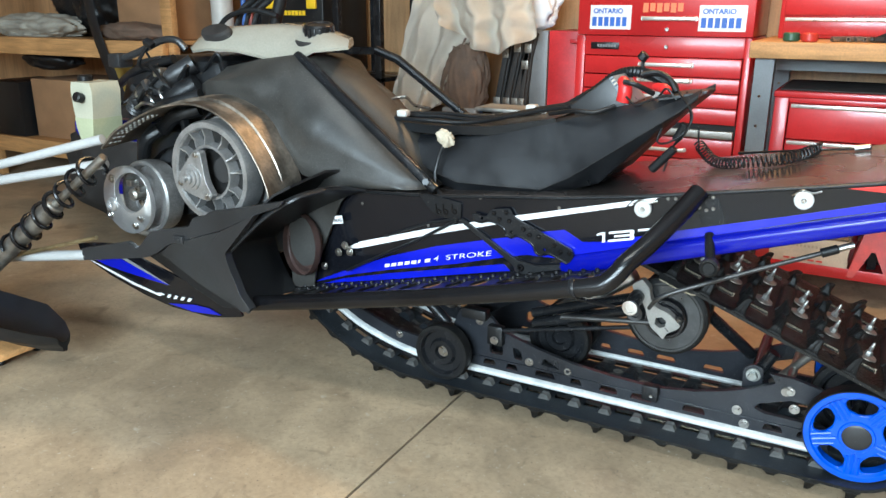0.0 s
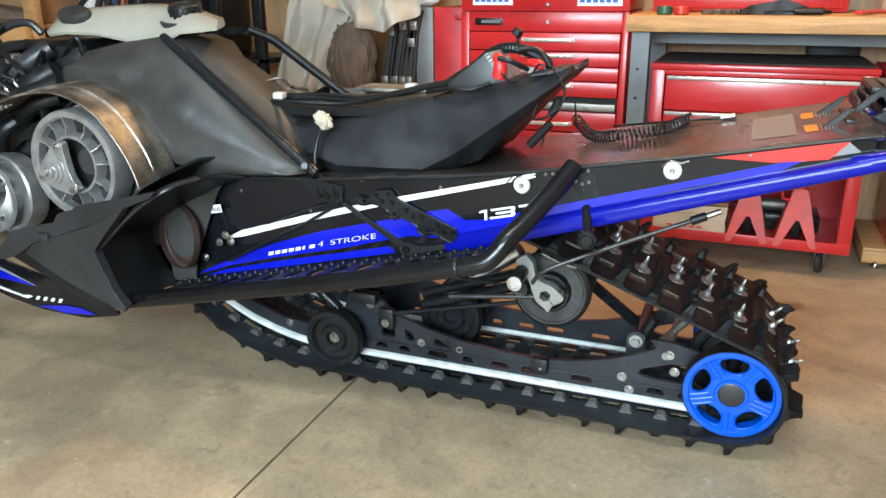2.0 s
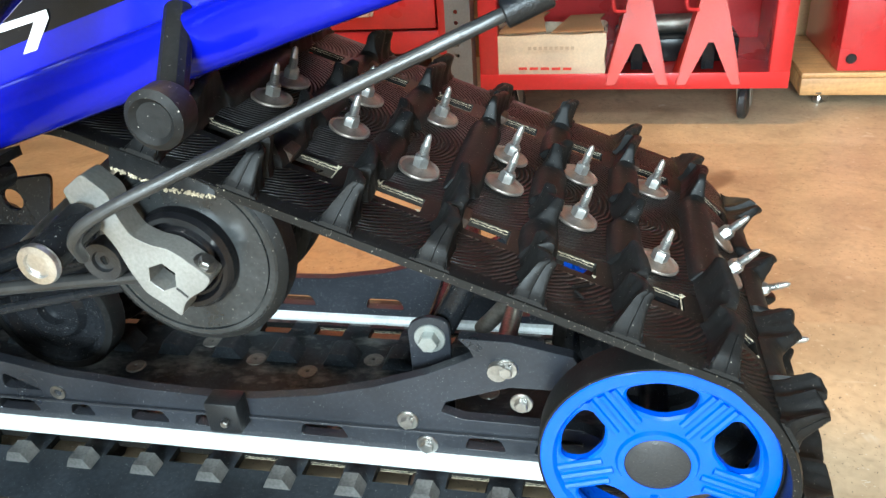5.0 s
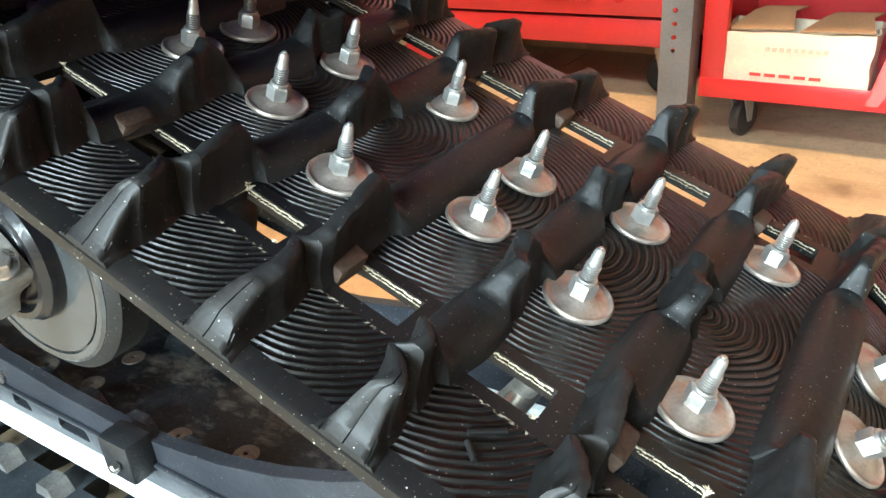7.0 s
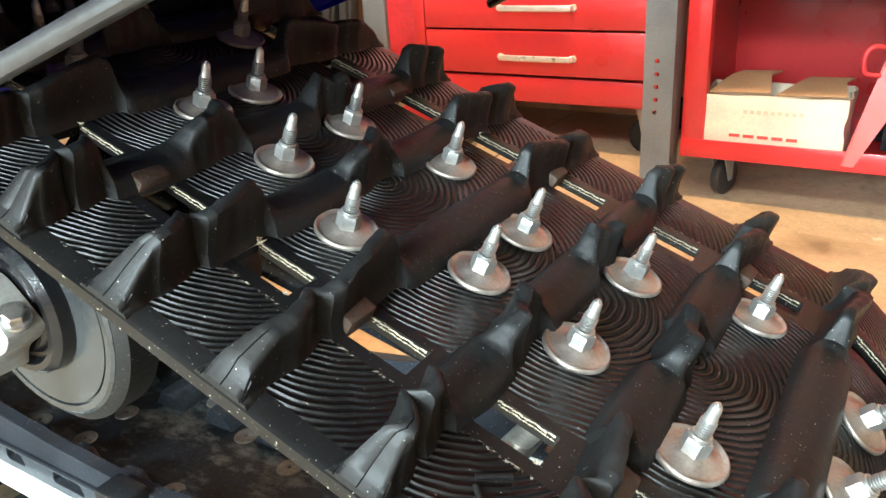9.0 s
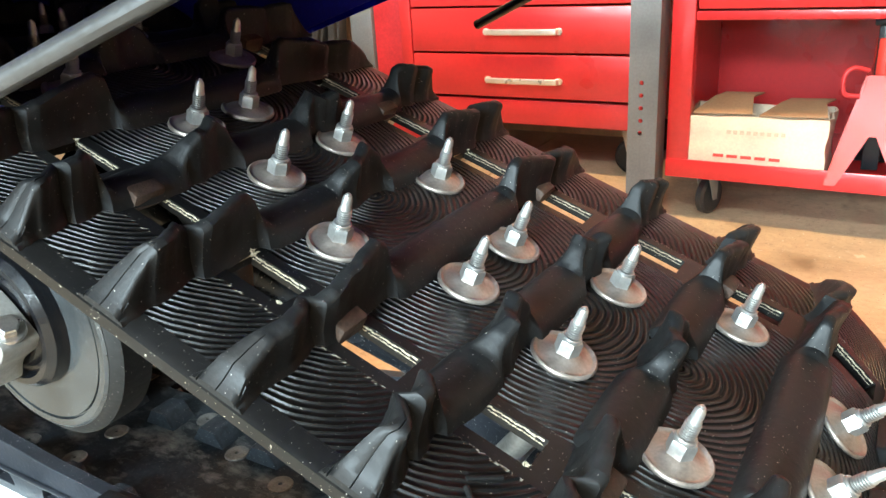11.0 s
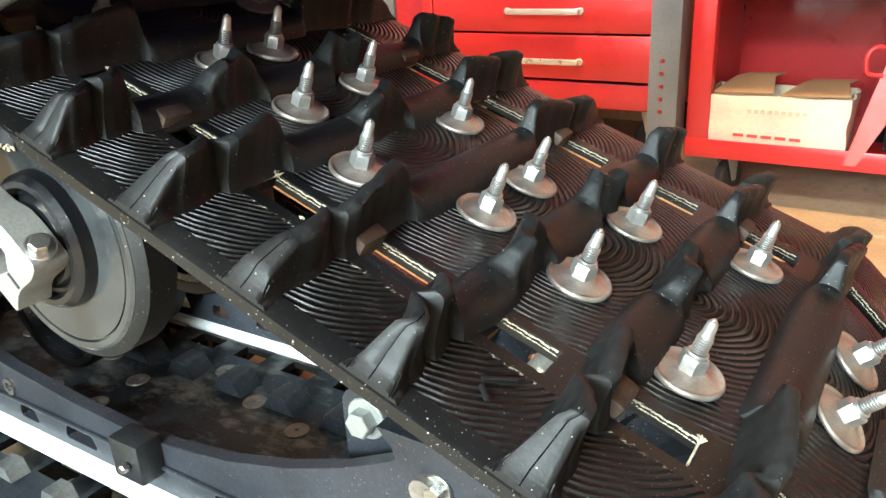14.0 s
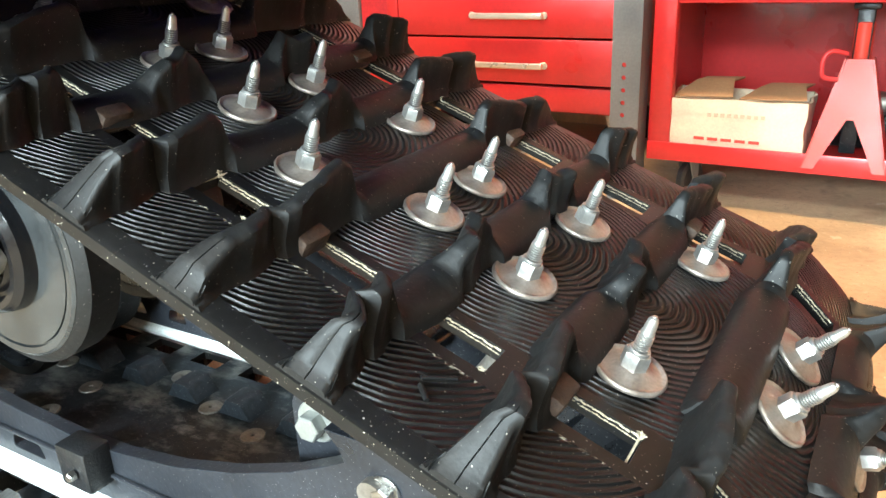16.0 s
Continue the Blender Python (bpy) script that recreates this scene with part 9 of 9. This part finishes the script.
TOTE = thing("tool_tote", (-2.58, 1.72, 0.60), "black plastic tool tote with yellow latches", "tool box")
bm = B()
box(bm, -2.79, -2.40, 1.58, 1.95, 0.60, 1.06, 0.012)
part("body", bm, BLACK_PLASTIC, TOTE)
for x in (-2.74, -2.49):
    bm = B()
    box(bm, x, x + 0.055, 1.565, 1.58, 0.905, 1.02, 0.005)
    part("latch", bm, YELLOW, TOTE, "yellow latch")
bm = B()
for i in range(7):
    box(bm, -2.655 + i * 0.022, -2.638 + i * 0.022, 1.577, 1.5795, 0.875, 0.897)
part("logo_bars", bm, YELLOW, TOTE, "", 0)
RACK = thing("black_rack", (-2.4, 1.8, BACK_FLOOR), "black steel shelving rack against the plywood wall", "rack")
bm = B()
for x in (-2.84, -2.365, -2.13):
    for y in (1.60, 1.92):
        bm = B()
        box(bm, x, x + 0.035, y, y + 0.035, BACK_FLOOR, 1.5, 0.003)
        part("upright", bm, BLACK_METAL, RACK)
for z in (0.30, 0.575):
    bm = B()
    box(bm, -2.84, -2.095, 1.60, 1.955, z, z + 0.022, 0.003)
    part("shelf", bm, BLACK_METAL, RACK)
bm = B()
box(bm, -2.36, -2.10, 1.625, 1.645, 0.70, 0.735, 0.003)
part("cross_bar", bm, BLACK_METAL, RACK)
bm = B()
rod(bm, (-3.02, 1.56, BACK_FLOOR), (-3.02, 1.56, 1.3), 0.055, seg=30)
tagged(part("white_pipe", bm, WHITE_PLASTIC, None), "white plastic pipe standing by the shelves", "pipe")
for i, (x, c) in enumerate(((-2.93, (0.05, 0.14, 0.45)), (-2.885, (0.30, 0.06, 0.04)))):
    bm = B()
    rod(bm, (x, 1.62, BACK_FLOOR), (x, 1.62, 1.3), 0.014, seg=14)
    tagged(part("broom_stick", bm, mat("handle_%s" % ("blue", "red")[i], c, 0.4), None), "coloured tool handle standing against the wall", "handle")

# ---- timber shelves at the left ----
SHELF = thing("timber_shelf", (-4.0, 1.6, BACK_FLOOR), "rough timber shelving stacked with boxes and bags", "shelf")
for z in (0.100, 0.66):
    bm = B()
    box(bm, -5.6, -3.12, 1.24, 1.28, z, z + 0.09, 0.004), box(bm, -5.6, -3.12, 1.28, 2.0, z + 0.07, z + 0.09)
    part("shelf_board", bm, BENCH_WOOD, SHELF)
for x in (-4.72, -3.16):
    bm = B()
    box(bm, x, x + 0.07, 1.285, 1.325, BACK_FLOOR, 1.9, 0.003)
    part("shelf_post", bm, BENCH_WOOD, SHELF)
bm = B()
sweep(bm, smooth_path([(-3.62, 1.23, 1.15), (-3.58, 1.225, 0.85), (-3.50, 1.225, 0.62), (-3.42, 1.225, 0.45)], 6), 0.035, 8, 0.15)
tagged(part("hanging_strap", bm, SEAT_VINYL, None), "black strap hanging down the shelves", "strap")
for nm, q, mt, lab in (("cardboard_box", (-4.30, -3.86, 1.32, 1.70, 0.1905, 0.52), CARDBOARD, "brown cardboard box on the low shelf"), ("cardboard_box", (-3.60, -3.18, 1.40, 1.8, 0.751, 1.12), CARDBOARD, "large brown cardboard box on the upper shelf"), ("dark_case", (-4.62, -4.33, 1.26, 1.6, 0.1905, 0.50), BLACK_PLASTIC, "dark plastic case on the low shelf"), ("yellow_pad", (-3.75, -3.35, 1.42, 1.7, 0.1905, 0.60), mat("ochre_pad", (0.36, 0.24, 0.05), 0.7), "ochre folded pad on the low shelf"), ("dark_case", (-3.80, -3.25, 1.285, 1.41, 0.1905, 0.42), BLACK_PLASTIC, "dark plastic case on the low shelf")):
    bm = B()
    box(bm, *q, 0.006)
    tagged(part(nm, bm, mt, None), lab, "box")
cloth_heap("folded_tarp", (-4.30, 1.42, 0.80), (0.42, 0.14, 0.07), mat("dusty_tarp", (0.34, 0.32, 0.27), 0.85, 0, 0.25, 9, 0.15, 300, 0.3), "folded pale tarp on the upper shelf", "tarp", 6, 0.0)
cloth_heap("dark_bag", (-3.95, 1.62, 0.92), (0.36, 0.2, 0.20), BLACK_PLASTIC, "black bag slumped on the upper shelf", "bag", 7, 0.0)
cloth_heap("grey_blanket", (-3.42, 1.34, 0.79), (0.24, 0.10, 0.05), BROWN_CLOTH, "brown folded blanket on the upper shelf", "blanket", 8, 0.0, 4)
cloth_heap("dark_bag", (-4.25, 1.45, 0.62), (0.20, 0.12, 0.06), SEAT_VINYL, "black bag on the boxes", "bag", 9, 0.0, 4)
cloth_heap("plastic_sack", (-2.55, 0.75, 0.14), (0.26, 0.20, 0.17), mat("clear_sack", (0.42, 0.40, 0.36), 0.3, 0, 0.15, 20, 0.1, 200, 0.1), "translucent plastic sack on the floor", "sack", 10, 0.2, 4)
cloth_heap("dark_cover", (-3.0, 0.9, 0.22), (0.35, 0.22, 0.26), DARK_LINER, "dark covers heaped on the floor", "cover", 12, 0.1, 4)

# ski dolly under the front
SD = thing("ski_dolly", (-1.95, -0.36, FLOOR), "small wheeled dolly under the ski", "dolly")
bm = B()
box(bm, -2.35, -1.96, -0.44, -0.28, 0.026, 0.044, 0.003)
part("deck", bm, BENCH_WOOD, SD)
bm = B()
for x in (-2.28, -2.02):
    for y in (-0.42, -0.31):
        caster(bm, x, y, FLOOR, 0.018, 30)
part("caster_wheel", bm, RUBBER, SD)
